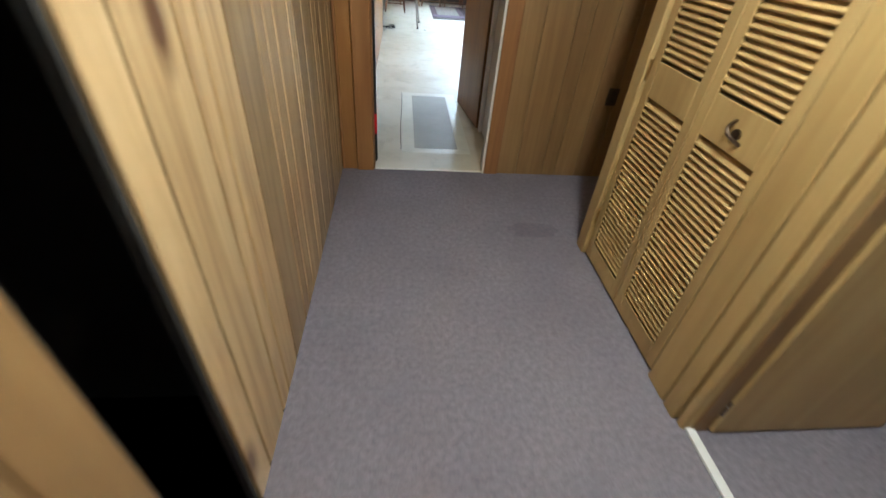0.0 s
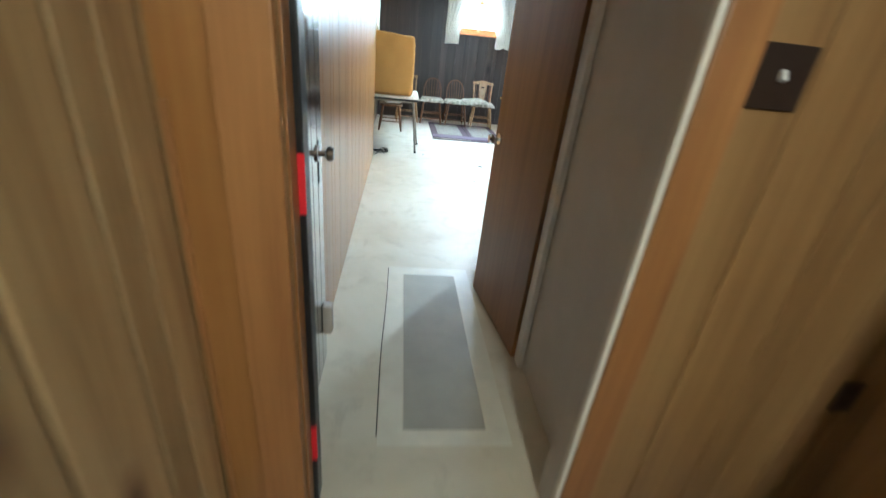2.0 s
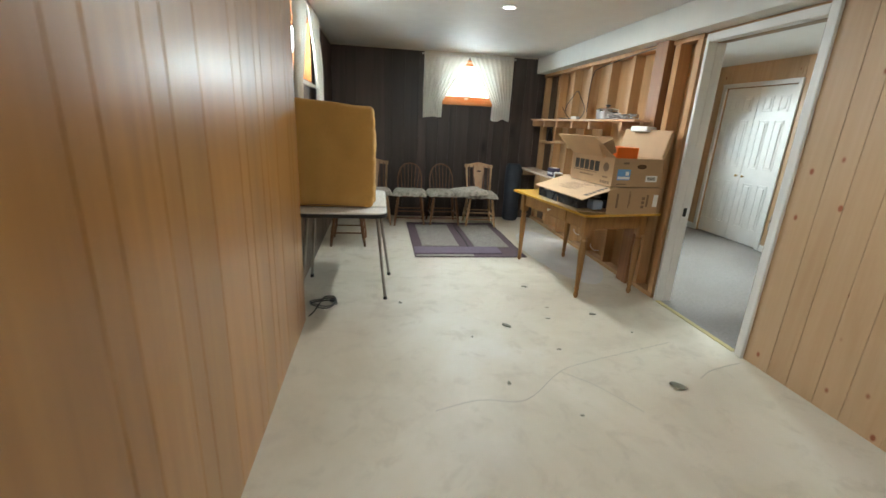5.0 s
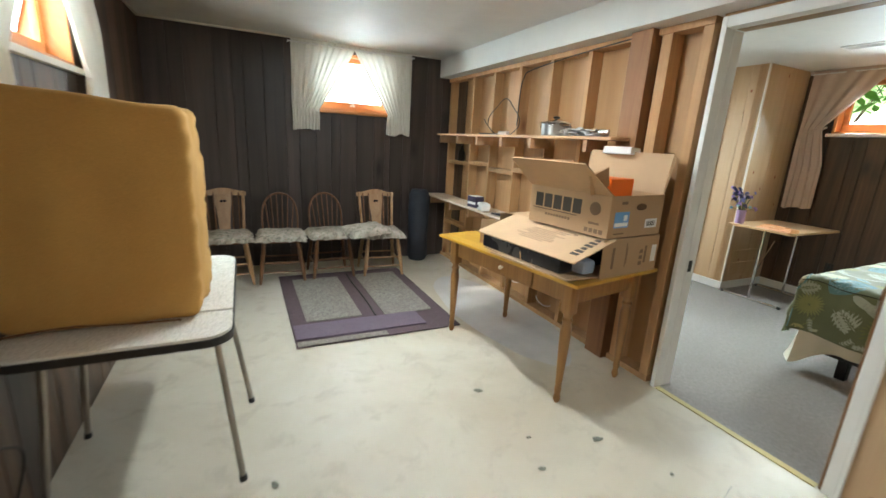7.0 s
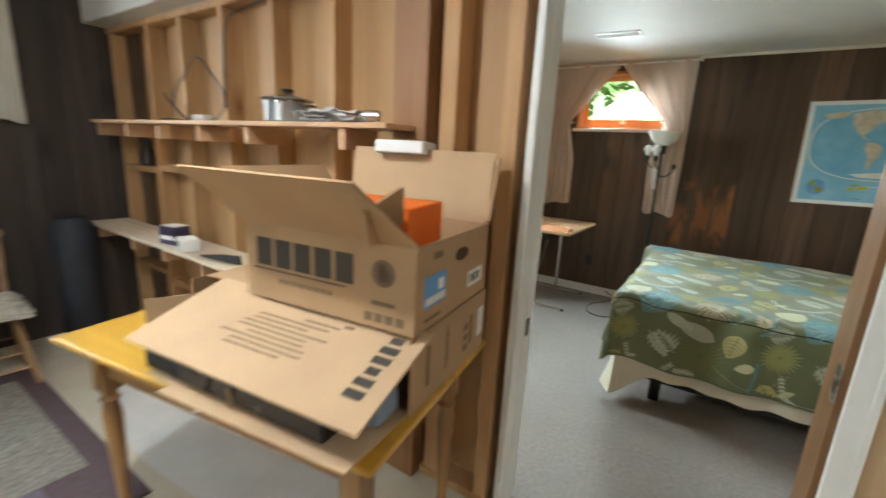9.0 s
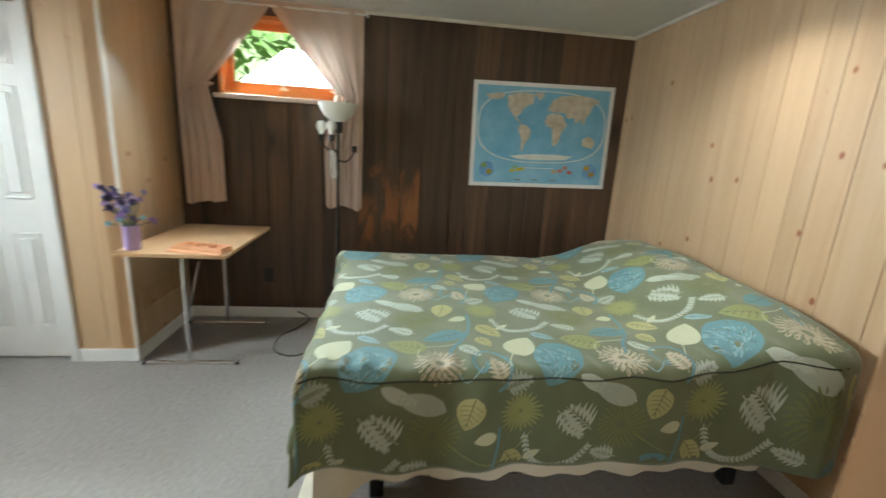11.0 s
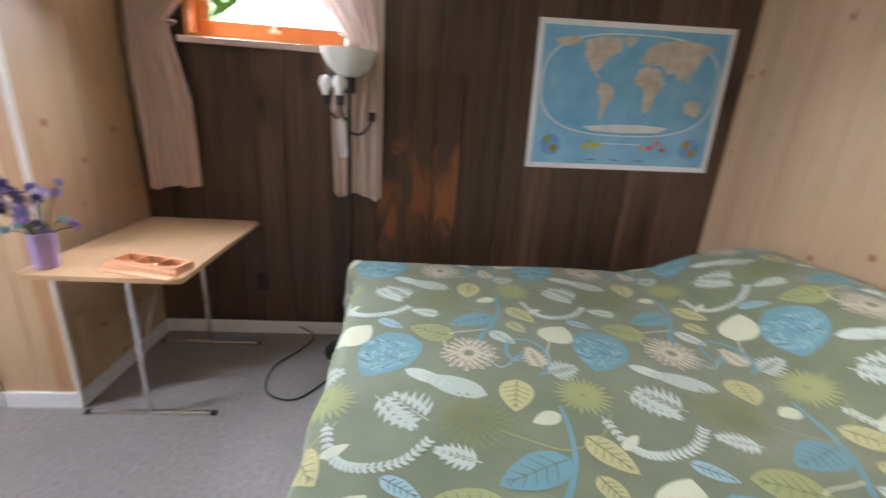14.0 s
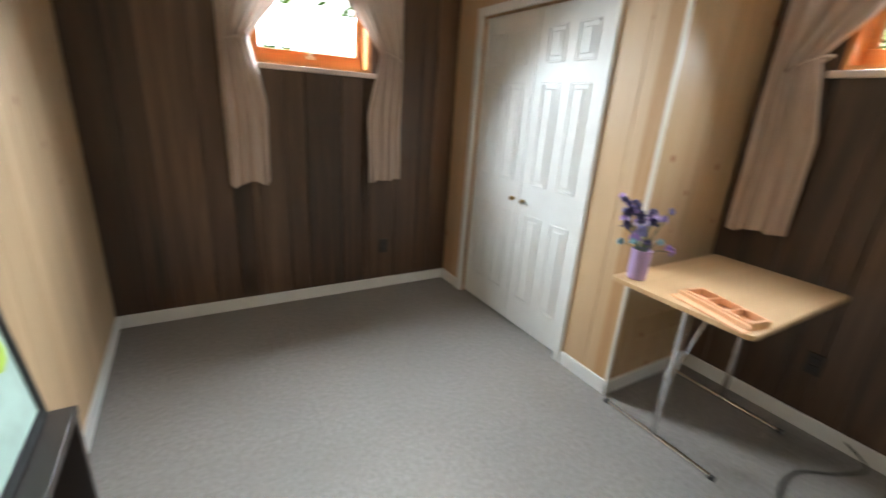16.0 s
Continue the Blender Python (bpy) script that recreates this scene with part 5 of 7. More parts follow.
lathe(kb, [(0.008, 0), (0.006, 0.010), (0.014, 0.016), (0.013, 0.024), (0.0, 0.028)], m=pose(-0.303, 0.0, 0.672, 0, -90, 0))
part("knob", kb, M_TRIM, dr, "small white knob", True)
for x in (-0.28, 0.28):
    for y in (-0.535, 0.535):
        lb = B()
        bx(lb, x - 0.032, y - 0.032, 0.555, x + 0.032, y + 0.032, 0.738, 0.003)
        lathe(lb, [(0.012, 0.0), (0.022, 0.025), (0.016, 0.06), (0.022, 0.085), (0.018, 0.10), (0.031, 0.40), (0.032, 0.45), (0.024, 0.50), (0.032, 0.515), (0.022, 0.53), (0.030, 0.556)], at=(x, y, 0), seg=16)
        part("leg", lb, M_TABLE_LEG, WT, "turned wooden leg", True)


# cardboard boxes: local x to the table's back, y along it
def slab(bm, m, sx, sy, t=0.005):
    return obox(bm, m, sx, sy, t)


def bars(parent, name, spots, m, mat, lift=0.0006):
    """Ink bars on a face, each a piece of its own; m is the face's pose with local z out of it."""
    for x, y, w, h in spots:
        part(name, obox(B(), m @ pose(x, y, lift), w, h, 0.001), mat, parent)


LB = thing("flat_carton", "long brown carton with its lid flap open, on a table", "cardboard box", pose(2.08, 7.885, 0.761, 0, 0, 7))
W1, L1, H1 = 0.50, 0.86, 0.215
for q in ((0, 0, 0, W1, L1, 0.005), (0, 0, 0.0052, W1, 0.005, H1), (0, L1 - 0.005, 0.0052, W1, L1, H1), (W1 - 0.005, 0.0052, 0.0052, W1, L1 - 0.0052, H1), (0.06, 0.0052, H1 - 0.005, W1 - 0.0052, L1 - 0.0052, H1)):
    part("panel", bx(B(), *q), M_CARD, LB)
lid = B()
obox(lid, Matrix.Translation((0.06, L1 / 2, H1 + 0.004)) @ pose(0, 0, 0, 0, 0, 0) @ pose(0, 0, 0, 0, -17, 0) @ Matrix.Translation((-0.165, -0.06, 0)), 0.33, 0.80, 0.006)
lp = part("lid_flap", lid, M_CARD_IN, LB, "open lid flap with faded printing")
fm = Matrix.Translation((0.06, L1 / 2, H1 + 0.004)) @ pose(0, 0, 0, 0, -17, 0) @ Matrix.Translation((-0.165, -0.06, 0.0035))
bars(lp, "print", [(-0.06 + 0.018 * k, 0.02 - 0.03 * (k % 2), 0.005, 0.20 + 0.05 * (k % 3)) for k in range(8)], fm, M_INK_SOFT)
bars(lp, "print", [(0.10 - 0.036 * k, -0.33, 0.024, 0.05 if k % 3 else 0.035) for k in range(6)], fm, M_INK)
bars(lp, "print", [(0.10, -0.18, 0.012, 0.03), (0.085, -0.10, 0.006, 0.12)], fm, M_INK_SOFT)
part("end_flap", obox(B(), pose(-0.06, L1 + 0.0, 0.088, 90, 0, -33), 0.16, 0.168, 0.005), M_CARD, LB)
part("end_flap", obox(B(), pose(-0.13, 0.33, 0.055, 90, 0, 70), 0.16, 0.09, 0.005), M_CARD, LB)
part("bottom_flap", obox(B(), pose(-0.135, 0.30, 0.020, 0, 4, 2), 0.27, 0.60, 0.005), M_CARD_IN, LB)
part("bottom_flap", obox(B(), pose(-0.12, 0.60, 0.022, 0, 3, -3), 0.24, 0.22, 0.005), M_CARD_IN, LB)
part("inner_flap", obox(B(), pose(-0.18, 0.42, 0.050, 78, 0, 40), 0.12, 0.055, 0.005), M_CARD, LB)
bars(LB, "print", [(-0.16, 0.0, 0.02, 0.12), (-0.05, 0.01, 0.006, 0.14), (-0.04, 0.01, 0.006, 0.10), (0.09, 0.02, 0.03, 0.022), (0.09, -0.015, 0.03, 0.022), (0.09, -0.05, 0.03, 0.022), (0.13, 0.0, 0.02, 0.10)], Matrix.Translation((W1 / 2, 0, H1 / 2)) @ pose(0, 0, 0, 90, 0, 0), M_INK_SOFT)
part("label", obox(B(), Matrix.Translation((W1 - 0.04, -0.001, H1 / 2)) @ pose(0, 0, 0, 90, 0, 0), 0.045, 0.10, 0.0015), M_PAPER, LB, "white paper label")
single("range_hood", bx(bx(B(), -0.20, -0.33, 0, 0.10, 0.33, 0.075, 0.006), 0.10, -0.30, 0, 0.22, 0.30, 0.12, 0.006), plain("dark_enamel", (0.03, 0.03, 0.035), 0.25, vary=0.2), "dark metal appliance lying in the open carton", "appliance", pose(2.01, 8.30, 0.790, 0, 0, 7))
single("plastic_wrap", bx(B(), -0.05, -0.06, 0, 0.05, 0.06, 0.08, 0.02), plain("grey_blue_plastic", (0.22, 0.27, 0.36), 0.15), "grey-blue plastic wrapping at the carton's end", "packaging", pose(2.00, 7.95, 0.790, 0, 0, 7), smooth=True)

EB = thing("cardboard_box", "brown cardboard box with open flaps and dark lettering", "cardboard box", pose(2.085, 7.885, 0.983, 0, 0, 7))
W2, L2, H2, T2 = 0.47, 0.585, 0.225, 0.006
for q in ((0, 0, 0, W2, L2, T2), (0, 0, T2 + 0.0002, T2, L2, H2), (W2 - T2, 0, T2 + 0.0002, W2, L2, H2), (T2 + 0.0002, 0, T2 + 0.0002, W2 - T2 - 0.0002, T2, H2), (T2 + 0.0002, L2 - T2, T2 + 0.0002, W2 - T2 - 0.0002, L2, H2)):
    part("panel", bx(B(), *q), M_CARD, EB)
# long flaps: the front one leans out, the rear one stands up; short flaps
ff = obox(B(), Matrix.Translation((0.003, L2 / 2, H2)) @ pose(0, 0, 0, 0, -47, 0) @ Matrix.Translation((0, 0, 0.115)), 0.006, L2 + 0.02, 0.23)
for v in ff.verts:
    if v.co.z > H2 + 0.08:
        v.co.y += 0.07 if v.co.y < L2 / 2 else 0.02
part("front_flap", ff, M_CARD, EB)
part("rear_flap", obox(B(), Matrix.Translation((W2 - 0.003, L2 / 2, H2)) @ pose(0, 0, 0, 0, 10, 0) @ Matrix.Translation((0, 0, 0.115)), 0.006, L2 - 0.02, 0.23), M_CARD_IN, EB)
part("side_flap", obox(B(), Matrix.Translation((0.02, 0.10, H2 + 0.02)) @ pose(0, 0, 0, 38, -30, -28) @ Matrix.Translation((0, 0, 0.07)), 0.11, 0.006, 0.15), M_CARD, EB, "dark folded corner of the flap")
part("side_flap", obox(B(), Matrix.Translation((W2 - 0.02, 0.0, H2)) @ pose(0, 0, 0, 8, 10, 30) @ Matrix.Translation((0, 0, 0.11)), 0.07, 0.006, 0.20), M_CARD, EB)
part("side_flap", obox(B(), Matrix.Translation((W2 / 2, L2, H2)) @ pose(0, 0, 0, -35, 0, 0) @ Matrix.Translation((0, 0, 0.09)), W2 - 0.03, 0.006, 0.18), M_CARD, EB)
face = Matrix.Translation((0, L2 / 2, H2 / 2)) @ Matrix(((0, 0, -1, 0), (-1, 0, 0, 0), (0, 1, 0, 0), (0, 0, 0, 1)))
letters = [(-0.215 + k * 0.073, 0.03, 0.060, 0.082) for k in range(5)]
bars(EB, "print", letters + [(-0.09, -0.022, 0.34, 0.004)], face, M_INK)
bars(EB, "print", [(-0.15 + 0.022 * k, -0.05, 0.015, 0.014) for k in range(9)] + [(0.20, -0.045, 0.07, 0.012)], face, M_INK_SOFT)
ib = B()
for k in range(4):
    obox(ib, face @ pose(0.155 + 0.032 * k, -0.085, 0.0006), 0.024, 0.024, 0.001)
part("print", ib, M_INK_SOFT, EB)
sb = B()
lathe(sb, [(0.036, 0), (0.036, 0.001), (0.026, 0.001), (0.026, 0.0)], seg=24, m=face @ pose(0.20, 0.035, 0.0002))
part("print", sb, M_INK_SOFT, EB)
endf = Matrix.Translation((W2 / 2, 0, H2 / 2)) @ pose(0, 0, 0, 90, 0, 0)
# flat disc on the uncut panel, dark brown for the grip hole's shade
hl = B()
lathe(hl, [(0.0, 0.0), (0.045, 0.0), (0.045, 0.0012), (0.0, 0.0012)], seg=24, m=endf @ pose(0.03, 0.05, 0.0002) @ Matrix.Diagonal((1, 0.42, 1, 1)))
part("hand_hole", hl, plain("hole_shadow", (0.10, 0.05, 0.02), 0.9), EB, "oval disc coloured as the shade of a grip hole")
part("label", obox(B(), endf @ pose(-0.13, -0.015, 0.0008), 0.12, 0.085, 0.0014), M_BLUE_LABEL, EB, "blue and white shipping label")
bars(EB, "print", [(-0.13, -0.04, 0.11, 0.02), (-0.10, -0.005, 0.03, 0.03)], endf @ pose(0, 0, 0.001), M_PAPER)
part("label", obox(B(), endf @ pose(0.14, -0.045, 0.0008), 0.11, 0.05, 0.0014), M_PAPER, EB, "white barcode label")
bars(EB, "print", [(0.10 + 0.008 * k, -0.045, 0.003 + 0.002 * (k % 2), 0.028) for k in range(10)], endf @ pose(0, 0, 0.001), M_INK)
bars(EB, "print", [(-0.12, 0.075, 0.05, 0.016), (-0.14, -0.09, 0.09, 0.008)], endf, M_INK_SOFT)
ORB = thing("orange_box", "bright orange box standing inside a cardboard box", "box", pose(2.23, 7.99, 0.99, 0, 0, 10))
part("body", bx(B(), -0.10, -0.02, 0, 0.11, 0.24, 0.30, 0.004), M_ORANGE_BAG, ORB)
part("print", bx(B(), -0.1012, 0.06, 0.10, -0.1003, 0.12, 0.22), M_INK_SOFT, ORB)
single("paper_packet", bx(B(), -0.05, -0.10, 0, 0.05, 0.10, 0.045, 0.006), M_PAPER, "white packet lying on the shelf end", "packet", pose(2.545, 8.30, 1.415, 0, 4, 8))

# things on the upper shelf
POT = thing("saucepan", "stainless steel pot with lid and dark knob", "pot", pose(2.55, 8.97, 1.518) @ Matrix.Diagonal((1.2, 1.2, 0.95, 1)))
pb = B()
lathe(pb, [(0.075, 0.0), (0.085, 0.004), (0.088, 0.09), (0.093, 0.094), (0.088, 0.097)], seg=28)
part("body", pb, M_STEEL, POT, "", True)
pb = B()
lathe(pb, [(0.094, 0.097), (0.09, 0.104), (0.05, 0.118), (0.012, 0.122), (0.0, 0.122)], seg=28)
lidp = part("lid", pb, M_STEEL, POT, "", True)
pb = B()
lathe(pb, [(0.008, 0.122), (0.008, 0.13), (0.020, 0.135), (0.022, 0.148), (0.0, 0.155)], seg=16)
part("lid_knob", pb, M_BLACK, lidp, "black plastic knob", True)
for sy in (-1, 1):
    part("handle", tube(B(), smooth_line([(0.0, sy * 0.086, 0.07), (0.02, sy * 0.125, 0.072), (-0.02, sy * 0.125, 0.072), (-0.001, sy * 0.086, 0.07)], 5), 0.005, 6), M_BLACK, POT, "", True)
PB = thing("plastic_bag", "crumpled clear plastic packets with small metal parts", "packet", pose(2.54, 8.64, 1.519))
for k in range(3):
    def crumple(u, v, k=k):
        return Vector(((u - 0.5) * 0.15, (v - 0.5) * 0.30 + 0.03 * k, 0.006 + 0.016 * k + 0.035 * max(0, noise.noise(Vector((u * 4 + k * 3, v * 5, k))))))
    part("packet", sheet(B(), crumple, 14, 20, 0.002), plain("clear_plastic_film", (0.55, 0.53, 0.52), 0.15, vary=0.25, scale=20) if k == 0 else bpy.data.materials["clear_plastic_film"], PB, "", True)
part("metal_part", cyl(B(), (0.0, -0.14, 0.03), (0.02, -0.20, 0.03), 0.02), M_CHROME, PB, "", True)
coil = []
for k in range(52):
    a = -0.35 + k * 0.13
    r = 0.17 + 0.012 * math.sin(k * 0.5)
    coil.append((2.50 + 0.035 * math.sin(k * 0.21), 9.64 + r * math.cos(a) * 1.55, max(1.524, 1.66 + r * math.sin(a) * 0.9)))
single("cable_loop", tube(B(), coil, 0.0045, 6), M_CABLE, "dark cable loop standing up on the shelf", "cable", smooth=True)
AD = thing("power_strip", "dark power cable and adapter lying on a shelf", "adapter", pose(2.52, 9.66, 1.519))
part("block", obox(B(), pose(0, -0.02, 0.016, 0, 0, 12), 0.05, 0.10, 0.03, 0.006), M_GREY_PANEL, AD, "", True)
part("cord", tube(B(), smooth_line([(0, 0.05, 0.008), (0.02, 0.2, 0.006), (-0.03, 0.34, 0.008), (0.0, 0.42, 0.006)], 8), 0.006, 6), M_CABLE, AD, "", True)

# things on the desk board
RG = thing("boxed_gadget", "small dark and white packaged gadget on the desk board", "gadget", pose(2.50, 10.02, 0.804, 0, 0, 10))
part("box", bx(B(), -0.05, -0.07, 0, 0.05, 0.07, 0.11, 0.004), plain("violet_black_card", (0.05, 0.04, 0.08), 0.4, vary=0.5, scale=30), RG)
part("top_label", bx(B(), -0.046, -0.06, 0.1102, 0.046, 0.06, 0.1115), M_PAPER, RG)
part("band", bx(B(), -0.0512, -0.06, 0.03, -0.0502, 0.06, 0.055), M_PAPER, RG)
WG = thing("white_gadget", "small white plastic device lying on the desk board", "gadget", pose(2.47, 9.80, 0.804, 0, 0, -12))
part("body", bx(B(), -0.05, -0.07, 0, 0.05, 0.07, 0.075, 0.016), M_WHITE, WG, "", True)
part("lens", cyl(B(), (-0.05, 0.02, 0.04), (-0.056, 0.02, 0.04), 0.016), M_BLACK, WG, "", True)
for k in range(4):
    single("tool", tube(B(), [(2.44 + 0.02 * k, 9.60 - 0.02 * k, 0.815), (2.48 + 0.016 * k, 9.30 + 0.03 * k, 0.818 + 0.003 * k)], 0.008, 8), M_BLACK, "slim black tool lying on the desk board", "tool", group="tools on the desk", smooth=True)
single("dark_bottle", lathe(B(), [(0.04, 0), (0.042, 0.01), (0.04, 0.10), (0.015, 0.14), (0.014, 0.17), (0.0, 0.172)], seg=16), M_PLATE_DARK, "dark bottle standing between the studs", "bottle", pose(2.71, 10.80, 1.221), smooth=True)
for y, z in ((9.55, 0.20), (9.1, 0.14)):
    single("loose_wire", tube(B(), smooth_line([(2.66, y, z + 0.02), (2.64, y - 0.05, z), (2.645, y - 0.12, z - 0.02), (2.655, y - 0.2, z)], 6), 0.004, 6), M_WHITE, "short white wire hanging from the studs", "wire", smooth=True)

# recessed ceiling lamps and vent; the fitting at (1.35, 5.60) is made up for fill
for x, y in ((1.33, 8.60), (1.35, 5.60), (4.35, 6.05)):
    t = thing("recessed_light", "round white recessed ceiling light", "ceiling light", pose(x, y, CEIL))
    rb = B()
    lathe(rb, [(0.05, -0.001), (0.052, -0.006), (0.075, -0.006), (0.08, -0.001)], seg=28)
    part("ring", rb, M_WHITE, t, "", True)
    part("diffuser", cyl(B(), (0, 0, -0.0035), (0, 0, -0.001), 0.05, seg=28), M_LED, t, "glowing frosted diffuser")
VT = thing("ceiling_vent", "white louvered ceiling vent", "vent", pose(4.93, 8.19, CEIL))
vb = B()
bx(vb, -0.07, -0.17, -0.008, 0.07, -0.15, -0.001), bx(vb, -0.07, 0.15, -0.008, 0.07, 0.17, -0.001), bx(vb, -0.07, -0.15, -0.008, -0.05, 0.15, -0.001), bx(vb, 0.05, -0.15, -0.008, 0.07, 0.15, -0.001)
part("frame", vb, M_WHITE, VT)
part("backing", bx(B(), -0.05, -0.15, -0.003, 0.05, 0.15, -0.001), M_SHADE_SEAM, VT)
for k in range(6):
    part("slat", obox(B(), pose(-0.04 + 0.016 * k, 0, -0.006, 0, 40, 0), 0.012, 0.30, 0.0015), M_WHITE, VT)

# ---- bedroom: things ----


def quilt_cloth(name):
    """Dull green cotton with a fine weave and soft quilting."""
    m, N, L, Bs = nodes_of(name)
    v = coords(N, L, (1, 1, 1), False)
    big, weave, soft = noise_node(N, L, v, 5.0, 3), noise_node(N, L, v, 500, 2), noise_node(N, L, v, 26, 3)
    L.new(ramp(N, L, big, [(0.3, (0.105, 0.126, 0.060)), (0.7, (0.140, 0.162, 0.080))]), Bs.inputs["Base Color"])
    Bs.inputs["Roughness"].default_value, Bs.inputs["Sheen Weight"].default_value = 0.72, 0.25
    bump(N, L, Bs, math_node(N, L, "ADD", math_node(N, L, "MULTIPLY", weave, 0.2), soft), 0.3, 0.004)
    return m


M_QUILT = quilt_cloth("green_quilt_cloth")
BX0, BX1, BY0, BY1 = 3.87, 5.36, 5.68, 7.70

BED = thing("bed", "low bed with pale mattress and ivory bed skirt", "bed", pose(0, 0, 0))
part("mattress", bx(B(), BX0 + 0.02, BY0 - 0.02, 0.36, BX1 - 0.02, BY1 - 0.02, 0.635, 0.05), M_SHEET, BED, "", True)
part("box_spring", bx(B(), BX0 + 0.04, BY0, 0.20, BX1 - 0.04, BY1 - 0.04, 0.355, 0.02), M_SHEET, BED, "", True)
fr = B()
bx(fr, BX0 + 0.06, BY0 + 0.02, 0.16, BX0 + 0.10, BY1 - 0.06, 0.198, 0.003), bx(fr, BX1 - 0.10, BY0 + 0.02, 0.16, BX1 - 0.06, BY1 - 0.06, 0.198, 0.003)
for y in (BY0 + 0.15, 6.7, BY1 - 0.25):
    bx(fr, BX0 + 0.10, y, 0.165, BX1 - 0.10, y + 0.04, 0.197, 0.003)
part("frame", fr, M_BLACK, BED, "black steel bed frame")
for x in (BX0 + 0.16, 4.6, BX1 - 0.16):
    for y in (BY0 + 0.17, BY1 - 0.23):
        part("leg", bx(B(), x - 0.03, y - 0.03, 0, x + 0.03, y + 0.03, 0.164, 0.008), M_BLACK, BED)


def skirt(u, v):
    # along the open side and round the foot corner
    s = u * (BY1 - BY0 + 1.2)
    if s < BY1 - BY0:
        p, n = Vector((BX0 + 0.02, BY0 + s, 0)), Vector((-1, 0, 0))
    else:
        p, n = Vector((BX0 + 0.02 + s - (BY1 - BY0), BY1 - 0.02, 0)), Vector((0, 1, 0))
    corner = math.exp(-(((s - (BY1 - BY0)) / 0.12) ** 2))
    low = 0.205 - 0.15 * corner
    z = 0.40 + (low - 0.40) * v
    return p + n * (0.015 + 0.012 * math.sin(s * 34) * v + 0.02 * v * noise.noise(Vector((s * 6, v, 2))) + 0.07 * corner * v) + Vector((0, 0, z + 0.012 * noise.noise(Vector((s * 4, 0, 5))) * v))


part("bed_skirt", sheet(B(), skirt, 150, 8), M_SHEET, BED, "rumpled ivory skirt", True)

# quilt: a cloth laid over the bed, with a pillow under it at the head
NU, NV = 130, 160
WX, WY = BX1 - BX0, BY1 - BY0
A0, A1, C0, C1 = -0.42, WX + 0.30, 0.0, WY + 0.39


def fall(d, r=0.05):
    """Over an edge: how far out and how far down a cloth has gone after d metres."""
    if d <= 0:
        return 0.0, 0.0
    q = r * math.pi / 2
    if d < q:
        return r * math.sin(d / r), r * (1 - math.cos(d / r))
    return r + 0.025 * (d - q), r + (d - q)


def on_quilt(a, c):
    """Where the cloth's point (a, c), in metres from the head corner of the open side, lies."""
    ox, oy = max(-a, a - WX, 0.0), max(c - WY, 0.0)
    (dx, zx), (dy, zy) = fall(ox), fall(oy)
    x = (BX0 - dx) if a < 0 else (BX1 + dx if a > WX else BX0 + a)
    y = (BY1 + dy) if c > WY else BY0 + c
    # the cloth stands out where the pillow lifts it, and at the foot corner
    x -= 0.10 * max(0.0, 1 - abs(c - 0.12) / 0.30) * min(1.0, max(0.0, (0.35 - a) / 0.35))
    if a > WX - 0.25 and c > WY - 0.20:
        y += 0.06 * min(1.0, (a - WX + 0.25) / 0.25) * min(1.0, (c - WY + 0.20) / 0.20)
    drop = max(zx, zy) + 0.25 * min(zx, zy)
    top = 0.694 + 0.014 * noise.noise(Vector((a * 2.1, c * 2.1, 3))) + 0.006 * noise.noise(Vector((a * 6, c * 6, 8))) + 0.02 * min(1.0, max(0.0, (a - 0.6) / 0.8))
    px = max(0.0, 1 - ((a - 0.86) / 1.12) ** 2)
    top += 0.19 * px**0.6 * (0.5 + 0.5 * math.cos(math.pi * min(1.0, max(0.0, (c - 0.14) / 0.60))))
    # creases running off the pillow, and puckers along the sewn edge
    crease = abs(noise.noise(Vector((a * 1.6 + c * 3.4, c * 1.5 - a * 3.2, 12))))
    top += 0.05 * (min(crease, 0.22) - 0.11) * max(0.0, 1 - c / 1.0) * min(1.0, max(0.0, a + 0.1) / 0.2)
    top += 0.006 * math.sin(c * 70 + 2 * math.sin(c * 13)) * math.exp(-((a - 0.02) / 0.05) ** 2)
    hang = min(1.0, (ox + oy) / 0.12)
    s = a if oy > ox else c
    ripple = hang * (0.013 * math.sin(s * 19 + 1.5 * noise.noise(Vector((s * 2, 0, 1)))) + 0.02 * noise.noise(Vector((s * 7, ox + oy, 4))))
    if ox > oy:
        x += (-1 if a < 0 else 1) * ripple
    elif oy > 0:
        y += ripple
    z = max(top - drop, 0.27 + 0.02 * noise.noise(Vector((a * 5, c * 5, 9))))
    return Vector((x, max(y, Y_SOUTH + 0.02), z))


def lifted(a, c, lift):
    p = on_quilt(a, c)
    n = (on_quilt(a + 0.004, c) - p).cross(on_quilt(a, c + 0.004) - p)
    return p + (n.normalized() if n.length > 1e-9 else Vector((0, 0, 1))) * lift


QU = thing("quilt", "green leaf-printed quilt spread over the bed", "quilt", pose(0, 0, 0))
me = bpy.data.meshes.new("cloth")
me.from_pydata([on_quilt(A0 + (A1 - A0) * i / NU, C0 + (C1 - C0) * j / NV) for i in range(NU + 1) for j in range(NV + 1)], [], [(i * (NV + 1) + j, (i + 1) * (NV + 1) + j, (i + 1) * (NV + 1) + j + 1, i * (NV + 1) + j + 1) for i in range(NU) for j in range(NV)])
me.materials.append(M_QUILT)
me.shade_smooth()
quilt = new("cloth", me)
quilt.parent = QU
sol = quilt.modifiers.new("thickness", "SOLIDIFY")
sol.thickness, sol.offset = 0.014, -1
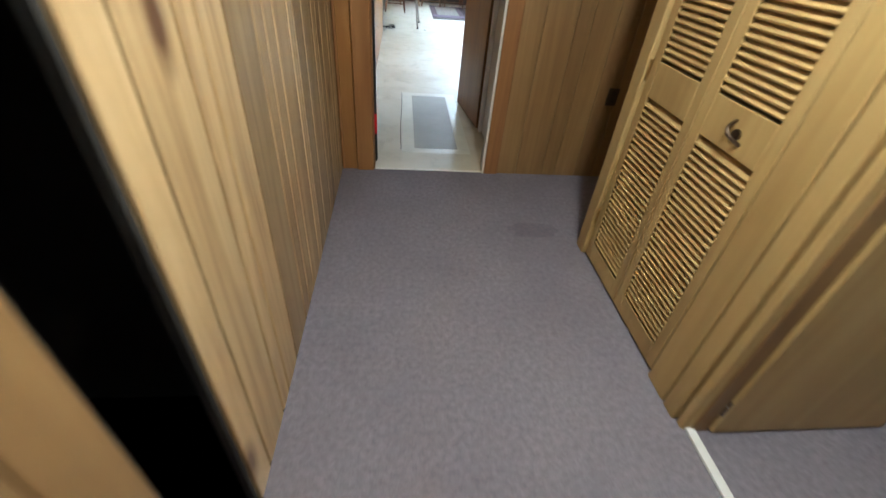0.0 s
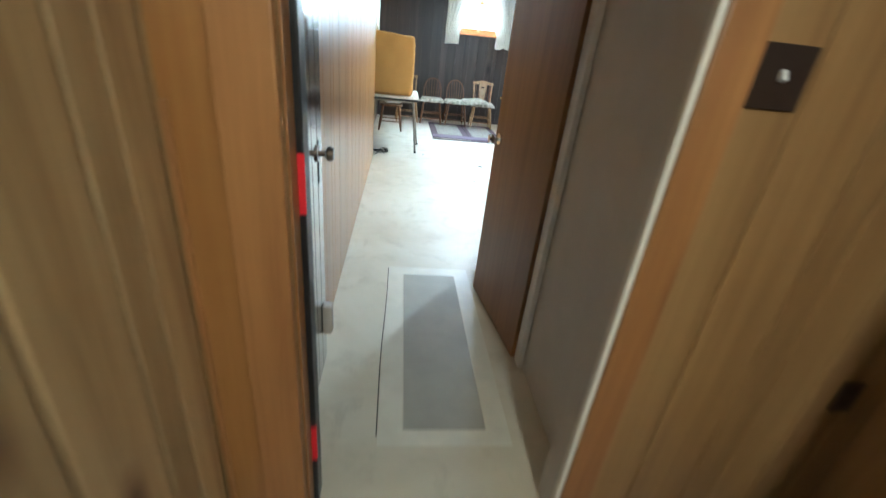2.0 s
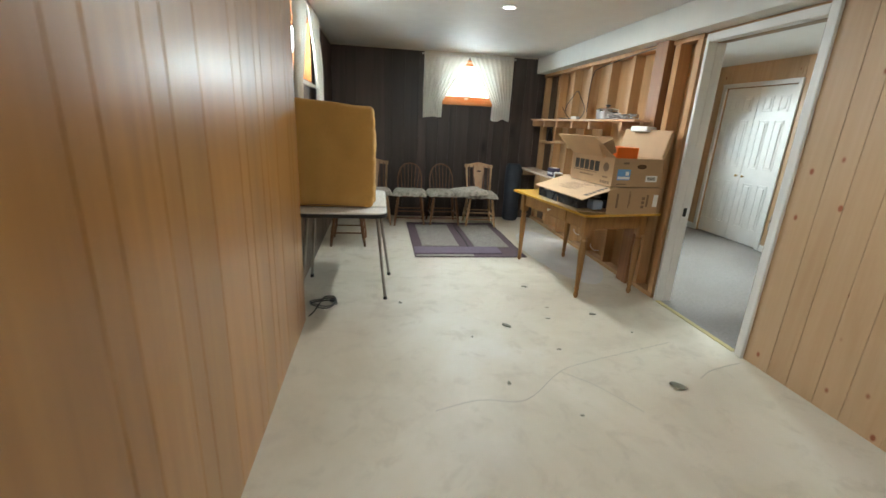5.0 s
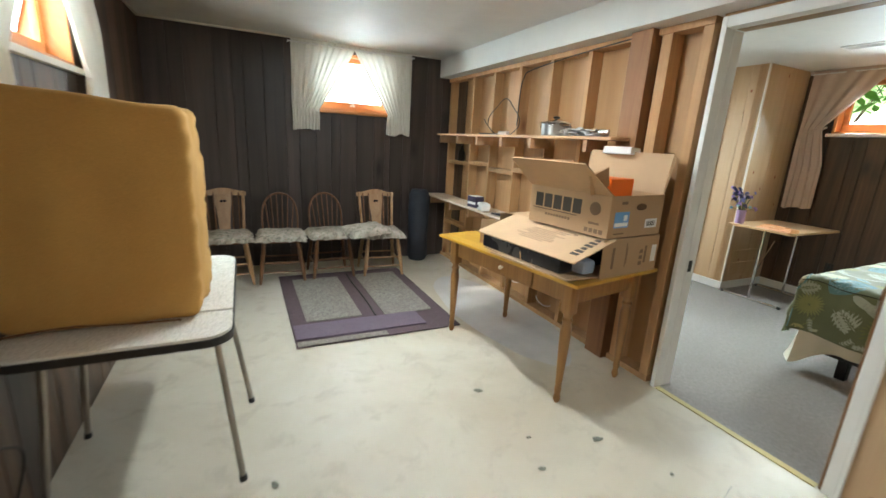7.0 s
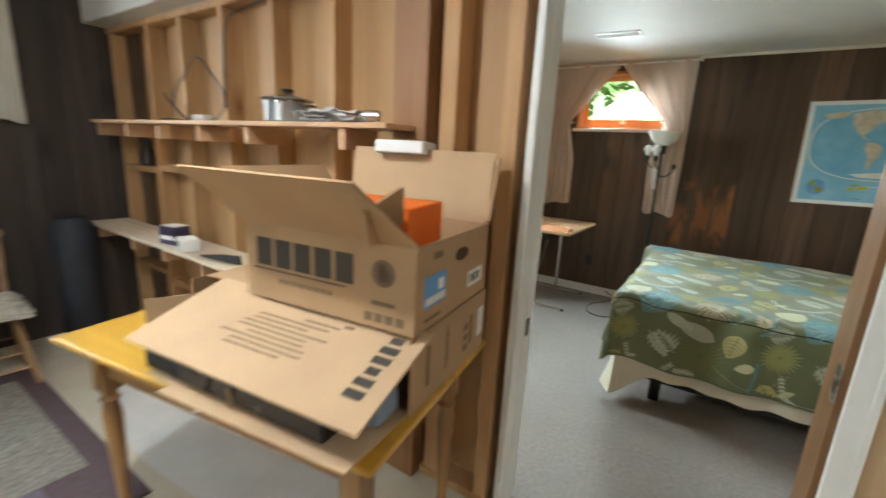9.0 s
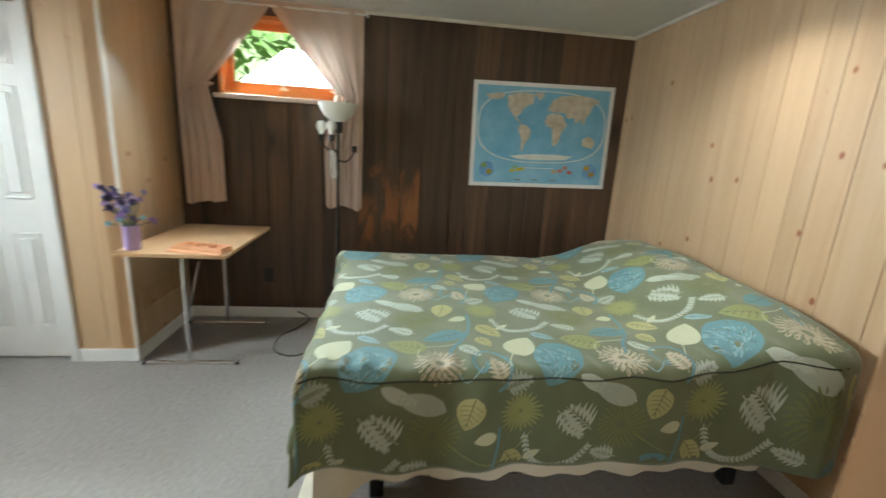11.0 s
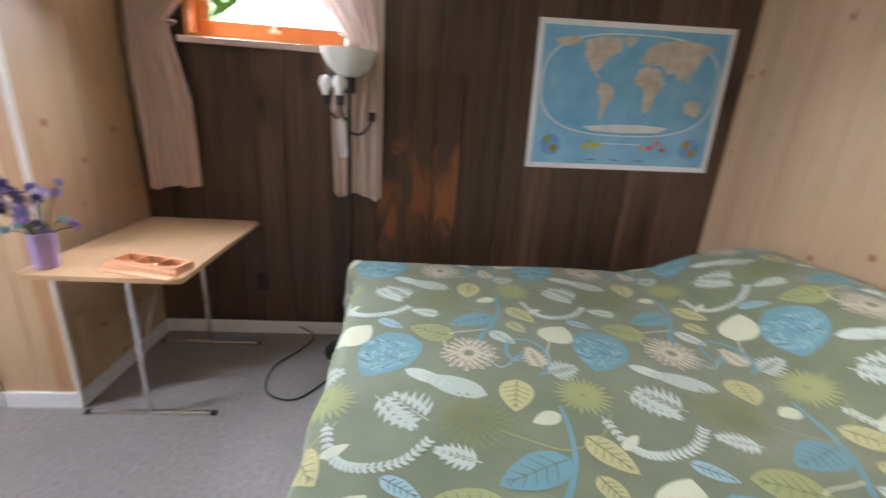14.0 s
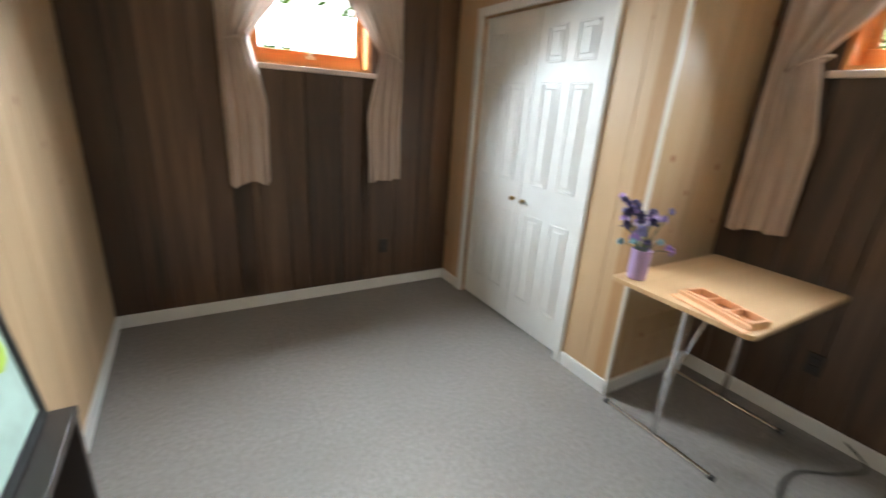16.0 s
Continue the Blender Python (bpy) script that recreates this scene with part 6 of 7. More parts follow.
# the seam's shadow line is put into the piping's dark green
part("piping", tube(B(), [lifted(-0.062 - 0.006 * math.sin(k * 0.9), 0.1 + k * 0.04, 0.0) for k in range(50)], 0.004, 6), plain("seam_shadow_green", (0.03, 0.035, 0.02), 0.9), QU, "stitched seam along the edge, its shadow coloured dark green", True)

# the print: leaves, sprigs, flower heads and curling stems, repeated every 0.7 m over the cloth
INK = {"cream": (0.49, 0.51, 0.34), "white": (0.43, 0.48, 0.40), "pale": (0.36, 0.40, 0.33), "yellow": (0.40, 0.38, 0.17), "beige": (0.45, 0.40, 0.28), "olive": (0.26, 0.285, 0.11), "moss": (0.175, 0.195, 0.075), "blue": (0.125, 0.255, 0.275), "sky": (0.25, 0.40, 0.43), "green": (0.11, 0.13, 0.064)}
MOTIF = {k: [] for k in INK}


def strip(ink, left, right, layer=0):
    """A ribbon between two lines of points on the cloth."""
    for k in range(len(left) - 1):
        MOTIF[ink].append((layer, (left[k], right[k], right[k + 1], left[k + 1])))


def stroke(ink, pts, w0, w1=None, layer=0, steps=6):
    pts = smooth_line([(x, y, 0) for x, y in pts], steps)
    l, r = [], []
    for k, p in enumerate(pts):
        t = (pts[min(k + 1, len(pts) - 1)] - pts[max(k - 1, 0)]).normalized()
        w = (w0 + ((w0 if w1 is None else w1) - w0) * k / (len(pts) - 1)) / 2
        l.append((p.x - t.y * w, p.y + t.x * w)), r.append((p.x + t.y * w, p.y - t.x * w))
    strip(ink, l, r, layer)


def leaf_shape(ink, b, t, width, layer=0, n=9, fat=0.75, heart=0.0):
    """A leaf from its stalk b to its tip t, widest towards the stalk."""
    b, t = Vector(b), Vector(t)
    d = t - b
    side = Vector((-d.y, d.x)).normalized() * width / 2
    rows = []
    for k in range(n + 1):
        s = k / n
        w = math.sin(math.pi * s**fat) ** 0.75 if 0 < k < n else 0.02
        back = -heart * d * math.exp(-((s - 0.0) / 0.25) ** 2)
        rows.append([tuple(b + d * s + side * w * q + back * abs(q)) for q in (-1, -0.5, 0, 0.5, 1)])
    for c in range(4):
        strip(ink, [r[c] for r in rows], [r[c + 1] for r in rows], layer)


def veined(ink, b, t, width, vein="green"):
    leaf_shape(ink, b, t, width)
    b, t = Vector(b), Vector(t)
    d = t - b
    side = Vector((-d.y, d.x)).normalized() * width / 2
    stroke(vein, [tuple(b + d * 0.03), tuple(b + d * 0.9)], 0.0035, 0.002, 1)
    for k in range(1, 6):
        s = 0.08 + 0.14 * k
        for sg in (-1, 1):
            w = math.sin(math.pi * min(1, s + 0.12) ** 0.75) * 0.8
            stroke(vein, [tuple(b + d * s), tuple(b + d * (s + 0.12) + side * sg * w)], 0.0028, 0.0018, 1, 3)


def sprig(ink, b, t, width, pairs=6):
    b, t = Vector(b), Vector(t)
    d = t - b
    side = Vector((-d.y, d.x)).normalized() * width / 2
    stroke(ink, [tuple(b), tuple(t)], 0.004, 0.002)
    for k in range(pairs):
        s = 0.12 + 0.8 * k / pairs
        for sg in (-1, 1):
            for reach, fork in ((1.0, 0.16), (0.55, 0.20)):
                w = math.sin(math.pi * min(1.0, s + 0.12) ** 0.8) * reach + 0.1
                leaf_shape(ink, tuple(b + d * s + side * sg * 0.05), tuple(b + d * (s + fork) + side * sg * w), 0.011, 0, 3)


def flower_head(ink, x, y, r, n=20, rings=((0.15, 0.55), (0.45, 0.80), (0.68, 1.0)), wide=0.016):
    for j, (r0, r1) in enumerate(rings):
        for k in range(n - 4 * (len(rings) - 1 - j)):
            m = n - 4 * (len(rings) - 1 - j)
            a = 2 * math.pi * (k + 0.5 * j) / m
            q = r * r1 * (1 + 0.08 * math.sin(k * 2.7 + j))
            leaf_shape(ink, (x + r * r0 * math.cos(a), y + r * r0 * math.sin(a)), (x + q * math.cos(a + 0.1), y + q * math.sin(a + 0.1)), wide, 0, 4, 1.2)
            if j == len(rings) - 1 and wide > 0.012:
                stroke("green", [(x + r * (r0 + 0.08) * math.cos(a), y + r * (r0 + 0.08) * math.sin(a)), (x + q * 0.93 * math.cos(a + 0.07), y + q * 0.93 * math.sin(a + 0.07))], 0.004, 0.004, 1, 2)


def garland(ink, pts, size):
    """A bent twig with leaflets on both sides."""
    stroke(ink, pts, 0.004)
    line = smooth_line([(x, y, 0) for x, y in pts], 6)
    for k in range(1, len(line) - 1):
        t = (line[k + 1] - line[k - 1]).normalized()
        for sg in (-1, 1):
            leaf_shape(ink, (line[k].x, line[k].y), (line[k].x + size * (0.7 * t.x - sg * 0.7 * t.y), line[k].y + size * (0.7 * t.y + sg * 0.7 * t.x)), size * 0.5, 0, 3)


for ink, b, t, w in (("cream", (0.073, 1.287), (0.209, 1.188), 0.125), ("pale", (0.507, 1.60), (0.59, 1.79), 0.085), ("cream", (0.423, 1.416), (0.398, 1.497), 0.05), ("white", (0.647, 1.117), (0.577, 0.98), 0.055), ("cream", (0.30, 1.30), (0.345, 1.24), 0.03)):
    leaf_shape(ink, b, t, w)
for ink, b, t, w in (("olive", (0.121, 1.611), (0.179, 1.766), 0.115), ("blue", (0.276, 1.44), (0.209, 1.623), 0.10), ("yellow", (0.345, 1.377), (0.227, 1.296), 0.08), ("yellow", (0.224, 1.397), (0.139, 1.358), 0.06), ("white", (0.154, 1.479), (0.063, 1.41), 0.06), ("yellow", (0.57, 1.50), (0.44, 1.534), 0.10), ("sky", (0.253, 1.164), (0.201, 1.075), 0.045)):
    veined(ink, b, t, w)
for ink, b, t, w in (("beige", (-0.072, 1.35), (0.045, 1.373), 0.085), ("pale", (-0.096, 1.342), (-0.062, 1.235), 0.10), ("white", (0.272, 1.65), (0.305, 1.765), 0.075), ("white", (0.516, 1.194), (0.395, 1.083), 0.085), ("white", (0.40, 1.77), (0.50, 1.88), 0.15)):
    sprig(ink, b, t, w)
flower_head("beige", 0.014, 1.573, 0.095, 22)
flower_head("moss", 0.412, 1.648, 0.105, 26, wide=0.010)
flower_head("olive", 0.50, 1.325, 0.085, 24, ((0.05, 1.0),), 0.012)
leaf_shape("blue", (0.095, 1.089), (-0.085, 1.185), 0.185, 0, 14, 0.60, 0.36)
rq = random.Random(21)
for k in range(150):
    s, q = rq.uniform(0.0, 0.85), rq.uniform(-0.45, 0.45)
    w = math.sin(math.pi * max(0.12, s) ** 0.62) * 0.17
    x, y = 0.105 - 0.185 * s + 0.471 * q * w, 1.084 + 0.10 * s + 0.882 * q * w
    stroke("sky" if k % 4 else "green", [(x, y), (x + 0.014 - 0.006 * q, y + 0.04 * q)], 0.0045, 0.002, 1, 2)
garland("white", [(0.412, 1.305), (0.312, 1.278), (0.277, 1.22), (0.296, 1.121), (0.363, 1.052)], 0.022)
stroke("blue", [(0.011, 1.402), (-0.016, 1.401), (-0.031, 1.426), (-0.003, 1.448), (0.051, 1.442), (0.088, 1.408), (0.082, 1.358), (0.038, 1.325), (-0.018, 1.315), (-0.075, 1.334), (-0.102, 1.366)], 0.010, 0.014)
stroke("blue", [(0.057, 1.535), (0.135, 1.509), (0.196, 1.467), (0.272, 1.43), (0.369, 1.409), (0.456, 1.407)], 0.016, 0.012)
for line, ink in (([(0.048, 1.644), (0.1, 1.647), (0.142, 1.614), (0.157, 1.534), (0.17, 1.489)], "cream"), ([(0.372, 1.592), (0.333, 1.516), (0.303, 1.436), (0.339, 1.34), (0.419, 1.278)], "olive"), ([(0.073, 1.287), (0.011, 1.312), (-0.019, 1.313)], "cream"), ([(0.688, 1.468), (0.627, 1.535), (0.689, 1.58)], "sky")):
    stroke(ink, line, 0.004)
spots = {}
for ink, quads in MOTIF.items():
    verts, faces = [], []
    for i in range(-2, 4):
        for j in range(-3, 3):
            ua, uc = 0.695 * i - 0.03 * j, 0.055 * i + 0.718 * j
            for layer, quad in quads:
                if all(A0 + 0.01 < a + ua < A1 - 0.01 and C0 + 0.03 < c + uc < C1 - 0.01 for a, c in quad):
                    base = len(verts)
                    for a, c in quad:
                        key = (round(a + ua, 4), round(c + uc, 4), layer)
                        if key not in spots:
                            spots[key] = lifted(a + ua, c + uc, 0.0022 + 0.0008 * layer)
                        verts.append(spots[key])
                    faces.append((base, base + 1, base + 2, base + 3))
    pm = bpy.data.meshes.new("print")
    pm.from_pydata(verts, [], faces)
    pm.materials.append(cloth("print_" + ink, INK[ink], 500, 0.75, 0.08, 0.25))
    ob = new("print", pm)
    ob.parent = QU
    tagged(ob, ink + " printed leaf pattern", kind="stuff")

# world map
MP = thing("world_map", "large wall map of the world, white border", "map", pose(X_EAST - 0.0005, 6.285, 1.574, 0, -1.2, -90))
MW, MH = 1.135, 0.80


def relief_sheet(name, deep, light, scale):
    m, N, L, Bs = nodes_of(name)
    v = coords(N, L, (1, 1, 1), False)
    n = noise_node(N, L, v, scale, 5, 0.6, 0.3)
    L.new(ramp(N, L, n, [(0.3, deep), (0.7, light)]), Bs.inputs["Base Color"])
    Bs.inputs["Roughness"].default_value = 0.42
    return m


M_SEA = relief_sheet("map_sea", (0.17, 0.42, 0.60), (0.28, 0.55, 0.70), 5)
M_SEA_DEEP = relief_sheet("map_deep_sea", (0.13, 0.38, 0.58), (0.24, 0.51, 0.69), 6)
M_LAND = relief_sheet("map_land", (0.42, 0.36, 0.26), (0.68, 0.62, 0.52), 16)
M_ICE = relief_sheet("map_ice", (0.62, 0.66, 0.62), (0.78, 0.78, 0.72), 12)


def flat_shape(bm, pts, z):
    bm.faces.new([bm.verts.new((x, -z, y)) for x, y in pts])
    return bm


def oval(cx, cy, rx, ry, n=40, p=2.0):
    return [(cx + rx * math.copysign(abs(math.cos(a)) ** (2 / p), math.cos(a)), cy + ry * math.copysign(abs(math.sin(a)) ** (2 / p), math.sin(a))) for a in [2 * math.pi * k / n for k in range(n)]]


# the paper is local x across, z up; the front looks along local -y
def paper(u, v):
    return Vector(((u - 0.5) * MW, -0.004 - 0.003 * noise.noise(Vector((u * 3, v * 3, 1))) * 0, (v - 0.5) * MH))


part("sheet", bx(B(), -MW / 2, -0.003, -MH / 2, MW / 2, 0.0, MH / 2), M_PAPER, MP, "white paper")
part("print", flat_shape(B(), [(-0.535, -0.37), (0.535, -0.37), (0.535, 0.37), (-0.535, 0.37)], 0.0034), M_SEA, MP, "blue background")
part("print", flat_shape(B(), oval(0, 0.07, 0.525, 0.275, 48, 2.8), 0.0038), M_ICE, MP)
part("print", flat_shape(B(), oval(0, 0.07, 0.515, 0.268, 48, 2.8), 0.0041), M_SEA_DEEP, MP, "oval ocean")
LANDS = (
    ((-0.30, 0.30), (-0.20, 0.325), (-0.08, 0.32), (-0.09, 0.25), (-0.15, 0.22), (-0.19, 0.165), (-0.22, 0.14), (-0.17, 0.10), (-0.20, 0.105), (-0.25, 0.16), (-0.29, 0.22)),
    ((-0.185, 0.09), (-0.13, 0.085), (-0.09, 0.045), (-0.10, -0.01), (-0.135, -0.06), (-0.15, -0.115), (-0.165, -0.11), (-0.165, -0.02), (-0.195, 0.045)),
    ((0.03, 0.16), (0.07, 0.185), (0.13, 0.18), (0.17, 0.155), (0.185, 0.11), (0.205, 0.10), (0.16, 0.04), (0.145, -0.03), (0.115, -0.07), (0.095, -0.065), (0.085, 0.02), (0.075, 0.07), (0.03, 0.09), (0.015, 0.12)),
    ((0.03, 0.20), (0.06, 0.27), (0.12, 0.31), (0.25, 0.325), (0.38, 0.315), (0.46, 0.29), (0.40, 0.25), (0.38, 0.19), (0.35, 0.155), (0.345, 0.12), (0.325, 0.10), (0.31, 0.15), (0.275, 0.11), (0.25, 0.155), (0.20, 0.145), (0.17, 0.19), (0.10, 0.19)),
    ((0.34, -0.01), (0.38, 0.015), (0.42, 0.01), (0.45, -0.04), (0.43, -0.08), (0.38, -0.065), (0.345, -0.06)),
    ((-0.08, 0.32), (-0.03, 0.335), (0.0, 0.315), (-0.04, 0.27)),
    ((-0.47, 0.30), (-0.36, 0.32), (-0.31, 0.30), (-0.35, 0.27), (-0.44, 0.265)),
)
for k, pts in enumerate(LANDS):
    part("land", flat_shape(B(), pts, 0.0044 + 0.0001 * k), M_LAND, MP, "beige relief land")
part("land", flat_shape(B(), [(-0.25, -0.155), (-0.1, -0.14), (0.1, -0.135), (0.27, -0.145), (0.22, -0.175), (0.0, -0.185), (-0.2, -0.178)], 0.0052), M_ICE, MP, "white polar land")
for cx, mats in ((-0.43, ((0.20, 0.32, 0.10), (0.30, 0.26, 0.03))), (0.43, ((0.42, 0.28, 0.05), (0.38, 0.24, 0.05)))):
    g = part("globe", flat_shape(B(), oval(cx, -0.265, 0.062, 0.062, 28), 0.0038), relief_sheet("map_globe", (0.10, 0.26, 0.55), (0.20, 0.40, 0.66), 20), MP)
    for q, c in enumerate(mats):
        part("land", flat_shape(B(), oval(cx - 0.025 + 0.045 * q, -0.235 - 0.05 * q, 0.026, 0.022, 12), 0.0042), plain("map_tint", c, 0.45), g)
for cx, c in ((-0.22, (0.60, 0.50, 0.03)), (-0.17, (0.62, 0.46, 0.02)), (-0.14, (0.55, 0.50, 0.05)), (-0.20, (0.25, 0.45, 0.2)), (0.18, (0.68, 0.16, 0.10)), (0.22, (0.66, 0.22, 0.12)), (0.26, (0.65, 0.12, 0.06)), (0.13, (0.60, 0.35, 0.2))):
    part("inset", flat_shape(B(), oval(cx, -0.255 + 0.02 * math.sin(cx * 90), 0.022, 0.014, 9), 0.0040), plain("map_inset", c, 0.45, vary=0.2), MP)
part("inset", flat_shape(B(), [(-0.13, -0.246), (0.12, -0.246), (0.12, -0.25), (-0.13, -0.25)], 0.0040), M_PAPER, MP)
for k in range(3):
    part("inset", flat_shape(B(), [(-0.2 + 0.15 * k, -0.34), (-0.15 + 0.15 * k, -0.34), (-0.15 + 0.15 * k, -0.346), (-0.2 + 0.15 * k, -0.346)], 0.0040), M_INK_SOFT, MP)

# folding table
FT = thing("folding_table", "small folding table with light wood top and chrome legs", "table", pose(5.335, 8.655, 0))
TW, TL = 0.435, 0.295


def top_board(bm, z0, z1):
    pts = []
    for cx, cy, a0 in ((TW, -TL, -90), (TW, TL, 0), (-TW, TL, 90), (-TW, -TL, 180)):
        for k in range(5):
            a = radians(a0 + 22.5 * k)
            pts.append((cx - math.copysign(0.025, cx) + 0.025 * math.cos(a), cy - math.copysign(0.025, cy) + 0.025 * math.sin(a)))
    lo, hi = [bm.verts.new((x, y, z0)) for x, y in pts], [bm.verts.new((x, y, z1)) for x, y in pts]
    bm.faces.new(list(reversed(lo))), bm.faces.new(hi)
    for k in range(len(pts)):
        bm.faces.new((lo[k], lo[(k + 1) % len(pts)], hi[(k + 1) % len(pts)], hi[k]))
    return bm


part("tabletop", top_board(B(), 0.766, 0.785), M_LAMINATE, FT)
for x in (-0.225, 0.405):
    lg = part("leg", cyl(B(), (x, 0.04, 0.012), (x, 0.04, 0.766), 0.013, seg=16), M_CHROME, FT, "polished chrome leg", True)
    part("collar", cyl(B(), (x, 0.04, 0.30), (x, 0.04, 0.33), 0.016, seg=16), M_CHROME, lg, "", True)
    fo = part("foot", cyl(B(), (x, -0.235, 0.014), (x, 0.30, 0.014), 0.012, seg=14), M_CHROME, FT, "chrome tube foot", True)
    for y in (-0.245, 0.31):
        part("foot_cap", cyl(B(), (x, y - 0.012, 0.014), (x, y + 0.012, 0.014), 0.0135, seg=14), M_BLACK, fo, "", True)
part("brace", cyl(B(), (-0.225, 0.04, 0.30), (0.0, 0.04, 0.62), 0.006, seg=8), M_CHROME, FT, "", True)

TR = thing("divided_tray", "small orange-tan wooden tray with three compartments", "tray", pose(5.01, 8.52, 0.786, 0, 0, 76))
tb = B()
w, d, h = 0.29, 0.095, 0.032
bx(tb, -w / 2, -d / 2, 0, w / 2, d / 2, 0.005), bx(tb, -w / 2, -d / 2, 0.005, w / 2, -d / 2 + 0.007, h), bx(tb, -w / 2, d / 2 - 0.007, 0.005, w / 2, d / 2, h)
for x in (-w / 2, -w / 6 - 0.003, w / 6 - 0.003, w / 2 - 0.007):
    bx(tb, x, -d / 2 + 0.007, 0.005, x + 0.007, d / 2 - 0.007, h)
part("tray", tb, M_TRAY, TR)
part("lower_tray", bx(bx(B(), -w / 2 - 0.012, d / 2 + 0.004, 0, w / 2 + 0.012, d / 2 + 0.014, 0.024), -w / 2 - 0.012, d / 2 + 0.014, 0, w / 2 + 0.012, d / 2 + 0.05, 0.008), M_TRAY, TR)

# vase with flowers
VS = thing("flower_vase", "violet glass vase of purple and yellow silk flowers", "vase", pose(4.985, 8.885, 0.786))
M_VASE = plain("violet_glass", (0.42, 0.30, 0.52), 0.08, vary=0.08)
vb = B()
lathe(vb, [(0.036, 0), (0.04, 0.004), (0.041, 0.07), (0.043, 0.135), (0.040, 0.137), (0.038, 0.07), (0.0, 0.06)], seg=24)
part("vase", vb, M_VASE, VS, "", True)
M_STEM = plain("stem_green", (0.05, 0.09, 0.04), 0.6)
PETALS = [plain("petal_violet", (0.34, 0.22, 0.58), 0.6), plain("petal_blue", (0.22, 0.22, 0.50), 0.6), plain("petal_lilac", (0.58, 0.47, 0.72), 0.6), plain("petal_yellow", (0.70, 0.55, 0.08), 0.6), plain("petal_teal", (0.25, 0.50, 0.58), 0.6), plain("petal_dark", (0.06, 0.05, 0.14), 0.7)]
rf = random.Random(11)


def blossom(at, r, mat, tall=1.0):
    bm = B()
    for k in range(9):
        a, e = rf.uniform(0, 6.28), rf.uniform(-0.3, 1.3)
        n = Vector((math.cos(a) * math.cos(e), math.sin(a) * math.cos(e), math.sin(e) * tall))
        c = Vector(at) + n * r * 0.6
        s = n.orthogonal().normalized()
        t2 = n.cross(s)
        q = r * rf.uniform(0.5, 0.8)
        loop = [bm.verts.new(c + q * (math.cos(w) * s + math.sin(w) * t2 * 0.7) + n * q * 0.3 * math.cos(2 * w)) for w in [math.pi * j / 3 for j in range(6)]]
        mid = bm.verts.new(c - n * q * 0.25)
        for j in range(6):
            bm.faces.new((mid, loop[j], loop[(j + 1) % 6]))
    return bm


for k in range(24):
    a, lean = rf.uniform(0, 6.28), rf.uniform(0.02, 0.115)
    tip = Vector((math.cos(a) * lean, math.sin(a) * lean, rf.uniform(0.19, 0.36) - lean * 0.5))
    st = part("stem", tube(B(), smooth_line([(math.cos(a) * 0.015, math.sin(a) * 0.015, 0.10), tuple(tip * 0.55 + Vector((0, 0, 0.06))), tuple(tip)], 4), 0.0022, 5), M_STEM, VS, "", True)
    part("flower", blossom(tip, rf.uniform(0.016, 0.028), PETALS[k % 6 if k % 5 else 0], 1.3), PETALS[(k * 5) % 6 if k % 3 else 0], st)
for k in range(3):
    a = 2.2 + 0.5 * k
    pts = smooth_line([(0, 0, 0.12), (0.05 * math.cos(a), 0.05 * math.sin(a), 0.28), (0.13 * math.cos(a), 0.13 * math.sin(a), 0.36)], 8)
    spike = B()
    for p in pts[7:]:
        for j in range(4):
            w = rf.uniform(0, 6.28)
            bmesh.ops.create_icosphere(spike, subdivisions=1, radius=0.008, matrix=Matrix.Translation(p + Vector((math.cos(w) * 0.008, math.sin(w) * 0.008, rf.uniform(-0.006, 0.006)))))
    part("flower_spike", spike, PETALS[5 if k else 0], VS, "dark violet flower spike")

# floor lamp
FL = thing("floor_lamp", "black floor lamp with opal bowl and side bulbs, unlit", "floor lamp", pose(5.69, 7.85, 0))
bb = B()
lathe(bb, [(0.15, 0), (0.152, 0.012), (0.12, 0.03), (0.05, 0.042), (0.05, 0.06), (0.018, 0.075), (0.0, 0.076)], seg=32)
part("base", bb, M_BLACK, FL, "", True)
part("base_collar", lathe(B(), [(0.048, 0.06), (0.05, 0.066), (0.03, 0.085), (0.0, 0.086)], seg=24), M_BRASS, FL, "worn copper-coloured collar", True)
part("pole", cyl(B(), (0, 0, 0.06), (0, 0, 1.56), 0.0125, seg=16), M_BLACK, FL, "", True)
bw = B()
lathe(bw, [(0.03, 1.575), (0.06, 1.585), (0.10, 1.62), (0.128, 1.665), (0.138, 1.70), (0.133, 1.70), (0.122, 1.665), (0.095, 1.625), (0.055, 1.592), (0.0, 1.585)], seg=36)
part("shade", bw, M_OPAL, FL, "white opal glass bowl", True)
part("socket", lathe(B(), [(0.028, 1.50), (0.032, 1.52), (0.034, 1.575), (0.0, 1.576)], seg=20), M_BLACK, FL, "", True)
for k, (a, z) in enumerate(((98, 1.44), (165, 1.44), (268, 1.37))):
    ca, sa = math.cos(radians(a)), math.sin(radians(a))
    q = (0.115 * ca, 0.115 * sa, z)
    arm = part("arm", tube(B(), smooth_line([(0, 0, z - 0.06), (0.05 * ca, 0.05 * sa, z - 0.07), (0.09 * ca, 0.09 * sa, z - 0.04), q], 6), 0.006, 8), M_BLACK, FL, "", True)
    part("socket", cyl(B(), q, (q[0], q[1], z + 0.045), 0.019, 0.021, 16), M_BLACK, arm, "", True)
    if k < 2:
        part("bulb", lathe(B(), [(0.014, z + 0.045), (0.018, z + 0.06), (0.034, z + 0.09), (0.034, z + 0.11), (0.024, z + 0.132), (0.0, z + 0.14)], at=(q[0], q[1], 0), seg=20), M_OPAL, arm, "frosted white bulb", True)
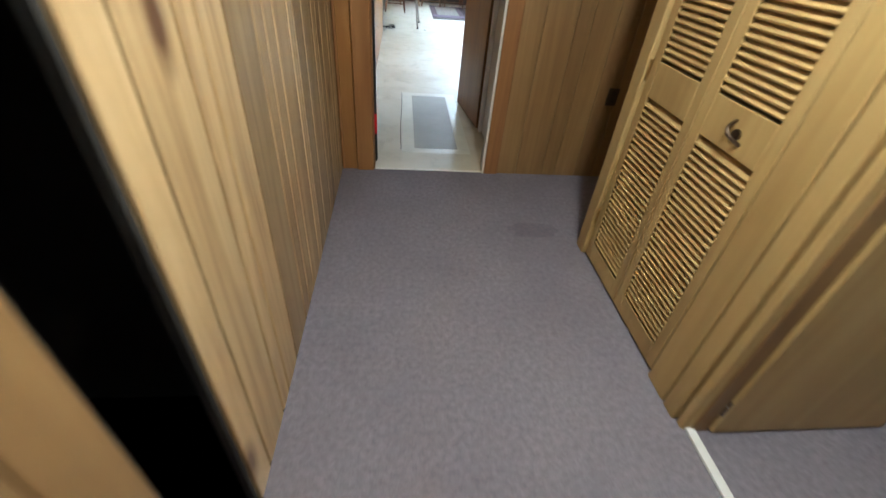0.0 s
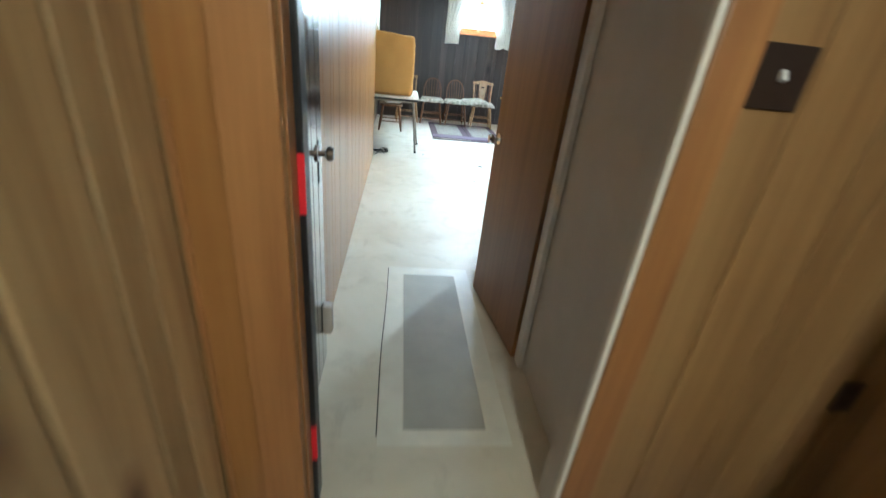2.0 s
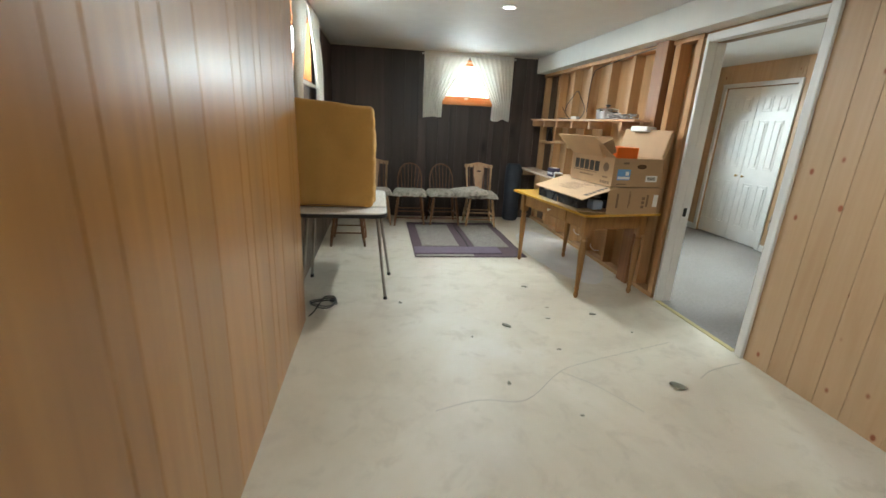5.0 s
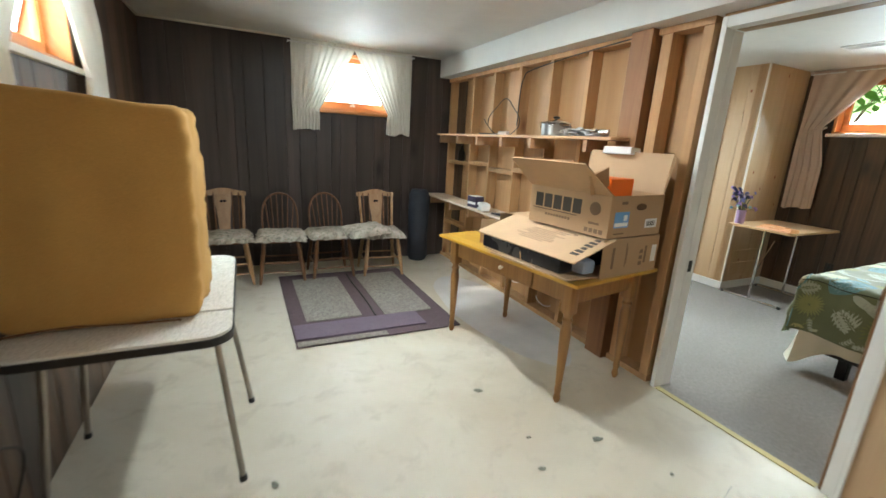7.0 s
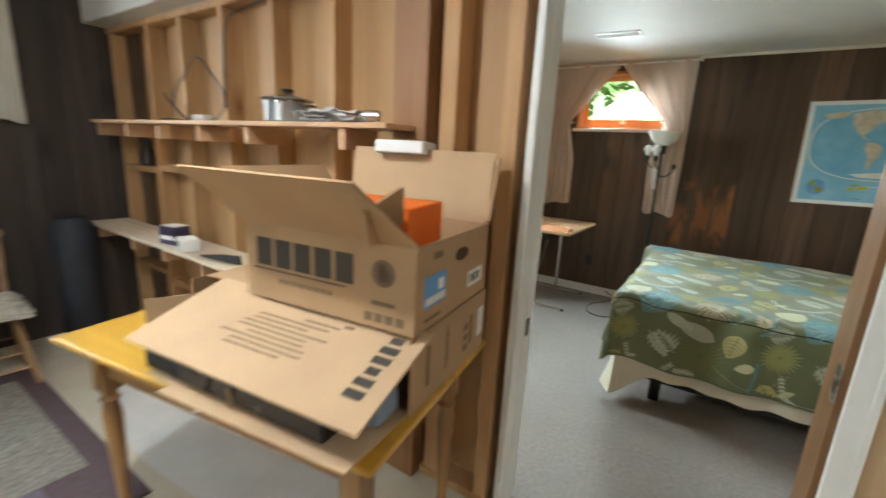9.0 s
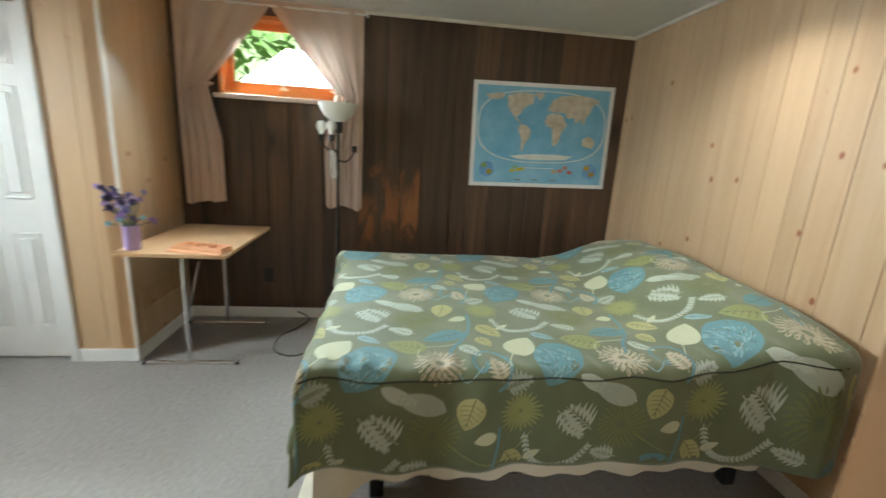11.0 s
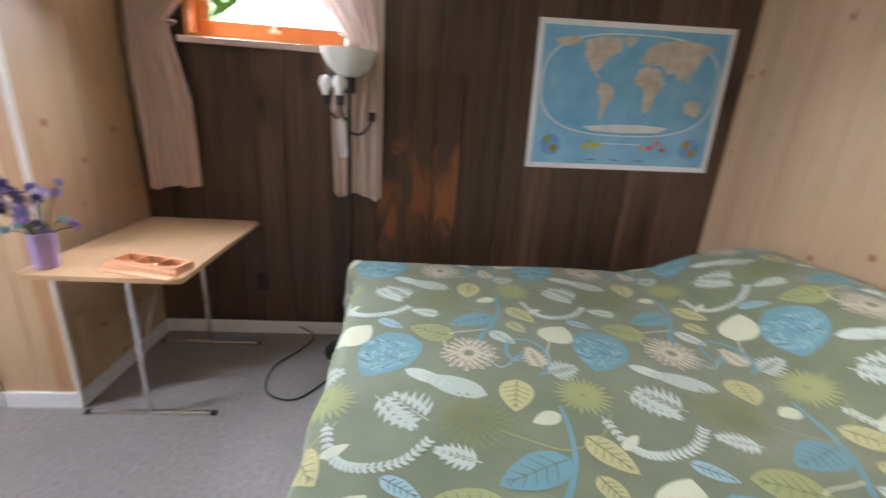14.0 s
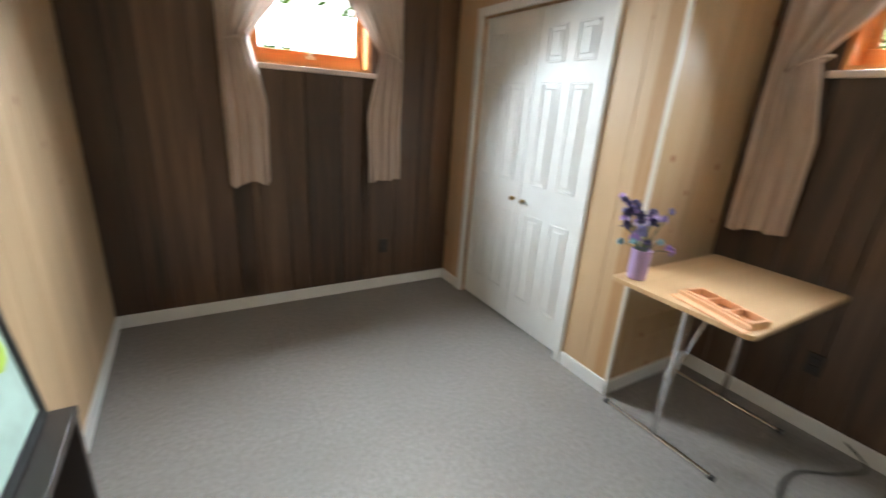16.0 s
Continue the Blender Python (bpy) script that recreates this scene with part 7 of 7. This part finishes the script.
for k in range(3):
    pts = [(-0.05 + 0.012 * k + 0.022 * math.sin(a), 0.03 + 0.02 * math.sin(a + k), 1.28 + 0.095 * math.cos(a)) for a in [2 * math.pi * j / 24 for j in range(24)]]
    part("cord", tube(B(), pts, 0.004, 6, True), M_WHITE, FL, "white cord hung in loops", True)
single("lamp_cable", tube(B(), smooth_line([(5.60, 7.78, 0.012), (5.40, 7.92, 0.008), (5.22, 8.06, 0.008), (5.28, 8.22, 0.008), (5.50, 8.25, 0.008), (5.68, 8.15, 0.008), (5.84, 8.10, 0.012), (5.875, 8.2, 0.06)], 10), 0.005, 6), M_CABLE, "dark lamp cable lying in a curve on carpet", "cable", smooth=True)

# boards and leaning things
single("wooden_board", bx(B(), -0.36, -0.015, 0, 0.36, 0.015, 0.735, 0.004), wood("red_brown_board", (0.10, 0.045, 0.028), (0.08, 0.034, 0.02), (0.055, 0.022, 0.014), 0.35, axis=0), "red-brown wooden board standing against the pine wall", "board", pose(3.17, 5.68, 0, 1.5, 0, 0))
LP = thing("leaning_picture", "dark framed sea-green picture leaning on the pine wall", "picture", pose(2.866, 8.93, 0.552, 0, -6, 0))
for q in ((-0.30, 0, -0.265, 0.44), (0.265, 0, 0.30, 0.44), (-0.265, 0, 0.265, 0.035), (-0.265, 0.405, 0.265, 0.44)):
    part("frame_bar", bx(B(), -0.012, q[0], q[1], 0.012, q[2], q[3], 0.003), M_BLACK, LP)
part("canvas", bx(B(), -0.006, -0.265, 0.035, 0.006, 0.265, 0.405), plain("pale_sea_green", (0.48, 0.62, 0.55), 0.6, vary=0.2), LP, "pale sea-green picture")
part("flower_blot", lathe(B(), [(0.05, 0.0), (0.04, 0.004), (0.0, 0.005)], seg=9, m=pose(0.0062, 0.20, 0.26, 0, 90, 0)), plain("lime_yellow", (0.45, 0.60, 0.08), 0.5), LP, "lime-yellow blot")
# made-up stand: its near-black colour fills in for shaded floor below the picture
ST = thing("low_stand", "added black-brown stand in place of shaded floor below the picture", "stand", pose(2.82, 8.62, 0))
part("top", bx(B(), 0, 0, 0.52, 0.12, 0.62, 0.55, 0.004), M_PLATE_DARK, ST)
for y in (0.0, 0.59):
    part("side_panel", bx(B(), 0.004, y, 0, 0.116, y + 0.03, 0.519, 0.003), M_PLATE_DARK, ST)
part("back_panel", bx(B(), 0.004, 0.031, 0.06, 0.018, 0.589, 0.519, 0.002), M_PLATE_DARK, ST)

# shrubs outside the windows
rs = random.Random(3)


def shrub(x, y, rx, ry, h, n, mat):
    t = thing("shrub", "leafy green shrub outside a basement window", "shrub", pose(x, y, GRADE))
    tr = B()
    for k in range(5):
        a = rs.uniform(0, 6.28)
        cyl(tr, (0, 0, 0), (math.cos(a) * rx * 0.5, math.sin(a) * ry * 0.5, h * 0.7), 0.012, 0.005, 6)
    part("trunk", tr, M_CHAIR, t)
    lv = B()
    for k in range(n):
        a, r, z = rs.uniform(0, 6.28), math.sqrt(rs.random()), rs.random()
        p = Vector((math.cos(a) * r * rx, math.sin(a) * r * ry, 0.05 + z * h * (1 - 0.4 * r)))
        m = Matrix.Translation(p) @ Euler((rs.uniform(-1, 1), rs.uniform(-1, 1), rs.uniform(0, 6.28))).to_matrix().to_4x4()
        s = rs.uniform(0.06, 0.15)
        vs = [lv.verts.new(m @ Vector(q)) for q in ((-s, 0, 0), (-s * 0.2, s * 0.38, 0.008), (s, 0, -0.006), (-s * 0.2, -s * 0.38, 0.008))]
        lv.faces.new((vs[0], vs[1], vs[2])), lv.faces.new((vs[0], vs[2], vs[3]))
    tagged(part("foliage", lv, mat, t), kind="stuff")


shrub(7.6, 8.0, 0.8, 1.1, 1.5, 230, M_LEAF)
shrub(7.9, 9.6, 0.8, 0.9, 1.6, 190, M_LEAF)
shrub(4.4, 12.9, 1.3, 0.7, 1.4, 200, M_LEAF)
shrub(1.2, 13.4, 1.2, 0.8, 1.2, 160, M_LEAF)
shrub(-2.3, 8.9, 0.7, 1.2, 1.6, 210, M_LEAF)
